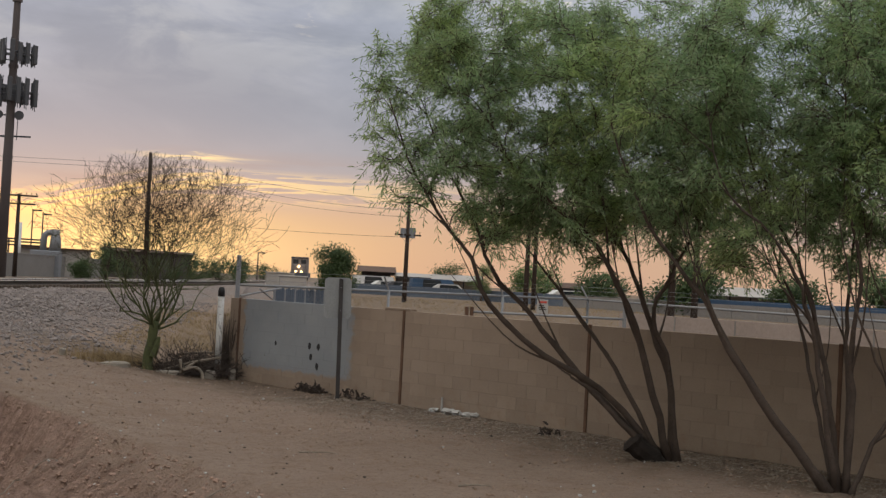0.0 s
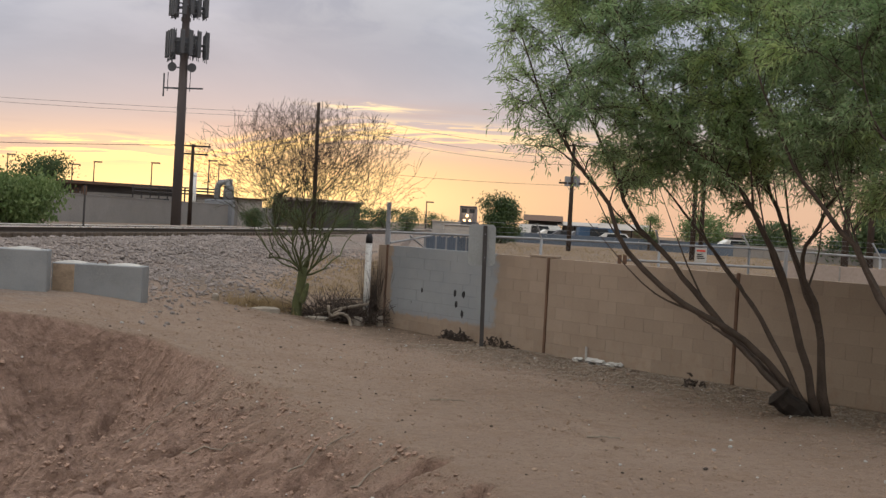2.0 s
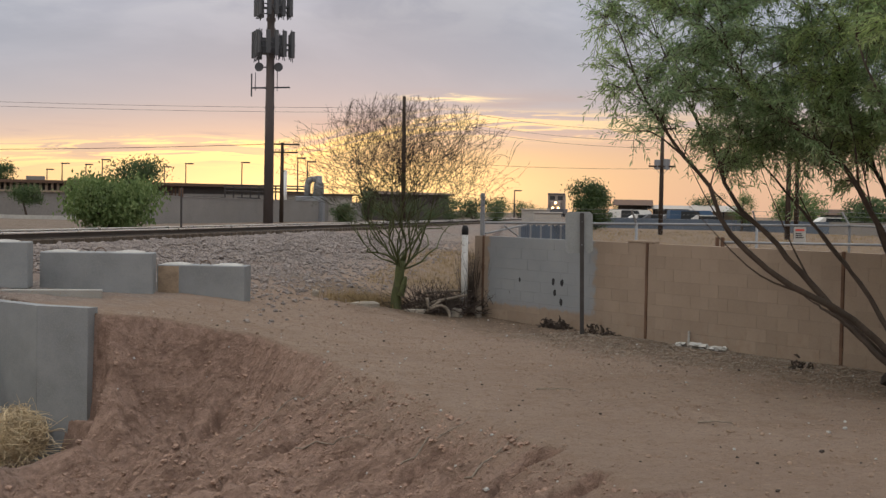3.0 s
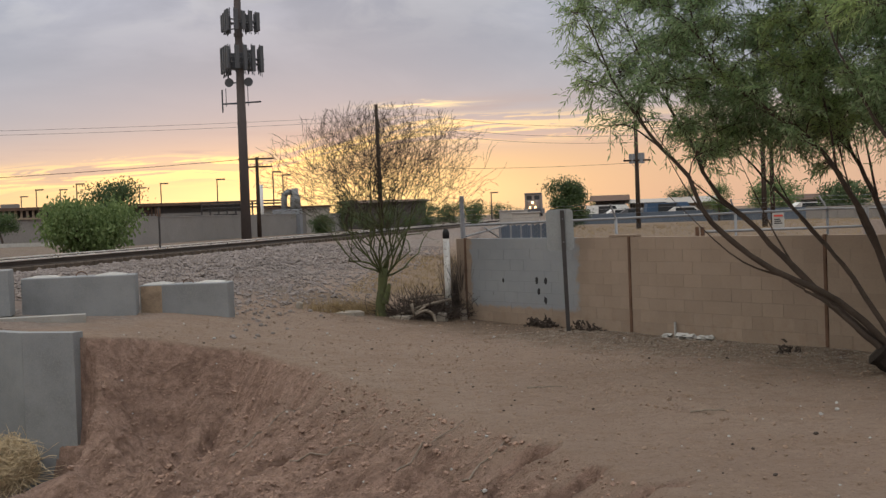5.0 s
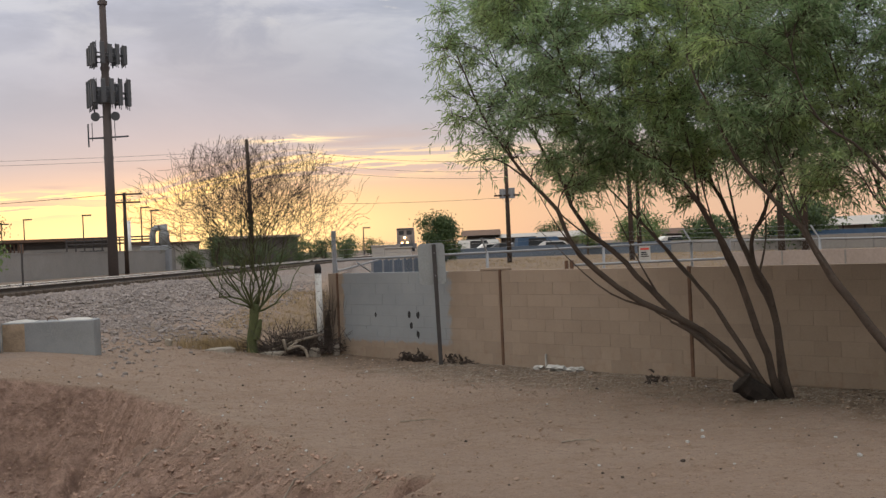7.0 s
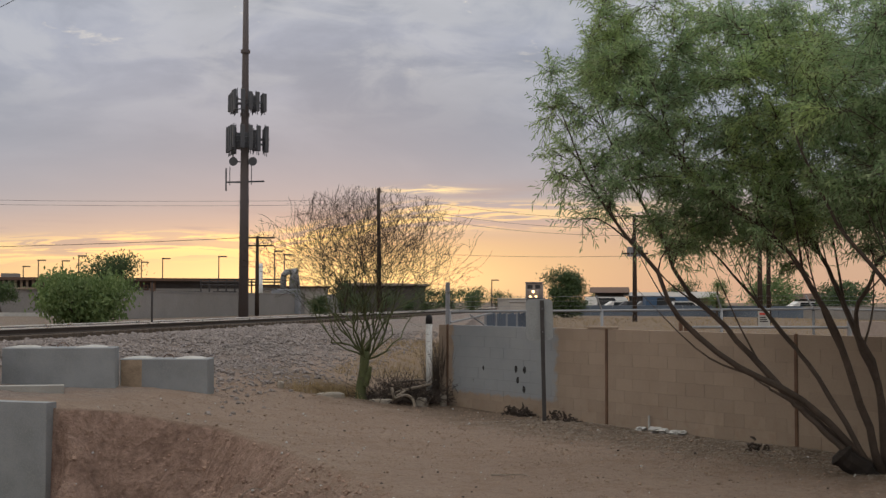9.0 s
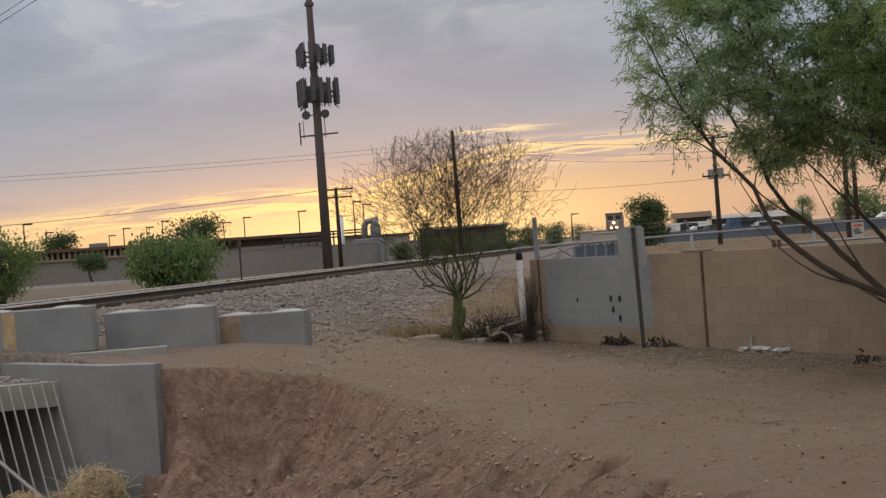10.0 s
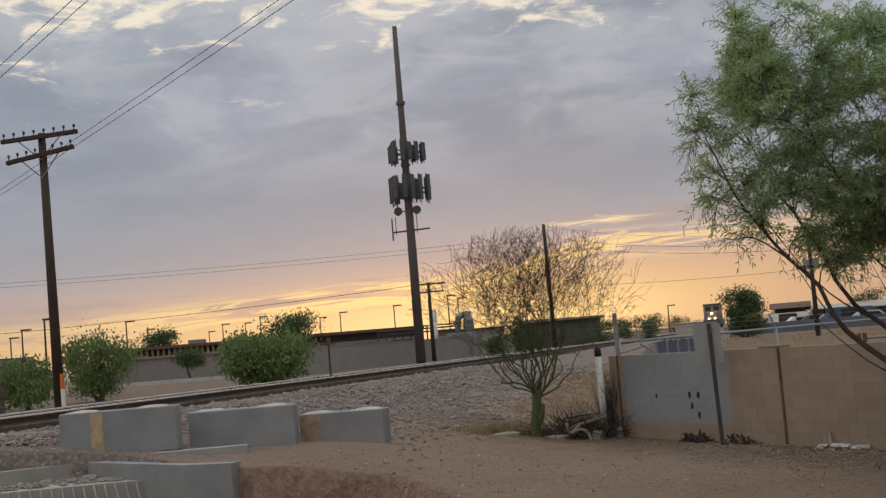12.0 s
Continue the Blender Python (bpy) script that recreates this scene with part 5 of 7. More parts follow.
def make_mast():
    d = 92.0
    x, y = far(-11.3, d)
    z0 = 0.95
    top = rise(14.3, d)
    mast = thing("cell_tower", "tall dark monopole with two rings of grey antenna panels", "tower", (x, y, z0), 0)
    h = top - z0
    p = Shape()
    p.tube([(0, 0, -0.3), (0, 0, h * 0.34), (0, 0, h * 0.70), (0, 0, h)], [0.36, 0.31, 0.24, 0.17], 14)
    part("pole", p, M_MAST, mast, smooth_shade=True)
    for e in (10.94, 8.2, 4.4):
        flange = Shape()
        zz = rise(e, d) - z0
        flange.tube([(0, 0, zz - 0.12), (0, 0, zz + 0.12)], 0.33, 12)
        part("flange", flange, M_MAST, mast)
    rng = random.Random(4)
    for e, r, count, hgt in ((8.75, 1.55, 12, 1.5), (7.15, 1.75, 12, 1.85)):
        zz = rise(e, d) - z0
        ringp = Shape()
        for k in range(3):
            a0, a1 = 2.094 * k + 0.4, 2.094 * (k + 1) + 0.4
            ca, cb = (math.cos(a0) * r, math.sin(a0) * r, zz), (math.cos(a1) * r, math.sin(a1) * r, zz)
            ringp.tube([ca, cb], 0.05, 6)
            ringp.tube([(ca[0], ca[1], zz - 0.35), (cb[0], cb[1], zz - 0.35)], 0.04, 6)
            am = (a0 + a1) / 2
            ringp.tube([(0, 0, zz - 0.1), (math.cos(am) * r * 0.5, math.sin(am) * r * 0.5, zz - 0.1)], 0.08, 6)
        part("platform", ringp, M_ANTENNA, mast)
        for k in range(3):
            a0, a1 = 2.094 * k + 0.4, 2.094 * (k + 1) + 0.4
            for j in range(4):
                t = (j + 0.5) / 4
                px = math.cos(a0) * r * (1 - t) + math.cos(a1) * r * t
                py = math.sin(a0) * r * (1 - t) + math.sin(a1) * r * t
                am = (a0 + a1) / 2
                hh = hgt * rng.uniform(0.8, 1.05)
                panel = Shape()
                m = pose(px + math.cos(am) * 0.15, py + math.sin(am) * 0.15, zz, 0, 0, math.degrees(am))
                panel.box((-0.09, -0.16, -hh * 0.5), (0.09, 0.16, hh * 0.5), m, 0.03)
                panel.tube([m @ Vector((-0.16, 0, -hh * 0.62)), m @ Vector((-0.16, 0, hh * 0.56))], 0.035, 6)
                panel.tube([m @ Vector((-0.1, 0.08, -hh * 0.5)), m @ Vector((-0.06, 0.08, -hh * 0.66))], 0.03, 5)
                part("antenna_panel", panel, M_ANTENNA, mast)
    zz = rise(7.15, d) - z0
    boxes = Shape()
    for k in range(5):
        a = k * 1.26
        boxes.box((-0.2, -0.22, -0.75), (0.2, 0.22, 0.35), pose(math.cos(a) * 0.55, math.sin(a) * 0.55, zz + 0.05, 0, 0, math.degrees(a)), 0.03)
    part("radio_box", boxes, M_ANTENNA, mast)
    zz = rise(5.25, d) - z0
    arm = Shape()
    arm.tube([(-1.35, 0, zz), (1.4, 0.1, zz + 0.08)], 0.06, 6)
    arm.tube([(-1.0, 0, zz), (0, -0.2, zz - 0.05)], 0.04, 5)
    part("cross_arm", arm, M_ANTENNA, mast)
    for px, lo, hi in ((-1.32, -0.6, 1.0), (-1.05, -0.2, 1.1), (0.5, -0.2, 1.5)):
        a = Shape()
        a.tube([(px, 0, zz + lo), (px, 0, zz + hi)], 0.06 if px < -1.2 else 0.03, 6)
        part("whip_antenna", a, M_ANTENNA, mast)
    zz = rise(6.15, d) - z0
    for sx in (-0.75, 0.62):
        dish = Shape()
        dish.tube([(sx, -0.05, zz), (sx, -0.25, zz)], [0.25, 0.32], 12)
        dish.tube([(0, 0, zz), (sx, 0, zz)], 0.05, 5)
        part("dish", dish, M_ANTENNA, mast)


make_mast()


def make_pole(label, bearing, dist, e_top, arms=(), r=0.15, lean=0.0, z0=None, group="", turn=0.0, transformer=False):
    """A wooden utility pole. arms: drop from the top, half width, tilt."""
    x, y = far(bearing, dist) if bearing < 4 else near_by(bearing, dist)
    z0 = (height(x, y, False) if z0 is None else z0) - 0.1
    h = rise(e_top, dist) - z0
    ob = thing("utility_pole", label, "utility pole", (x, y, z0), turn, group)
    p = Shape()
    p.tube([(0, 0, 0), (lean * 0.5, 0, h * 0.5), (lean, 0, h)], [r, r * 0.85, r * 0.68], 9)
    part("pole", p, M_POLE, ob, smooth_shade=True)
    for drop, half, tilt in arms:
        z = h - drop
        a = Shape()
        m = Matrix.Translation((lean, -0.16, z)) @ Euler((0, -math.atan2(tilt, half), 0)).to_matrix().to_4x4()
        a.box((-half, -0.05, -0.06), (half, 0.05, 0.06), m, 0.01)
        arm = part("cross_arm", a, M_POLE, ob)
        for k in range(8 if half > 0.9 else 4):
            n = 8 if half > 0.9 else 4
            px = -half * 0.92 + 2 * half * 0.92 * k / (n - 1)
            if abs(px) < 0.12:
                continue
            ins = Shape()
            q = m @ Vector((px, 0, 0.06))
            ins.tube([q, q + Vector((0, 0, 0.06)), q + Vector((0, 0, 0.10)), q + Vector((0, 0, 0.15))], [0.015, 0.015, 0.042, 0.03], 6)
            part("insulator", ins, M_DARKSTEEL, arm)
        for sg in (-1, 1):
            b = Shape()
            b.tube([m @ Vector((sg * half * 0.55, 0.0, -0.05)), (lean, -0.1, z - 0.62)], 0.018, 4)
            part("brace", b, M_GREYSTEEL, arm)
    if transformer:
        t = Shape()
        t.tube([(0.3, 0, h - 2.9), (0.3, 0, h - 2.2)], 0.25, 10)
        t.tube([(-0.3, 0, h - 2.9), (-0.3, 0, h - 2.25)], 0.22, 10)
        part("transformer", t, M_GREYSTEEL, ob)
    return ob, Vector((x + lean, y, z0 + h))


POLE_A, TOP_A = make_pole("dark wooden telegraph pole with two cross arms by the track", -26.74, 36, 10.55, ((0.12, 1.12, 0.03), (0.62, 1.0, 0.13)), 0.15, -0.08, z0=1.0)
_, TOP_B = make_pole("dark wooden pole with two cross arms before the wall", -10.72, 98, 2.9, ((0.15, 1.35, 0.0), (0.75, 1.2, 0.0)), 0.17)
_, TOP_C = make_pole("tall slim wooden utility pole behind the bare tree", -5.33, 104, 5.05, (), 0.20, -0.1)
_, TOP_D = make_pole("wooden utility pole with a transformer near the sheds", 6.2, 88, 3.9, ((0.15, 0.9, 0.0), (2.7, 0.9, 0.0)), 0.17, transformer=True)
_, TOP_E = make_pole("weathered wooden utility pole behind the fence", 11.6, 80, 4.2, ((0.2, 1.1, 0.0),), 0.17)
_, TOP_F = make_pole("weathered wooden utility pole beside another one", 11.95, 84, 4.1, (), 0.16)
_, TOP_G = make_pole("stout wooden utility pole behind the willows", 18.0, 70, 4.5, (), 0.2)
_, TOP_H = make_pole("stout wooden utility pole beside its twin", 19.0, 72, 4.5, (), 0.2)


def make_wires():
    rng = random.Random(2)

    def wire(a, b, sag, r):
        pts = []
        for i in range(15):
            t = i / 14
            p = Vector(a).lerp(Vector(b), t)
            pts.append((p.x, p.y, p.z - sag * 4 * t * (1 - t)))
        sh = Shape()
        sh.tube(pts, r, 4, False)
        solid("power_line", sh, M_BLACK, "thin dark overhead wire between poles", "wire", group="overhead wires")

    for dx in (0.0, 0.35):
        wire((TOP_A.x + dx + 0.5, TOP_A.y, TOP_A.z - 0.5), (12.0 + dx, -2.0, 9.3), 0.1, 0.007)
        wire((TOP_A.x + dx + 0.5, TOP_A.y, TOP_A.z - 0.5), (-44.0 + dx, 56.0, 8.0), 0.5, 0.007)
        wire((-25.0 + dx, 31.4, 7.8), (10.0 + dx, -3.6, 9.4), 0.1, 0.007)
    xl, yl = far(-40, 100)
    for e0, e1, d1, b1, r in ((3.2, 2.85, 98, -10.72, 0.024), (4.1, 4.55, 104, -5.33, 0.013), (3.95, 4.35, 104, -5.33, 0.013)):
        xr, yr = far(b1, d1)
        wire((xl, yl, rise(e0 if e0 != 3.2 else 1.9, 100)), (xr, yr, rise(e1, d1)), 0.5, r)
    for e in (4.95, 4.5, 4.2):
        wire((TOP_C.x, TOP_C.y, rise(e, 104)), (TOP_D.x, TOP_D.y, rise(e - 1.25, 88)), 0.6, 0.012)
    wire((TOP_B.x, TOP_B.y, rise(2.75, 98)), (TOP_D.x, TOP_D.y, rise(2.05, 88)), 0.5, 0.014)
    for e in (3.7, 3.6):
        wire((TOP_D.x, TOP_D.y, rise(e, 88)), (TOP_E.x, TOP_E.y, rise(e + 0.3, 80)), 0.3, 0.012)


make_wires()

# ---------------------------------------------------------------- buildings beyond the track


def ground_z(x, y):
    return height(x, y, False)


def frame_between(a, b):
    """Plan frame with x from a to b, y to the far side."""
    a, b = Vector((*a, 0)), Vector((*b, 0))
    u = (b - a).normalized()
    return Matrix(((u.x, -u.y, 0, a.x), (u.y, u.x, 0, a.y), (0, 0, 1, 0), (0, 0, 0, 1))), (b - a).length


def make_long_building():
    d = 125
    m, ln = frame_between(far(-24.7, d), far(-11.3, d))
    z0, z1, z2 = 0.9, rise(0.56, d), rise(1.0, d)
    ob = thing("warehouse", "long low grey building with a dark colonnade under the roof", "building")
    w = Shape()
    w.box((0, 0, z0), (ln, 14, z1), m)
    part("wall", w, M_BUILD, ob)
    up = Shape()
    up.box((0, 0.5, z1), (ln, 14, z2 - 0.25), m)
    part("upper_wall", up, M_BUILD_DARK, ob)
    r = Shape()
    r.box((-0.4, -0.4, z2 - 0.25), (ln + 0.4, 14.4, z2 + 0.02), m)
    part("roof", r, M_ROOF, ob, "brown flat roof edge")
    s = Shape()
    s.box((-0.2, -0.2, z1 - 0.12), (ln * 0.62, 0.45, z1 + 0.05), m)
    part("sill", s, M_BUILD_TAN, ob)
    n = 34
    for i in range(n):
        p = Shape()
        x = 1.0 + i * (ln * 0.60) / n
        p.box((x, 0.0, z1 + 0.055), (x + 0.22, 0.45, z2 - 0.255), m)
        part("column", p, M_BUILD_TAN, ob)
    for x, wd in ((ln * 0.735, 3.6), (ln * 0.90, 2.2)):
        wn = Shape()
        wn.box((x, -0.06, z1 - 1.0), (x + wd, 0.0, z1 - 0.25), m)
        part("window", wn, M_GLASS, ob)
    emb = Shape()
    x = ln * 0.685
    for k in (1.0, 0.62, 0.28):
        a = 0.9 * k
        for (x0, zz0, x1, zz1) in ((-a, a - 0.12, a, a), (-a, -a, a, -a + 0.12), (-a, -a, -a + 0.12, a), (a - 0.12, -a, a, a)):
            emb.box((x + x0, -0.08, z1 + 0.1 + zz0), (x + x1, -0.002, z1 + 0.1 + zz1), m)
    part("emblem", emb, M_ROOF, ob, "square spiral wall ornament")
    u = Shape()
    u.box((ln * 0.235, 3, z2 + 0.03), (ln * 0.29, 6, rise(1.2, d)), m)
    part("roof_unit", u, M_BUILD, ob, "grey rooftop unit")
    # second volume at the far left
    m2, l2 = frame_between(far(-33.5, 105), far(-28.15, 112))
    ob = thing("warehouse", "low dark building with a flat canopy on its roof", "building")
    w = Shape()
    w.box((0, 0, 0.9), (l2, 10, rise(0.62, 108)), m2)
    part("wall", w, M_BUILD, ob)
    w = Shape()
    w.box((-0.1, -0.3, rise(0.62, 108)), (l2 + 0.3, 10.2, rise(1.02, 108)), m2)
    part("roof", w, M_BUILD_DARK, ob)
    for i in range(14):
        p = Shape()
        p.box((0.4 + i * l2 / 14, -0.38, rise(0.66, 108)), (0.75 + i * l2 / 14, -0.302, rise(0.95, 108)), m2)
        part("panel", p, M_BUILD, ob)
    c = Shape()
    c.box((0, 1, rise(1.28, 108)), (l2 * 0.80, 6, rise(1.38, 108)), m2)
    for k in (0.05, 0.4, 0.74):
        c.box((l2 * k, 2, rise(1.02, 108)), (l2 * k + 0.25, 2.25, rise(1.28, 108)), m2)
    part("canopy", c, M_BUILD_TAN, ob)
    sgn = Shape()
    sgn.box((0, 0, 0), (2.0, 0.08, 1.0), pose(*far(-27.6, 90), 1.55))
    for k in (0.2, 1.7):
        sgn.box((k, 0.02, -0.8), (k + 0.08, 0.07, 0.02), pose(*far(-27.6, 90), 1.55))
    solid("sign_board", sgn, M_WHITE, "blank white board on posts in the yard", "sign")


make_long_building()


def make_yard_wall():
    m, ln = frame_between(far(-16.6, 80), far(-6.9, 126))
    ob = thing("wall_2", "long plain grey block wall beyond the railway", "wall", kind="structure")
    w = Shape()
    w.box((0, 0, 0.5), (ln, 0.2, 2.62), m)
    part("wall_face", w, M_FARWALL, ob)
    c = Shape()
    c.box((-0.05, -0.03, 2.623), (ln + 0.05, 0.23, 2.70), m)
    part("cap", c, M_FARWALL, ob)
    m, ln = frame_between(far(-24.6, 100), far(-16.4, 92))
    ob = thing("wall_3", "low pale kerb wall along the yard", "wall", kind="structure")
    w = Shape()
    w.box((0, 0, 0.5), (ln, 0.3, 1.22), m)
    part("wall_face", w, M_PALE, ob)


make_yard_wall()


def make_plant():
    d = 112
    x, y = far(-10.6, d)
    silo = thing("silo", "pale vertical steel cylinder of the plant", "tank", (x, y, 0.9))
    s = Shape()
    s.tube([(0, 0, 0), (0, 0, rise(1.68, d) - 0.9)], 0.24, 12)
    part("shell", s, M_WHITE, silo, smooth_shade=True)
    x, y = far(-9.3, d)
    duct = thing("duct", "galvanised bent exhaust duct on a collector box", "duct", (x, y, 0.9))
    z = rise(0.55, d) - 0.9
    top = rise(1.42, d) - 0.9
    b = Shape()
    b.box((-1.5, -0.6, 0), (0.9, 0.8, z), None, 0.05)
    part("collector", b, M_GREYSTEEL, duct)
    bend_pts = [(-0.55, 0, z), (-0.55, 0, top - 0.75), (-0.48, 0, top - 0.45), (-0.25, 0, top - 0.22), (0.1, 0, top - 0.2)]
    s = Shape()
    s.tube(bend_pts, 0.27, 10)
    part("bend", s, M_STEEL, duct, smooth_shade=True)
    s = Shape()
    s.tube([(0.42, 0, z), (0.42, 0, top - 0.6), (0.42, 0, top - 0.35), (0.42, 0, top + 0.1)], [0.5, 0.42, 0.3, 0.3], 10)
    part("cyclone", s, M_STEEL, duct, smooth_shade=True)
    m, ln = frame_between(far(-10.6, d + 2), far(-7.6, d + 2))
    shed = thing("shed", "low silver sheet-metal shed of the plant", "shed")
    s = Shape()
    s.box((0, 0, 0.8), (ln, 6, rise(0.62, d)), m)
    part("wall", s, M_ROOFLIGHT, shed)
    s = Shape()
    s.box((-0.2, -0.3, rise(0.62, d) + 0.003), (ln + 0.2, 6.3, rise(0.70, d)), m)
    part("roof", s, M_ROOF, shed)
    m, ln = frame_between(far(-15.4, 118), far(-11.4, 118))
    rack = thing("pipe_rack", "dark steel pipe rack along the plant", "pipe rack")
    for k, e in enumerate((0.98, 0.86, 0.72)):
        s = Shape()
        s.tube([m @ Vector((ln * 0.55, -2, rise(e, 116))), m @ Vector((ln + 3.5, -2, rise(e, 116)))], 0.07, 6)
        part("pipe", s, M_DARKSTEEL, rack)
    for k in range(7):
        s = Shape()
        s.box((ln * (0.55 + 0.09 * k), -2.1, 0.8), (ln * (0.55 + 0.09 * k) + 0.14, -1.95, rise(1.0, 116)), m)
        part("support", s, M_DARKSTEEL, rack)
    # low dark building behind the bare tree
    m, ln = frame_between(far(-7.0, 140), far(-3.3, 140))
    ob = thing("warehouse", "long dark low-pitched warehouse", "building")
    s = Shape()
    s.box((0, 0, 0.7), (ln, 14, rise(0.72, 140)), m)
    part("wall", s, M_BUILD_DARK, ob)
    s = Shape()
    z = rise(0.72, 140) + 0.004
    zt = rise(0.90, 140)
    s.add([m @ Vector(p) for p in ((-0.5, -0.5, z), (ln + 0.5, -0.5, z), (ln + 0.5, 14.5, z), (-0.5, 14.5, z), (-0.5, 7, zt), (ln + 0.5, 7, zt - 0.15))],
          [(0, 1, 5, 4), (2, 3, 4, 5), (3, 0, 4), (1, 2, 5), (0, 3, 2, 1)])
    part("roof", s, M_ROOF, ob)


make_plant()


def make_lamps():
    for b, e, d in ((-27.42, 2.49, 118), (-28.37, 2.10, 150), (-28.85, 1.80, 165), (-24.08, 2.15, 165), (-23.2, 1.75, 190), (-19.99, 1.72, 200), (-19.01, 1.70, 205),
                    (-18.34, 1.92, 185), (-15.72, 1.68, 205), (-14.82, 1.84, 190), (-12.41, 1.95, 180), (-9.98, 2.2, 170), (-9.55, 2.05, 175), (-26.1, 1.5, 190), (-30.2, 1.7, 160), (-20.6, 1.45, 215), (-0.35, 0.95, 200)):
        x, y = far(b, d)
        h = rise(e, d) - 0.7
        ob = thing("street_lamp", "dark car park lamp post with a shoebox head", "lamp post", (x, y, 0.7), 0, "car park lamp posts")
        p = Shape()
        p.tube([(0, 0, 0), (0, 0, h)], [0.12, 0.08], 6)
        part("pole", p, M_DARKSTEEL, ob)
        s = Shape()
        s.box((-0.1, -0.2, h - 0.02), (1.1, 0.2, h + 0.16), None, 0.03)
        part("head", s, M_DARKSTEEL, ob)


make_lamps()


def make_trackside():
    d = 45
    x, y = far(-15.17, d)
    z = ground_z(x, y)
    ob = thing("signal_post", "slim dark trackside post with a small box at its foot", "post", (x, y, z))
    p = Shape()
    p.tube([(0, 0, -0.1), (0, 0, rise(0.85, d) - z)], 0.035, 8)
    part("pole", p, M_DARKSTEEL, ob)
    p = Shape()
    p.box((-0.22, -0.09, -0.05), (-0.02, 0.09, 0.16), None, 0.01)
    part("foot_box", p, M_DARKSTEEL, ob)
    p = Shape()
    p.box((-0.06, -0.02, rise(0.45, d) - z), (0.06, 0.02, rise(0.82, d) - z), None, 0.005)
    part("plate", p, M_RUST, ob)
    d = 34
    x, y = far(-26.58, d)
    z = ground_z(x, y)
    ob = thing("marker_post", "orange and white flexible marker post beside the track", "marker post", (x, y, z))
    zo = rise(-0.45, d) - z
    p = Shape()
    p.tube([(0, 0, -0.1), (0, 0, zo)], 0.055, 8)
    part("white_post", p, M_WHITE, ob)
    p = Shape()
    p.tube([(0, 0, zo + 0.003), (0, 0, rise(0.21, d) - z)], [0.06, 0.055], 8)
    part("orange_tube", p, M_ORANGE, ob, "faded orange plastic tube")
    d = 44
    for b0 in (-30.08, -31.3):
        x, y = far(b0, d)
        z = ground_z(x, y)
        ob = thing("timber_barrier", "dark timber H-shaped stop frame beyond the rails", "barrier", (x, y, z), 27, "timber stop frames")
        top = rise(-0.2, d) - z
        for k in (0.0, 0.66):
            p = Shape()
            p.box((k, -0.08, -0.2), (k + 0.15, 0.08, top), None, 0.01)
            part("upright", p, M_TIE, ob)
        p = Shape()
        p.box((-0.04, -0.11, top - 0.34), (0.85, -0.083, top - 0.10), None, 0.01)
        part("cross_beam", p, M_TIE, ob)
    m, ln = frame_between(far(-34, 42), far(-29.0, 43))
    bm = Shape()
    bm.box((0, 0, 0.85), (ln, 0.25, 1.28), m, 0.02)
    solid("timber_beam", bm, M_TIE, "long dark timber lying beyond the rails", "beam")


make_trackside()


def make_train():
    d = 235
    x, y = far(1.48, d)
    z = 1.36
    ob = thing("locomotive", "distant locomotive coming on with three lit headlights", "locomotive", (x, y, z), -4)
    s = Shape()
    s.box((-1.6, 0, 0.55), (1.6, 18, 1.5), None, 0.05)
    part("frame", s, M_LOCO_DARK, ob)
    s = Shape()
    s.box((-0.95, 0.3, 1.503), (0.95, 3.2, 2.9), None, 0.15)
    part("nose", s, M_LOCO, ob)
    s = Shape()
    s.prism([(-1.55, 3.2), (1.55, 3.2), (1.55, 5.4), (-1.55, 5.4)], 1.503, 4.1)
    cab = part("cab", s, M_LOCO, ob)
    s = Shape()
    s.box((-1.6, 3.0, 4.103), (1.6, 5.5, 4.35), None, 0.08)
    part("cab_roof", s, M_LOCO_DARK, ob)
    for k in (-1.2, 0.25):
        s = Shape()
        s.box((k, 3.16, 3.1), (k + 0.95, 3.196, 3.85))
        part("window", s, M_GLASS, cab)
    s = Shape()
    s.box((-1.2, 5.4, 1.503), (1.2, 18, 4.2), None, 0.1)
    part("hood", s, M_LOCO_DARK, ob)
    s = Shape()
    s.add([(-1.4, -0.1, 0.15), (1.4, -0.1, 0.15), (1.4, 0.25, 0.6), (-1.4, 0.25, 0.6), (-1.4, 0.3, 0.15), (1.4, 0.3, 0.15)], [(0, 1, 2, 3), (0, 4, 5, 1), (1, 5, 2), (0, 3, 4), (4, 3, 2, 5)])
    part("plough", s, M_LOCO_DARK, ob)
    for lx, lz, r in ((0.0, 2.55, 0.24), (-0.50, 1.62, 0.22), (0.50, 1.62, 0.22)):
        s = Shape()
        s.tube([(lx, 0.30, lz), (lx, 0.12, lz)], [r * 0.8, r], 10)
        part("headlight", s, M_LAMP, ob, "lit warm headlight")
    for k in (1.2, 13.5):
        s = Shape()
        s.box((-1.25, k, -0.02), (1.25, k + 3.4, 0.545), None, 0.05)
        part("bogie", s, M_DARKSTEEL, ob)
    # signal cabinets before it
    for b, dd, w, e in ((0.55, 120, 1.3, 0.12), (1.05, 95, 1.0, 0.0)):
        x, y = far(b, dd)
        zz = ground_z(x, y)
        s = Shape()
        s.box((-w, -0.5, 0), (w, 0.5, rise(e, dd) - zz), None, 0.04)
        s.box((-w - 0.08, -0.58, rise(e, dd) - zz + 0.003), (w + 0.08, 0.58, rise(e, dd) - zz + 0.10), None, 0.03)
        solid("signal_cabinet", s, M_ROOFLIGHT, "silver trackside equipment cabinet", "cabinet", (x, y, zz), group="trackside cabinets")


make_train()

# ---------------------------------------------------------------- yard behind the wall


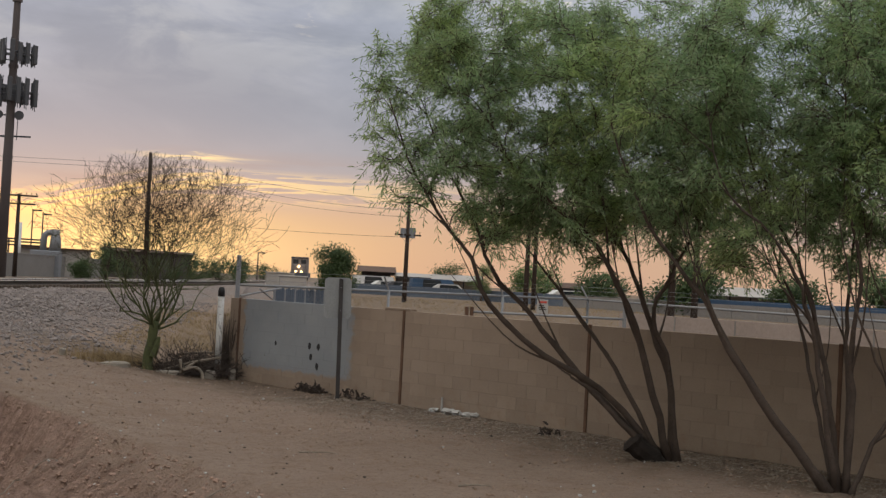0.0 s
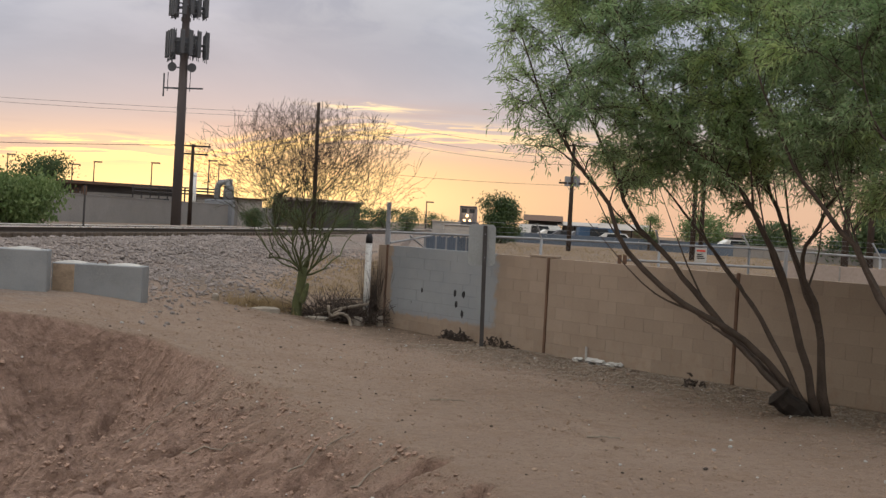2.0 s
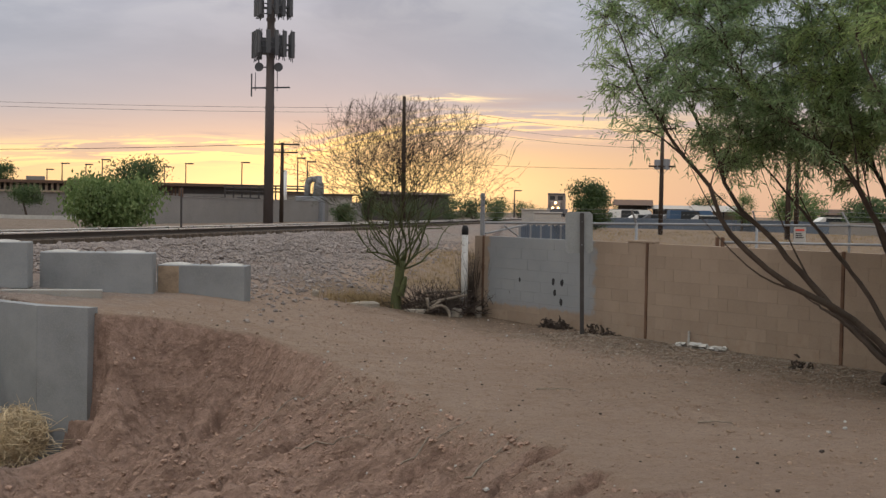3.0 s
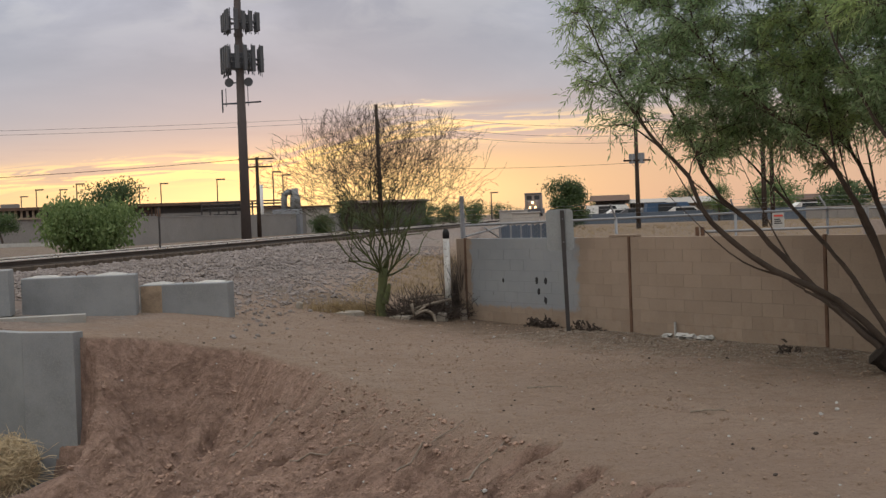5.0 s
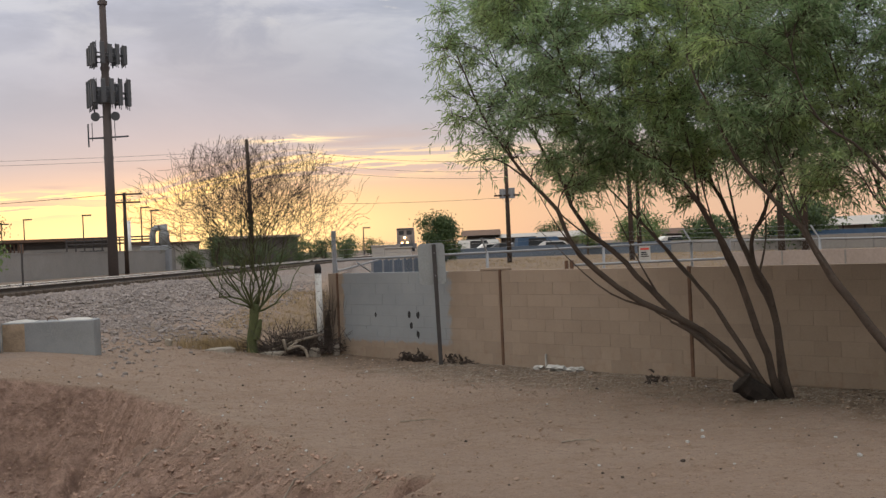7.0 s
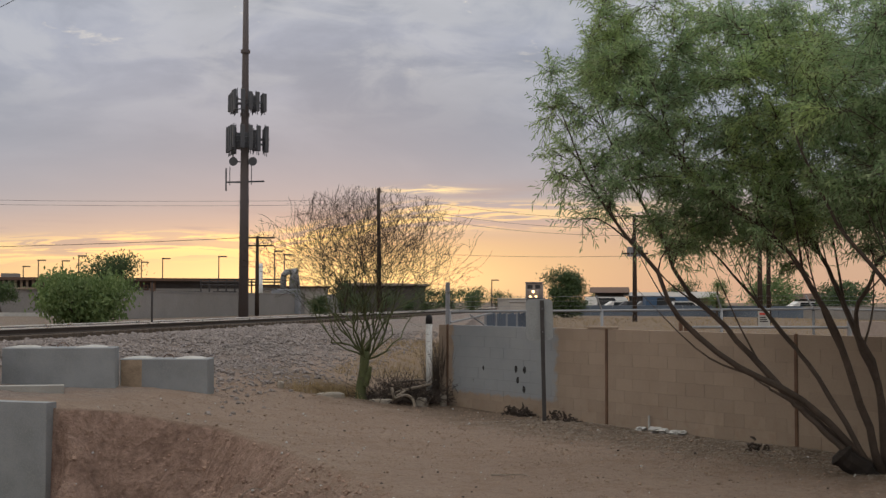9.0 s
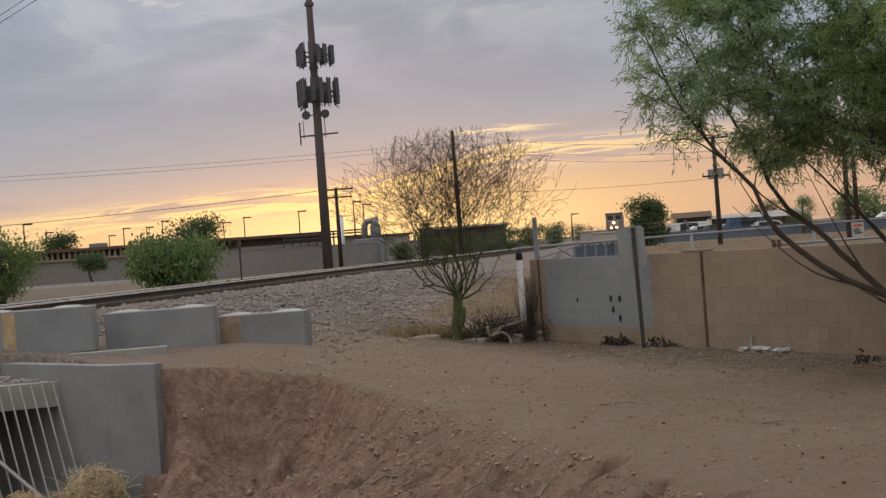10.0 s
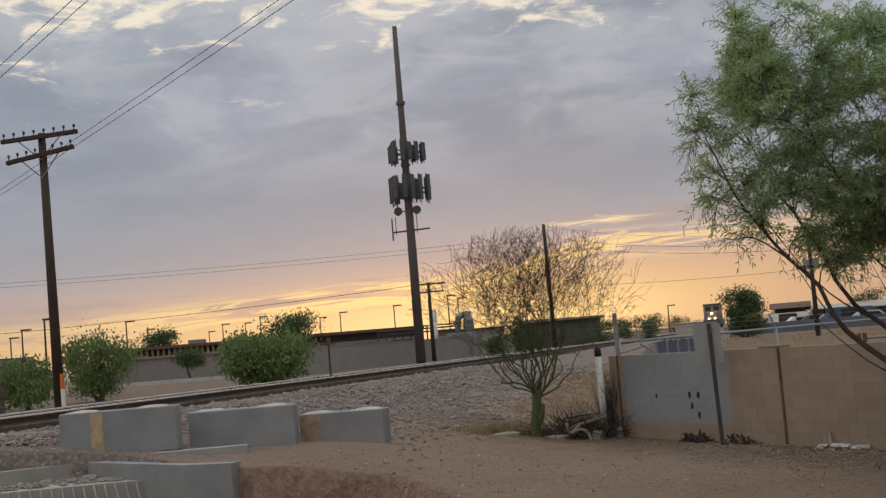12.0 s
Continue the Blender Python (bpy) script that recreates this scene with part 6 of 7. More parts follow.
def make_car(label, b, d, mat, turn, z=None, van=False):
    x, y = near_by(b, d)
    z = ground_z(x, y) if z is None else z
    ob = thing("car", label, "car", (x, y, z), turn, "parked cars")
    h = 1.9 if van else 1.42
    prof = [(-2.2, 0.35), (2.2, 0.35), (2.25, 0.75), (1.3, 0.92), (0.75, h), (-1.4, h), (-2.1, 0.95), (-2.25, 0.8)] if not van else [(-2.5, 0.35), (2.5, 0.35), (2.5, 1.0), (1.9, h), (-2.4, h), (-2.5, 1.0)]
    n = len(prof)
    s = Shape()
    s.add([(a, -0.85, c) for a, c in prof] + [(a, 0.85, c) for a, c in prof], [tuple(range(n - 1, -1, -1))[::-1], tuple(range(n, 2 * n))[::-1]] + [(i, n + i, n + (i + 1) % n, (i + 1) % n) for i in range(n)])
    part("body", s, mat, ob)
    g = Shape()
    g.add([(-1.3, -0.857, 0.98), (1.05, -0.857, 0.98), (0.62, -0.857, h - 0.1), (-1.25, -0.857, h - 0.1)], [(0, 1, 2, 3)])
    part("window", g, M_GLASS, ob)
    for wx in (-1.4, 1.4):
        for wy in (-0.86, 0.70):
            w = Shape()
            w.tube([(wx, wy, 0.33), (wx, wy + 0.18, 0.33)], 0.33, 12)
            part("tyre", w, M_TYRE, ob)


def make_sheds():
    specs = ((4.25, 5.7, 150, 0.42, 0.68, M_ROOF, M_BUILD_DARK), (5.75, 7.5, 150, 0.28, 0.45, M_ROOFLIGHT, M_BUILD), (7.6, 9.6, 145, 0.2, 0.48, M_ROOFLIGHT, M_BUILD_TAN),
             (12.8, 15.0, 130, 0.15, 0.4, M_ROOF, M_BUILD_DARK), (19.5, 22.5, 120, 0.2, 0.6, M_ROOFLIGHT, M_BUILD))
    for b0, b1, d, e1, e2, roof, wall in specs:
        m, ln = frame_between(near_by(b0, d), near_by(b1, d))
        ob = thing("shed", "low open-fronted shed with a shallow sheet roof", "shed", group="yard sheds")
        z1, z2 = rise(e1, d), rise(e2, d)
        s = Shape()
        s.box((0.2, 1.5, 0.5), (ln - 0.2, 8, z1 - 0.004), m)
        part("wall", s, wall, ob)
        s = Shape()
        s.add([m @ Vector(p) for p in ((-0.4, -0.6, z1), (ln + 0.4, -0.6, z1), (ln + 0.4, 8.4, z1), (-0.4, 8.4, z1), (-0.4, 4, z2), (ln + 0.4, 4, z2))],
              [(0, 1, 5, 4), (2, 3, 4, 5), (3, 0, 4), (1, 2, 5), (0, 3, 2, 1)])
        part("roof", s, roof, ob)
        for k in range(4):
            p = Shape()
            px = 0.3 + (ln - 0.8) * k / 3
            p.box((px, 0, 0.5), (px + 0.15, 0.15, z1 - 0.004), m)
            part("post", p, M_DARKSTEEL, ob)


make_sheds()
make_car("white parked van before the sheds", 4.9, 146, M_WHITE, 5, van=True)
make_car("white parked car before the sheds", 5.6, 144, M_WHITE, 8)
make_car("silver parked car behind the slatted fence", 6.9, 142, M_STEEL, 5)
make_car("blue parked car behind the slatted fence", 7.5, 140, M_BLUE, 5, van=True)
make_car("white parked car behind the slatted fence", 8.25, 140, M_WHITE, 5)
make_car("dark parked car behind the slatted fence", 6.2, 143, M_LOCO_DARK, 5)
make_car("white parked car near the feathery trees", 13.6, 125, M_WHITE, 5)


def make_screen_fence():
    ob = thing("fence", "long blue-grey slatted screen fence across the yard", "fence")
    pts = [near_by(3.2, 128), near_by(9.4, 122), near_by(13.3, 112), near_by(17.5, 100), near_by(23.0, 92), near_by(29.5, 84)]
    for (a, b), mat in zip(zip(pts, pts[1:]), (M_BLUEFENCE, M_BLUEFENCE, M_FARWALL, M_FARWALL, M_FARWALL)):
        m, ln = frame_between(a, b)
        k = 0
        step = 2.4
        while k * step < ln:
            x0, x1 = k * step, min(ln, (k + 1) * step)
            p = Shape()
            p.box((x0 + 0.02, 0, 0.2), (x1 - 0.02, 0.06, 1.72), m)
            part("panel", p, mat, ob)
            k += 1
    for a, b in zip(pts[3:], pts[4:]):
        m, ln = frame_between(a, b)
        p = Shape()
        p.box((0, 0.5, 0.2), (ln, 0.56, 2.05), m)
        part("blue_panel", p, M_BLUE, ob, "blue painted screen panel")
    # pinkish low wall nearer by
    m, ln = frame_between(near_by(15.6, 33), near_by(33, 27))
    ob = thing("wall_4", "plain pinkish block wall behind the willows", "wall", kind="structure")
    s = Shape()
    s.box((0, 0, -0.3), (ln, 0.15, 1.58), m)
    part("wall_face", s, M_PINKWALL, ob)
    for k in range(1, 6):
        s = Shape()
        s.box((ln * k / 6 - 0.02, -0.012, -0.3), (ln * k / 6 + 0.02, -0.002, 1.57), m)
        part("joint", s, M_FARWALL, ob)


make_screen_fence()


def make_chain_fence():
    """Chain-link fence with a pipe rail and outward barbed-wire arms, behind the block wall."""
    ob = thing("chain_fence", "galvanised chain-link fence with barbed-wire arms behind the wall", "fence")
    corners = [near_by(-1.5, 30), near_by(14.2, 36), near_by(30, 30)]
    rail_z = (1.80, 1.86, 1.74)
    wires, mesh = Shape(), Shape()
    for (a, b), (za, zb) in zip(zip(corners, corners[1:]), zip(rail_z, rail_z[1:])):
        m, ln = frame_between(a, b)
        s = Shape()
        s.tube([m @ Vector((0, 0, za)), m @ Vector((ln, 0, zb))], 0.030, 8)
        part("top_rail", s, M_STEEL, ob, smooth_shade=True)
        for t in (0.0, 0.385, 0.72, 1.0):
            x = ln * t
            z = za + (zb - za) * t
            p = Shape()
            p.tube([m @ Vector((x, 0, -0.3)), m @ Vector((x, 0, z + 0.03))], 0.036, 8)
            post = part("post", p, M_STEEL, ob, smooth_shade=True)
            if 0 < t < 1 or b == corners[2]:
                p = Shape()
                p.tube([m @ Vector((x, 0, z)), m @ Vector((x - 0.20, -0.08, z + 0.36))], 0.024, 6)
                part("barb_arm", p, M_STEEL, post)
        for k in (0.12, 0.24, 0.35):
            wires.tube([m @ Vector((0, -0.03, za + k)), m @ Vector((ln, -0.03, zb + k))], 0.0035, 3, False)
        n = int(ln / 0.11)
        for i in range(n):
            x = ln * i / n
            for sg in (-1, 1):
                x1 = min(ln, max(0.0, x + sg * 1.7))
                mesh.tube([m @ Vector((x, 0.01 * sg, 0.08)), m @ Vector((x1, 0.01 * sg, 0.08 + abs(x1 - x)))], 0.0018, 3, False)
    part("barbed_wire", wires, M_GREYSTEEL, ob)
    tagged(part("mesh_wire", mesh, M_STEEL, ob), kind="stuff")
    # low swing bar with its post, and the notice on the fence
    m, ln = frame_between(near_by(8.85, 29.5), near_by(15.8, 30.5))
    bar = thing("swing_gate", "low grey pipe gate behind the wall", "gate")
    s = Shape()
    s.tube([m @ Vector((0.1, 0, 1.47)), m @ Vector((ln, 0, 1.47))], 0.03, 8)
    part("pipe", s, M_STEEL, bar, smooth_shade=True)
    for k in (-0.06, 0.06):
        s = Shape()
        s.tube([m @ Vector((k, 0, 0)), m @ Vector((k, 0, 1.58))], 0.045, 8)
        part("post", s, M_RUST, bar)
    s = Shape()
    s.tube([m @ Vector((ln, 0, 0)), m @ Vector((ln, 0, 1.9))], 0.05, 8)
    part("end_post", s, M_STEEL, bar)
    # warning notice: white board with unreadable lines as bars
    p = Vector(near_by(12.17, 34.2))
    notice = thing("notice", "small white notice board with red and black lines", "sign", (p.x, p.y, 0), -10)
    s = Shape()
    s.box((-0.15, -0.06, 1.43), (0.15, -0.045, 1.81), None, 0.004)
    part("board", s, M_PALE, notice)
    s = Shape()
    s.box((-0.11, -0.066, 1.71), (0.11, -0.062, 1.76))
    part("red_bar", s, M_RED, notice)
    for k in range(3):
        s = Shape()
        s.box((-0.10, -0.066, 1.53 + 0.05 * k), (0.10 - 0.03 * k, -0.062, 1.555 + 0.05 * k))
        part("text_bar", s, M_BLACK, notice)
    # gate and slatted panels behind the end of the wall
    d = 28.5
    m, ln = frame_between(near_by(-1.55, d), near_by(2.6, d + 3))
    gate = thing("yard_gate", "leaning galvanised gate with grey slatted panels", "gate")
    s = Shape()
    s.tube([m @ Vector((0, 0, -0.2)), m @ Vector((0, 0, rise(0.9, d)))], 0.05, 8)
    part("tall_post", s, M_GREYSTEEL, gate)
    s = Shape()
    s.tube([m @ Vector((0.05, -0.05, rise(-0.90, d))), m @ Vector((ln * 0.42, -0.05, rise(-0.50, d)))], 0.022, 6)
    part("leaning_rail", s, M_STEEL, gate)
    s = Shape()
    s.tube([m @ Vector((ln * 0.2, -0.05, rise(-0.55, d))), m @ Vector((ln * 0.42, -0.05, rise(-1.3, d)))], 0.02, 6)
    part("brace", s, M_STEEL, gate)
    for i in range(26):
        x = ln * 0.40 + i * ln * 0.58 / 26
        s = Shape()
        s.box((x, 0.08, 0.0), (x + ln * 0.58 / 26 - 0.012, 0.10, rise(-0.52, d) + 0.02 * math.sin(i * 2.1)), m)
        part("slat", s, M_BLUEFENCE if i % 5 else M_GREYSTEEL, gate)


make_chain_fence()

# ---------------------------------------------------------------- things by the wall


def make_sign():
    x, y = 2.47, 16.62
    z = ground_z(x, y)
    ob = thing("road_sign", "bare metal back of a road sign on a dark channel post", "sign", (x, y, z), 0)
    s = Shape()
    m = Matrix.Translation((0, 0, 0)) @ Euler((0, radians(-1.2), 0)).to_matrix().to_4x4()
    for a, b, c, d in ((-0.035, -0.02, 0.035, -0.012), (-0.035, -0.012, -0.025, 0.015), (0.025, -0.012, 0.035, 0.015)):
        s.box((a, b, -0.35), (c, d, 2.10), m)
    part("post", s, M_DARKSTEEL, ob)
    s = Shape()
    k, w, z0, z1 = 0.05, 0.235, 1.40, 2.12
    out = [(-w + k, z0), (w - k, z0), (w, z0 + k), (w, z1 - k), (w - k, z1), (-w + k, z1), (-w, z1 - k), (-w, z0 + k)]
    n = len(out)
    s.add([m @ Vector((a - 0.05, 0.018, b)) for a, b in out] + [m @ Vector((a - 0.05, 0.022, b)) for a, b in out],
          [tuple(range(n)), tuple(range(2 * n - 1, n - 1, -1))] + [(i, n + i, n + (i + 1) % n, (i + 1) % n) for i in range(n)])
    plate = part("plate", s, M_SIGNBACK, ob)
    for zz in (1.55, 1.95):
        s = Shape()
        s.tube([m @ Vector((0, -0.028, zz)), m @ Vector((0, -0.02, zz))], 0.012, 6)
        part("bolt", s, M_STEEL, plate)


make_sign()


def make_pipe():
    x, y = 0.28, 19.9
    ob = thing("bollard", "peeling white steel pipe post with a black top", "post", (x, y, ground_z(x, y)))
    s = Shape()
    s.tube([(0, 0, -0.2), (-0.01, 0, 1.58)], 0.066, 12)
    part("pipe", s, material("peeling_white_paint", (0.60, 0.59, 0.57), 0.2, 5, 22, 0.7, 0.2, second=(0.30, 0.27, 0.25)), ob, smooth_shade=True)
    s = Shape()
    s.tube([(-0.01, 0, 1.583), (-0.01, 0, 1.70), (-0.01, 0, 1.77)], [0.07, 0.07, 0.045], 12)
    part("cap", s, M_BLACK, ob, "black rubber cap", smooth_shade=True)


make_pipe()


def wire_ball(rng, centre, radii, count, steps, step, r, mat_shape, flatten=0.0):
    """Tangled dry stems that fill and outline an uneven ball."""
    for _ in range(count):
        d = Vector((rng.gauss(0, 1), rng.gauss(0, 1), rng.gauss(0, 1))).normalized()
        p = d * rng.uniform(0.15, 0.95)
        w = Vector((rng.gauss(0, 1), rng.gauss(0, 1), rng.gauss(0, 1))).normalized()
        pts = []
        reach = rng.choice((0.80, 0.92, 1.05, 1.15, 1.40))
        for i in range(steps):
            pts.append((centre[0] + p.x * radii[0], centre[1] + p.y * radii[1], centre[2] + p.z * radii[2]))
            w = (w + Vector((rng.gauss(0, 0.5), rng.gauss(0, 0.5), rng.gauss(0, 0.5)))).normalized()
            q = p + w * step
            if q.length > 1.0:
                w = (w - q.normalized() * 1.2 * max(0, w.dot(q.normalized()))).normalized()
                q = p + w * step
                q = q * min(1.0, reach / q.length)
            p = q
        mat_shape.tube(pts, r, 3, False)


def make_tumbleweeds():
    rng = random.Random(17)
    for x, y, z, r, h in ((-5.25, 10.85, -1.02, 0.50, 0.44), (-6.95, 10.45, -1.02, 0.38, 0.46), (-6.15, 10.62, -1.24, 0.44, 0.38), (-6.5, 10.30, -1.36, 0.40, 0.26), (-7.75, 10.30, -1.34, 0.28, 0.30), (-5.65, 10.45, -1.33, 0.42, 0.28)):
        s = Shape()
        wire_ball(rng, (0, 0, 0), (r * 0.92, r * 0.92, h * 0.92), 150, 13, 0.25, 0.0048, s)
        for _ in range(190):
            a = Vector((rng.gauss(0, 1), rng.gauss(0, 1), rng.gauss(0.35, 0.8))).normalized()
            p, w, pts = Vector((a.x * r * 0.25, a.y * r * 0.25, -h * 0.3)), a, []
            curl = Vector((rng.gauss(0, 1), rng.gauss(0, 1), rng.gauss(-0.5, 0.6))).normalized()
            for i in range(9):
                pts.append(tuple(p))
                w = (w + curl * (0.05 + 0.06 * i) + Vector((rng.gauss(0, 0.12), rng.gauss(0, 0.12), rng.gauss(0, 0.12)))).normalized()
                p = p + w * (r + h) * 0.5 * rng.uniform(0.15, 0.22)
            s.tube(pts, [0.006 - 0.0004 * i for i in range(9)], 3, False)
        for _ in range(9):
            a = Vector((rng.gauss(0, 1), rng.gauss(0, 1), rng.gauss(0.2, 0.7))).normalized() * 0.62
            wire_ball(rng, (a.x * r, a.y * r, a.z * h), (r * 0.48, r * 0.48, h * 0.5), 34, 7, 0.42, 0.003, s)
        solid("tumbleweed", s, M_WEED, "dry straw-coloured tumbleweed caught at the grate", "tumbleweed", (x, y, z), group="tumbleweeds")


make_tumbleweeds()


def make_brush():
    rng = random.Random(23)
    # dead brush beside the pipe post
    s = Shape()
    for _ in range(700):
        a = rng.uniform(0, 6.283)
        x, y = rng.gauss(0, 0.42), rng.gauss(0, 0.28)
        p = Vector((x, y, 0.02))
        d = Vector((rng.gauss(0, 0.7), rng.gauss(0, 0.5), rng.uniform(0.15, 1.0))).normalized()
        ln = rng.uniform(0.2, 0.85)
        q = p + d * ln * 0.5 + Vector((rng.gauss(0, 0.05), rng.gauss(0, 0.05), 0))
        e = q + (d + Vector((rng.gauss(0, 0.4), rng.gauss(0, 0.4), -0.25))).normalized() * ln * 0.5
        s.tube([p, q, e], [0.009, 0.006, 0.003], 3, False)
    solid("dead_brush", s, M_BRUSH, "pile of dark dead brush at the end of the wall", "brush", (-0.20, 19.75, ground_z(-0.2, 19.75)))
    s = Shape()
    for _ in range(260):
        x, y = rng.gauss(0, 0.10), rng.gauss(0, 0.12)
        p = Vector((x, y, 0.1))
        d = Vector((rng.gauss(0, 0.25), rng.gauss(0, 0.25), 1)).normalized()
        ln = rng.uniform(0.5, 1.35)
        e = p + d * ln
        s.tube([p, p.lerp(e, 0.5) + Vector((rng.gauss(0, 0.04), rng.gauss(0, 0.04), 0)), e], [0.007, 0.005, 0.002], 3, False)
    solid("dead_shrub", s, M_BRUSH, "upright dead shrub against the wall end", "shrub", (0.52, 20.2, ground_z(0.52, 20.2)))
    logs = (((-0.75, 19.55, 0.10), (0.35, 19.35, 0.42), 0.035), ((-0.55, 19.9, 0.40), (0.5, 20.1, 0.46), 0.028), ((-0.45, 19.2, 0.05), (-0.15, 19.15, 0.30), 0.03))
    for a, b, r in logs:
        mid = Vector(a).lerp(Vector(b), 0.5) + Vector((0, 0, 0.03))
        s = Shape()
        s.tube([a, mid, b], [r, r * 0.9, r * 0.7], 7)
        solid("dead_branch", s, M_DRYWOOD, "bleached dead branch leaning in the brush", "branch", (0, 0, 0), group="dead branches", smooth_shade=True)
    s = Shape()
    s.tube(bend([(-0.42, 19.2, 0.36), (-0.35, 19.15, 0.16), (-0.15, 19.1, 0.22), (0.0, 19.1, 0.14), (0.05, 19.05, -0.05)], 14), 0.032, 7)
    solid("dead_branch", s, M_DRYWOOD, "pale bent root by the brush pile", "branch", group="dead branches", smooth_shade=True)
    # slabs and stones at the foot of the bare tree
    for x, y, w, d, h, t in ((-1.62, 19.35, 0.66, 0.40, 0.09, 8), (-0.62, 19.25, 0.52, 0.35, 0.07, -6), (0.15, 19.35, 0.26, 0.2, 0.14, 20), (-2.75, 20.1, 0.16, 0.14, 0.14, 30), (0.58, 19.55, 0.15, 0.12, 0.2, 0)):
        s = Shape()
        k = 9
        top = [(math.cos(6.283 * i / k) * w / 2 * rng.uniform(0.75, 1.05), math.sin(6.283 * i / k) * d / 2 * rng.uniform(0.75, 1.05)) for i in range(k)]
        s.add([(a * 1.05, b * 1.05, -0.05) for a, b in top] + [(a, b, h * 0.75) for a, b in top] + [(a * 0.8, b * 0.8, h * rng.uniform(0.85, 1.1)) for a, b in top],
              [(i, (i + 1) % k, k + (i + 1) % k, k + i) for i in range(k)] + [(k + i, k + (i + 1) % k, 2 * k + (i + 1) % k, 2 * k + i) for i in range(k)] + [tuple(range(2 * k, 3 * k))])
        solid("stone", s, M_SLAB, "pale broken stone slab at the foot of the tree", "stone", (x, y, ground_z(x, y)), t, "pale stones")
    # white stones and a short white peg at the wall
    for sx, n, w in ((1.02, -0.16, 0.20), (1.40, -0.14, 0.30), (1.85, -0.13, 0.22)):
        p = WALL_O + WALL_U * sx + WALL_N * n
        s = Shape()
        for _ in range(3):
            s.rock((rng.uniform(-w, w) * 0.4, rng.uniform(-0.05, 0.05), 0.03), w * 0.4, rng, 0.55)
        solid("stone", s, M_PALE, "broken pale concrete lump at the wall foot", "stone", (p.x, p.y, ground_z(p.x, p.y)), -50, "pale stones")
    p = WALL_O + WALL_U * 1.08 + WALL_N * -0.05
    s = Shape()
    s.tube([(0, 0, -0.1), (0, 0, 0.24)], 0.02, 8)
    solid("pipe_stub", s, M_PALE, "short white plastic pipe stub at the wall", "pipe", (p.x, p.y, ground_z(p.x, p.y)))
    # dried dark leaf clumps under the grey patch
    for s0, n0, cnt, w in ((-2.35, -0.22, 60, 0.30), (-2.0, -0.20, 60, 0.25), (-1.15, -0.15, 26, 0.22), (-0.8, -0.15, 16, 0.14), (4.0, -0.75, 26, 0.16)):
        sh = Shape()
        for _ in range(cnt):
            x, y = rng.gauss(0, w * 0.5), rng.gauss(0, 0.07)
            hgt = 0.16 * math.exp(-(x / (w * 0.5)) ** 2)
            p = Vector((x, y, rng.uniform(0, hgt)))
            pts = [p]
            d = Vector((rng.gauss(0, 1), rng.gauss(0, 0.7), rng.gauss(0.2, 0.6))).normalized()
            for _ in range(3):
                d = (d + Vector((rng.gauss(0, 0.6), rng.gauss(0, 0.6), rng.gauss(-0.15, 0.5)))).normalized()
                p = p + d * rng.uniform(0.02, 0.05)
                pts.append(Vector((p.x, p.y, max(0.0, p.z))))
            sh.tube(pts, [0.014, 0.016, 0.012, 0.004], 4, False)
        p = WALL_O + WALL_U * s0 + WALL_N * n0
        solid("dead_plant", sh, M_BRUSH, "dark dried-up plant at the wall foot", "dead plant", (p.x, p.y, ground_z(p.x, p.y)), -53, "dried plants", kind="stuff")
    # dark stump block under the first willow
    s = Shape()
    s.tube(bend([(0.22, 0.02, -0.08), (0.08, 0.0, 0.08), (-0.06, -0.02, 0.17), (-0.16, 0.0, 0.27)], 9), [0.15 * rng.uniform(0.85, 1.12) for _ in range(8)] + [0.10], 9)
    solid("stump", s, M_DARKSTUMP, "dark weathered stump under the leaning stems", "stump", (5.95, 9.92, ground_z(5.95, 9.92)))
    # scrap on the ballast
    s = Shape()
    s.rock((0, 0, 0.05), 0.10, rng, 0.9)
    x, y = far(-29.2, 21.0)
    solid("plastic_scrap", s, M_RED, "crumpled red plastic scrap on the gravel", "litter", (x, y, ground_z(x, y)))


make_brush()


def scatter(name, label, mat, seed, count, place, size, sink=0.35):
    """Loose stones strewn over the ground, one object of stuff."""
    rng = random.Random(seed)
    s = Shape()
    for _ in range(count):
        x, y = place(rng)
        r = size(rng)
        s.rock((x, y, height(x, y) + r * sink), r, rng)
    tagged(new(name, s.mesh(name, mat)), label, "stones", kind="stuff")


def on_ballast(rng):
    while True:
        y = rng.uniform(9, 48)
        x = track_x(y) + 0.9 + abs(rng.gauss(0, 3.3))
        if x < -2.2 + (y - 16) * 0.05 and not (x > -9.8 and y < 13.6) and not (-8.6 < x < -3.1 and 13.4 < y < 16.9):
            return x, y


def on_path(rng):
    while True:
        x, y = rng.uniform(-4, 9), rng.uniform(2.5, 22)
        n = (x - WALL_O.x) * WALL_N.x + (y - WALL_O.y) * WALL_N.y
        if n < -0.1 and crest_side(x, y)[0] < 0:
            return x, y


def on_bank(rng):
    while True:
        x, y = rng.uniform(-5, 3), rng.uniform(1.5, 12.5)
        d = crest_side(x, y)[0]
        if 0 < d < 6 and not (x < -4.3 and y > 9.6):
            return x, y


def on_deck(rng):
    t, u = rng.random(), rng.uniform(0.25, 1.6)
    x = DECK_L[0] + (DECK_R[0] - DECK_L[0]) * t - 0.70 * u
    y = DECK_L[1] + (DECK_R[1] - DECK_L[1]) * t + 0.714 * u
    return x, y


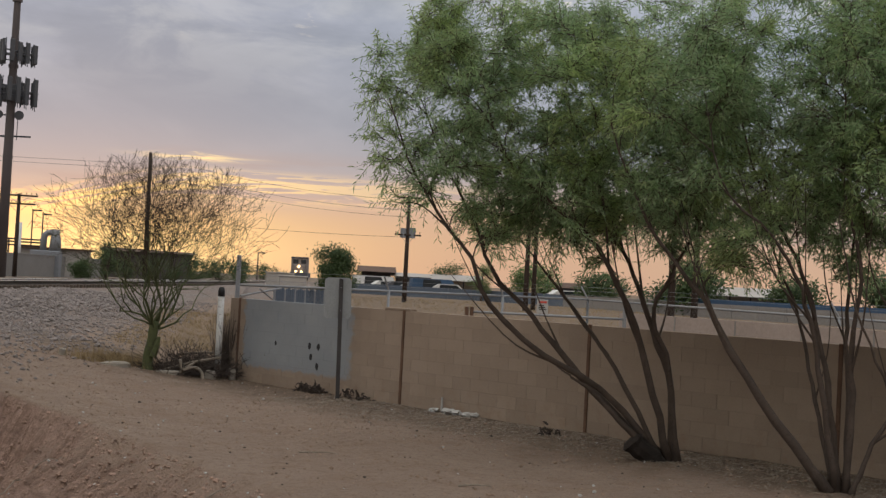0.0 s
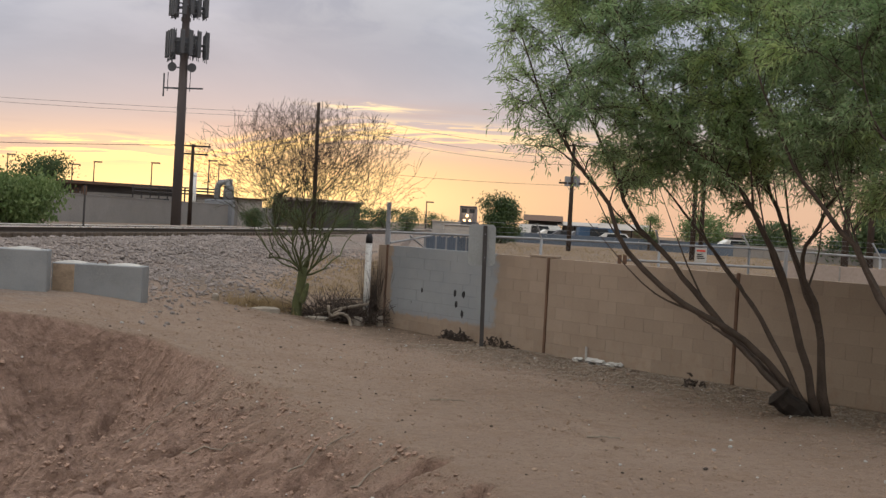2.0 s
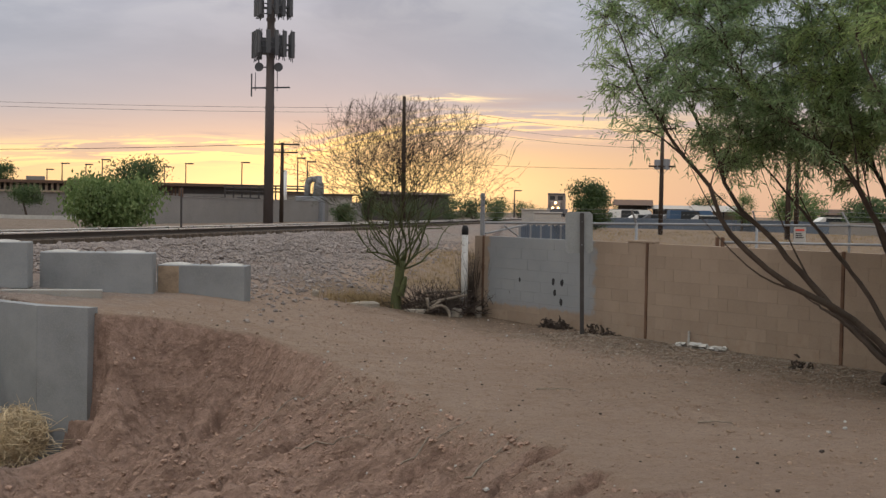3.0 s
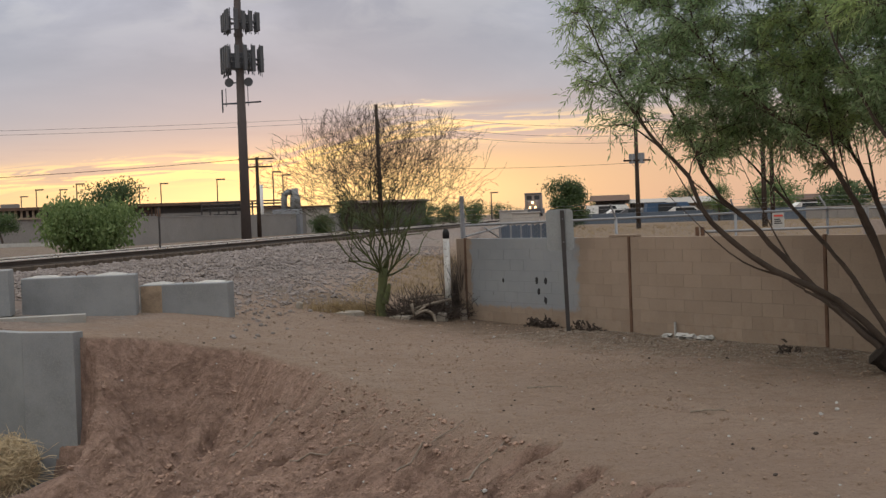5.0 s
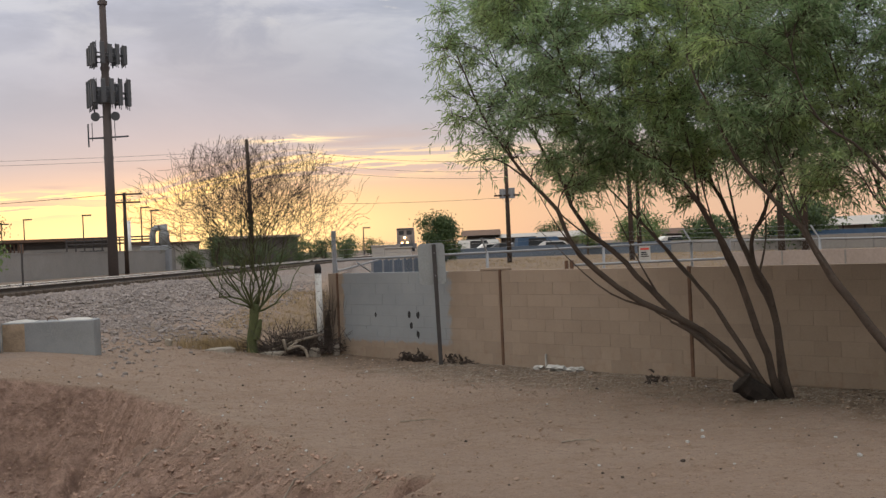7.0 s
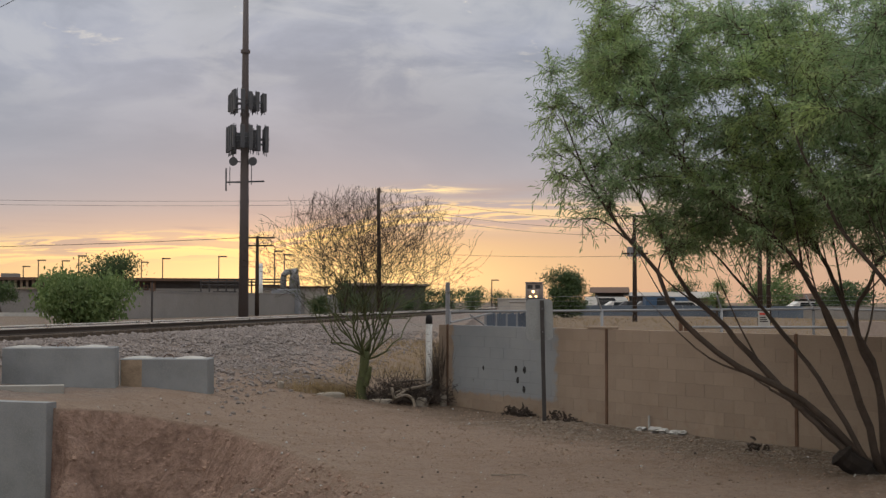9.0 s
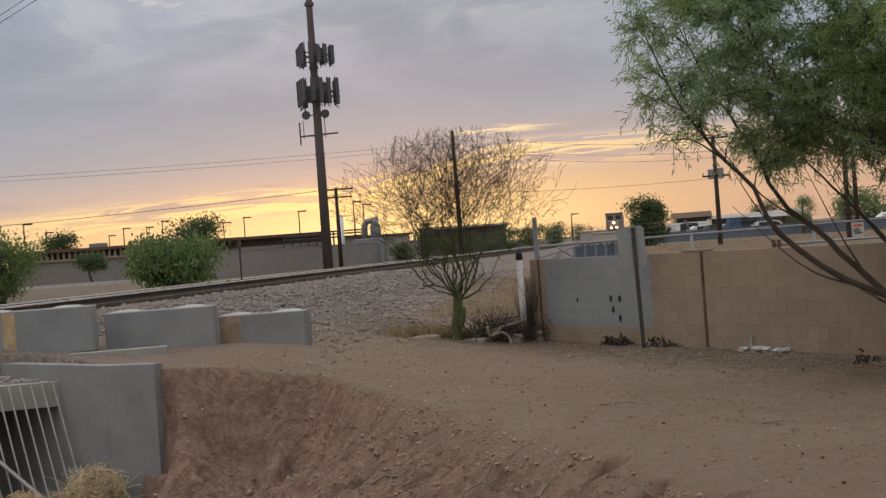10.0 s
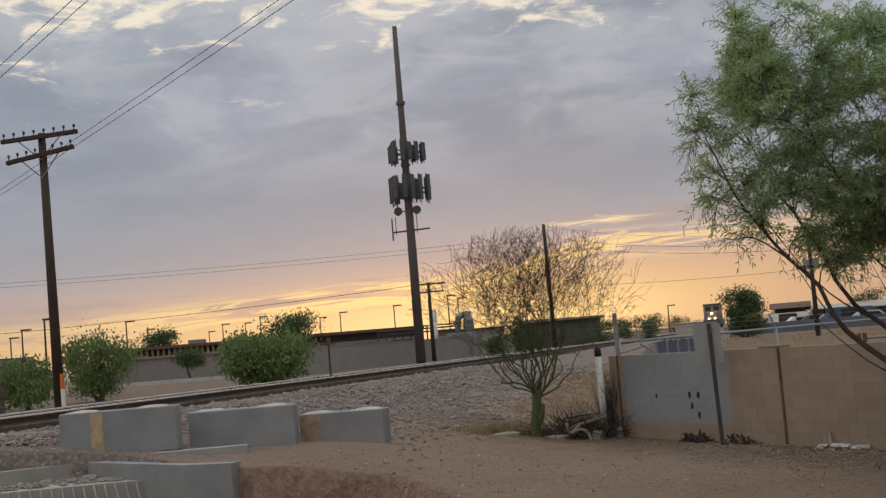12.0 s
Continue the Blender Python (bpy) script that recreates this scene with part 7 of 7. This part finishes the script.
scatter("ballast_gravel", "grey crushed-stone ballast on the railway bank", M_GRAVEL, 61, 18000, on_ballast, lambda r: r.uniform(0.02, 0.055) * (1.7 if r.random() < 0.08 else 1))
scatter("path_pebbles", "small pebbles and clods on the dirt path", M_PEBBLE, 62, 6500, on_path, lambda r: min(0.03, 0.006 + r.expovariate(230)))
scatter("bank_clods", "reddish clods and stones on the cut bank", M_CLOD, 63, 13000, on_bank, lambda r: min(0.05, 0.007 + r.expovariate(140)))
scatter("pale_chips", "pale stone chips on the bank and path", M_PALE, 64, 420, lambda r: on_bank(r) if r.random() < 0.6 else on_path(r), lambda r: min(0.03, 0.008 + r.expovariate(180)))
scatter("dark_chips", "dark cinders and droppings on the path", M_BRUSH, 65, 300, on_path, lambda r: min(0.026, 0.006 + r.expovariate(200)))


def make_deck_rubble():
    rng = random.Random(66)
    s = Shape()
    for _ in range(420):
        x, y = on_deck(rng)
        r = min(0.09, 0.015 + rng.expovariate(45))
        s.rock((x, y, 0.42 + r * 0.3), r, rng)
    tagged(new("deck_rubble", s.mesh("deck_rubble", M_GRAVEL)), "stones and rubble lying on the culvert deck", "stones", kind="stuff")
    s = Shape()
    for _ in range(160):
        x, y = rng.uniform(-8.0, -5.0), rng.uniform(9.2, 10.6)
        r = min(0.12, 0.02 + rng.expovariate(40))
        s.rock((x, y, height(x, y) + r * 0.3), r, rng)
    tagged(new("wash_rubble", s.mesh("wash_rubble", M_PALE)), "pale stones on the floor of the wash", "stones", kind="stuff")


make_deck_rubble()


def make_litter_and_grass():
    rng = random.Random(71)
    # fallen leaves and twigs under the willows
    v, f = [], []
    for _ in range(15000):
        s, n = rng.uniform(-1.5, 13), -abs(rng.gauss(0, 1.3)) - 0.06
        p = WALL_O + WALL_U * s + WALL_N * n
        if crest_side(p.x, p.y)[0] > 0:
            continue
        z = height(p.x, p.y) + 0.008
        a = rng.uniform(0, 6.283)
        l, w = rng.uniform(0.015, 0.045), rng.uniform(0.004, 0.010)
        dx, dy = math.cos(a), math.sin(a)
        k = len(v)
        v += [(p.x - dx * l, p.y - dy * l, z), (p.x - dy * w, p.y + dx * w, z + 0.006), (p.x + dx * l, p.y + dy * l, z + 0.01), (p.x + dy * w, p.y - dx * w, z + 0.002)]
        f.append((k, k + 1, k + 2, k + 3))
    me = bpy.data.meshes.new("leaf_litter")
    me.from_pydata(v, [], f)
    me.materials.append(M_DRYWOOD)
    tagged(new("leaf_litter", me), "dry fallen leaflets along the wall foot", "leaf litter", kind="stuff")

    def tufts(name, label, count, place, h, mat):
        s = Shape()
        for _ in range(count):
            x, y = place()
            z = height(x, y, False) - 0.02
            for _ in range(9):
                d = Vector((rng.gauss(0, 0.45), rng.gauss(0, 0.45), 1)).normalized()
                ln = h * rng.uniform(0.4, 1.2)
                b = Vector((x + rng.gauss(0, 0.06), y + rng.gauss(0, 0.06), z))
                w = Vector((-d.y, d.x, 0)).normalized() * 0.006 if abs(d.x) + abs(d.y) > 1e-4 else Vector((0.006, 0, 0))
                e = b + d * ln
                s.add([tuple(b - w), tuple(b + w), tuple(e)], [(0, 1, 2)])
        tagged(new(name, s.mesh(name, mat)), label, "dry grass", kind="stuff")

    tufts("dry_grass", "straw-coloured dry grass by the bare tree", 260, lambda: (rng.gauss(-1.75, 0.38), rng.gauss(20.2, 0.35)), 0.28, M_STRAW)
    tufts("dry_grass_slope", "golden dry grass on the slope behind the tree", 1300, lambda: (rng.uniform(-2.6, 1.2), rng.uniform(26, 42)), 0.15, M_STRAW)
    tufts("dry_grass_lot", "sparse dry grass over the open lot", 3200, lambda: (rng.uniform(2, 32), rng.uniform(34, 100)), 0.22, M_STRAW)
    # loose roots and sticks on the bank
    for x, y, a, ln in ((-1.05, 8.2, -20, 0.9), (0.2, 6.9, 30, 0.8), (0.9, 5.9, 35, 0.6), (-2.0, 9.5, 42, 1.1), (1.6, 9.4, -8, 0.45), (3.2, 7.2, -5, 0.35)):
        pts = []
        for i in range(9):
            t = i / 8
            px = x + math.cos(radians(a)) * ln * t + rng.gauss(0, 0.02)
            py = y + math.sin(radians(a)) * ln * t + rng.gauss(0, 0.02)
            pts.append((px, py, height(px, py) + 0.012 + 0.02 * math.sin(t * 3)))
        s = Shape()
        s.tube(pts, [0.011 * (1 - 0.6 * i / 8) for i in range(9)], 5)
        solid("stick", s, M_DRYWOOD, "thin dry root lying on the dirt bank", "stick", group="sticks on the bank")


make_litter_and_grass()
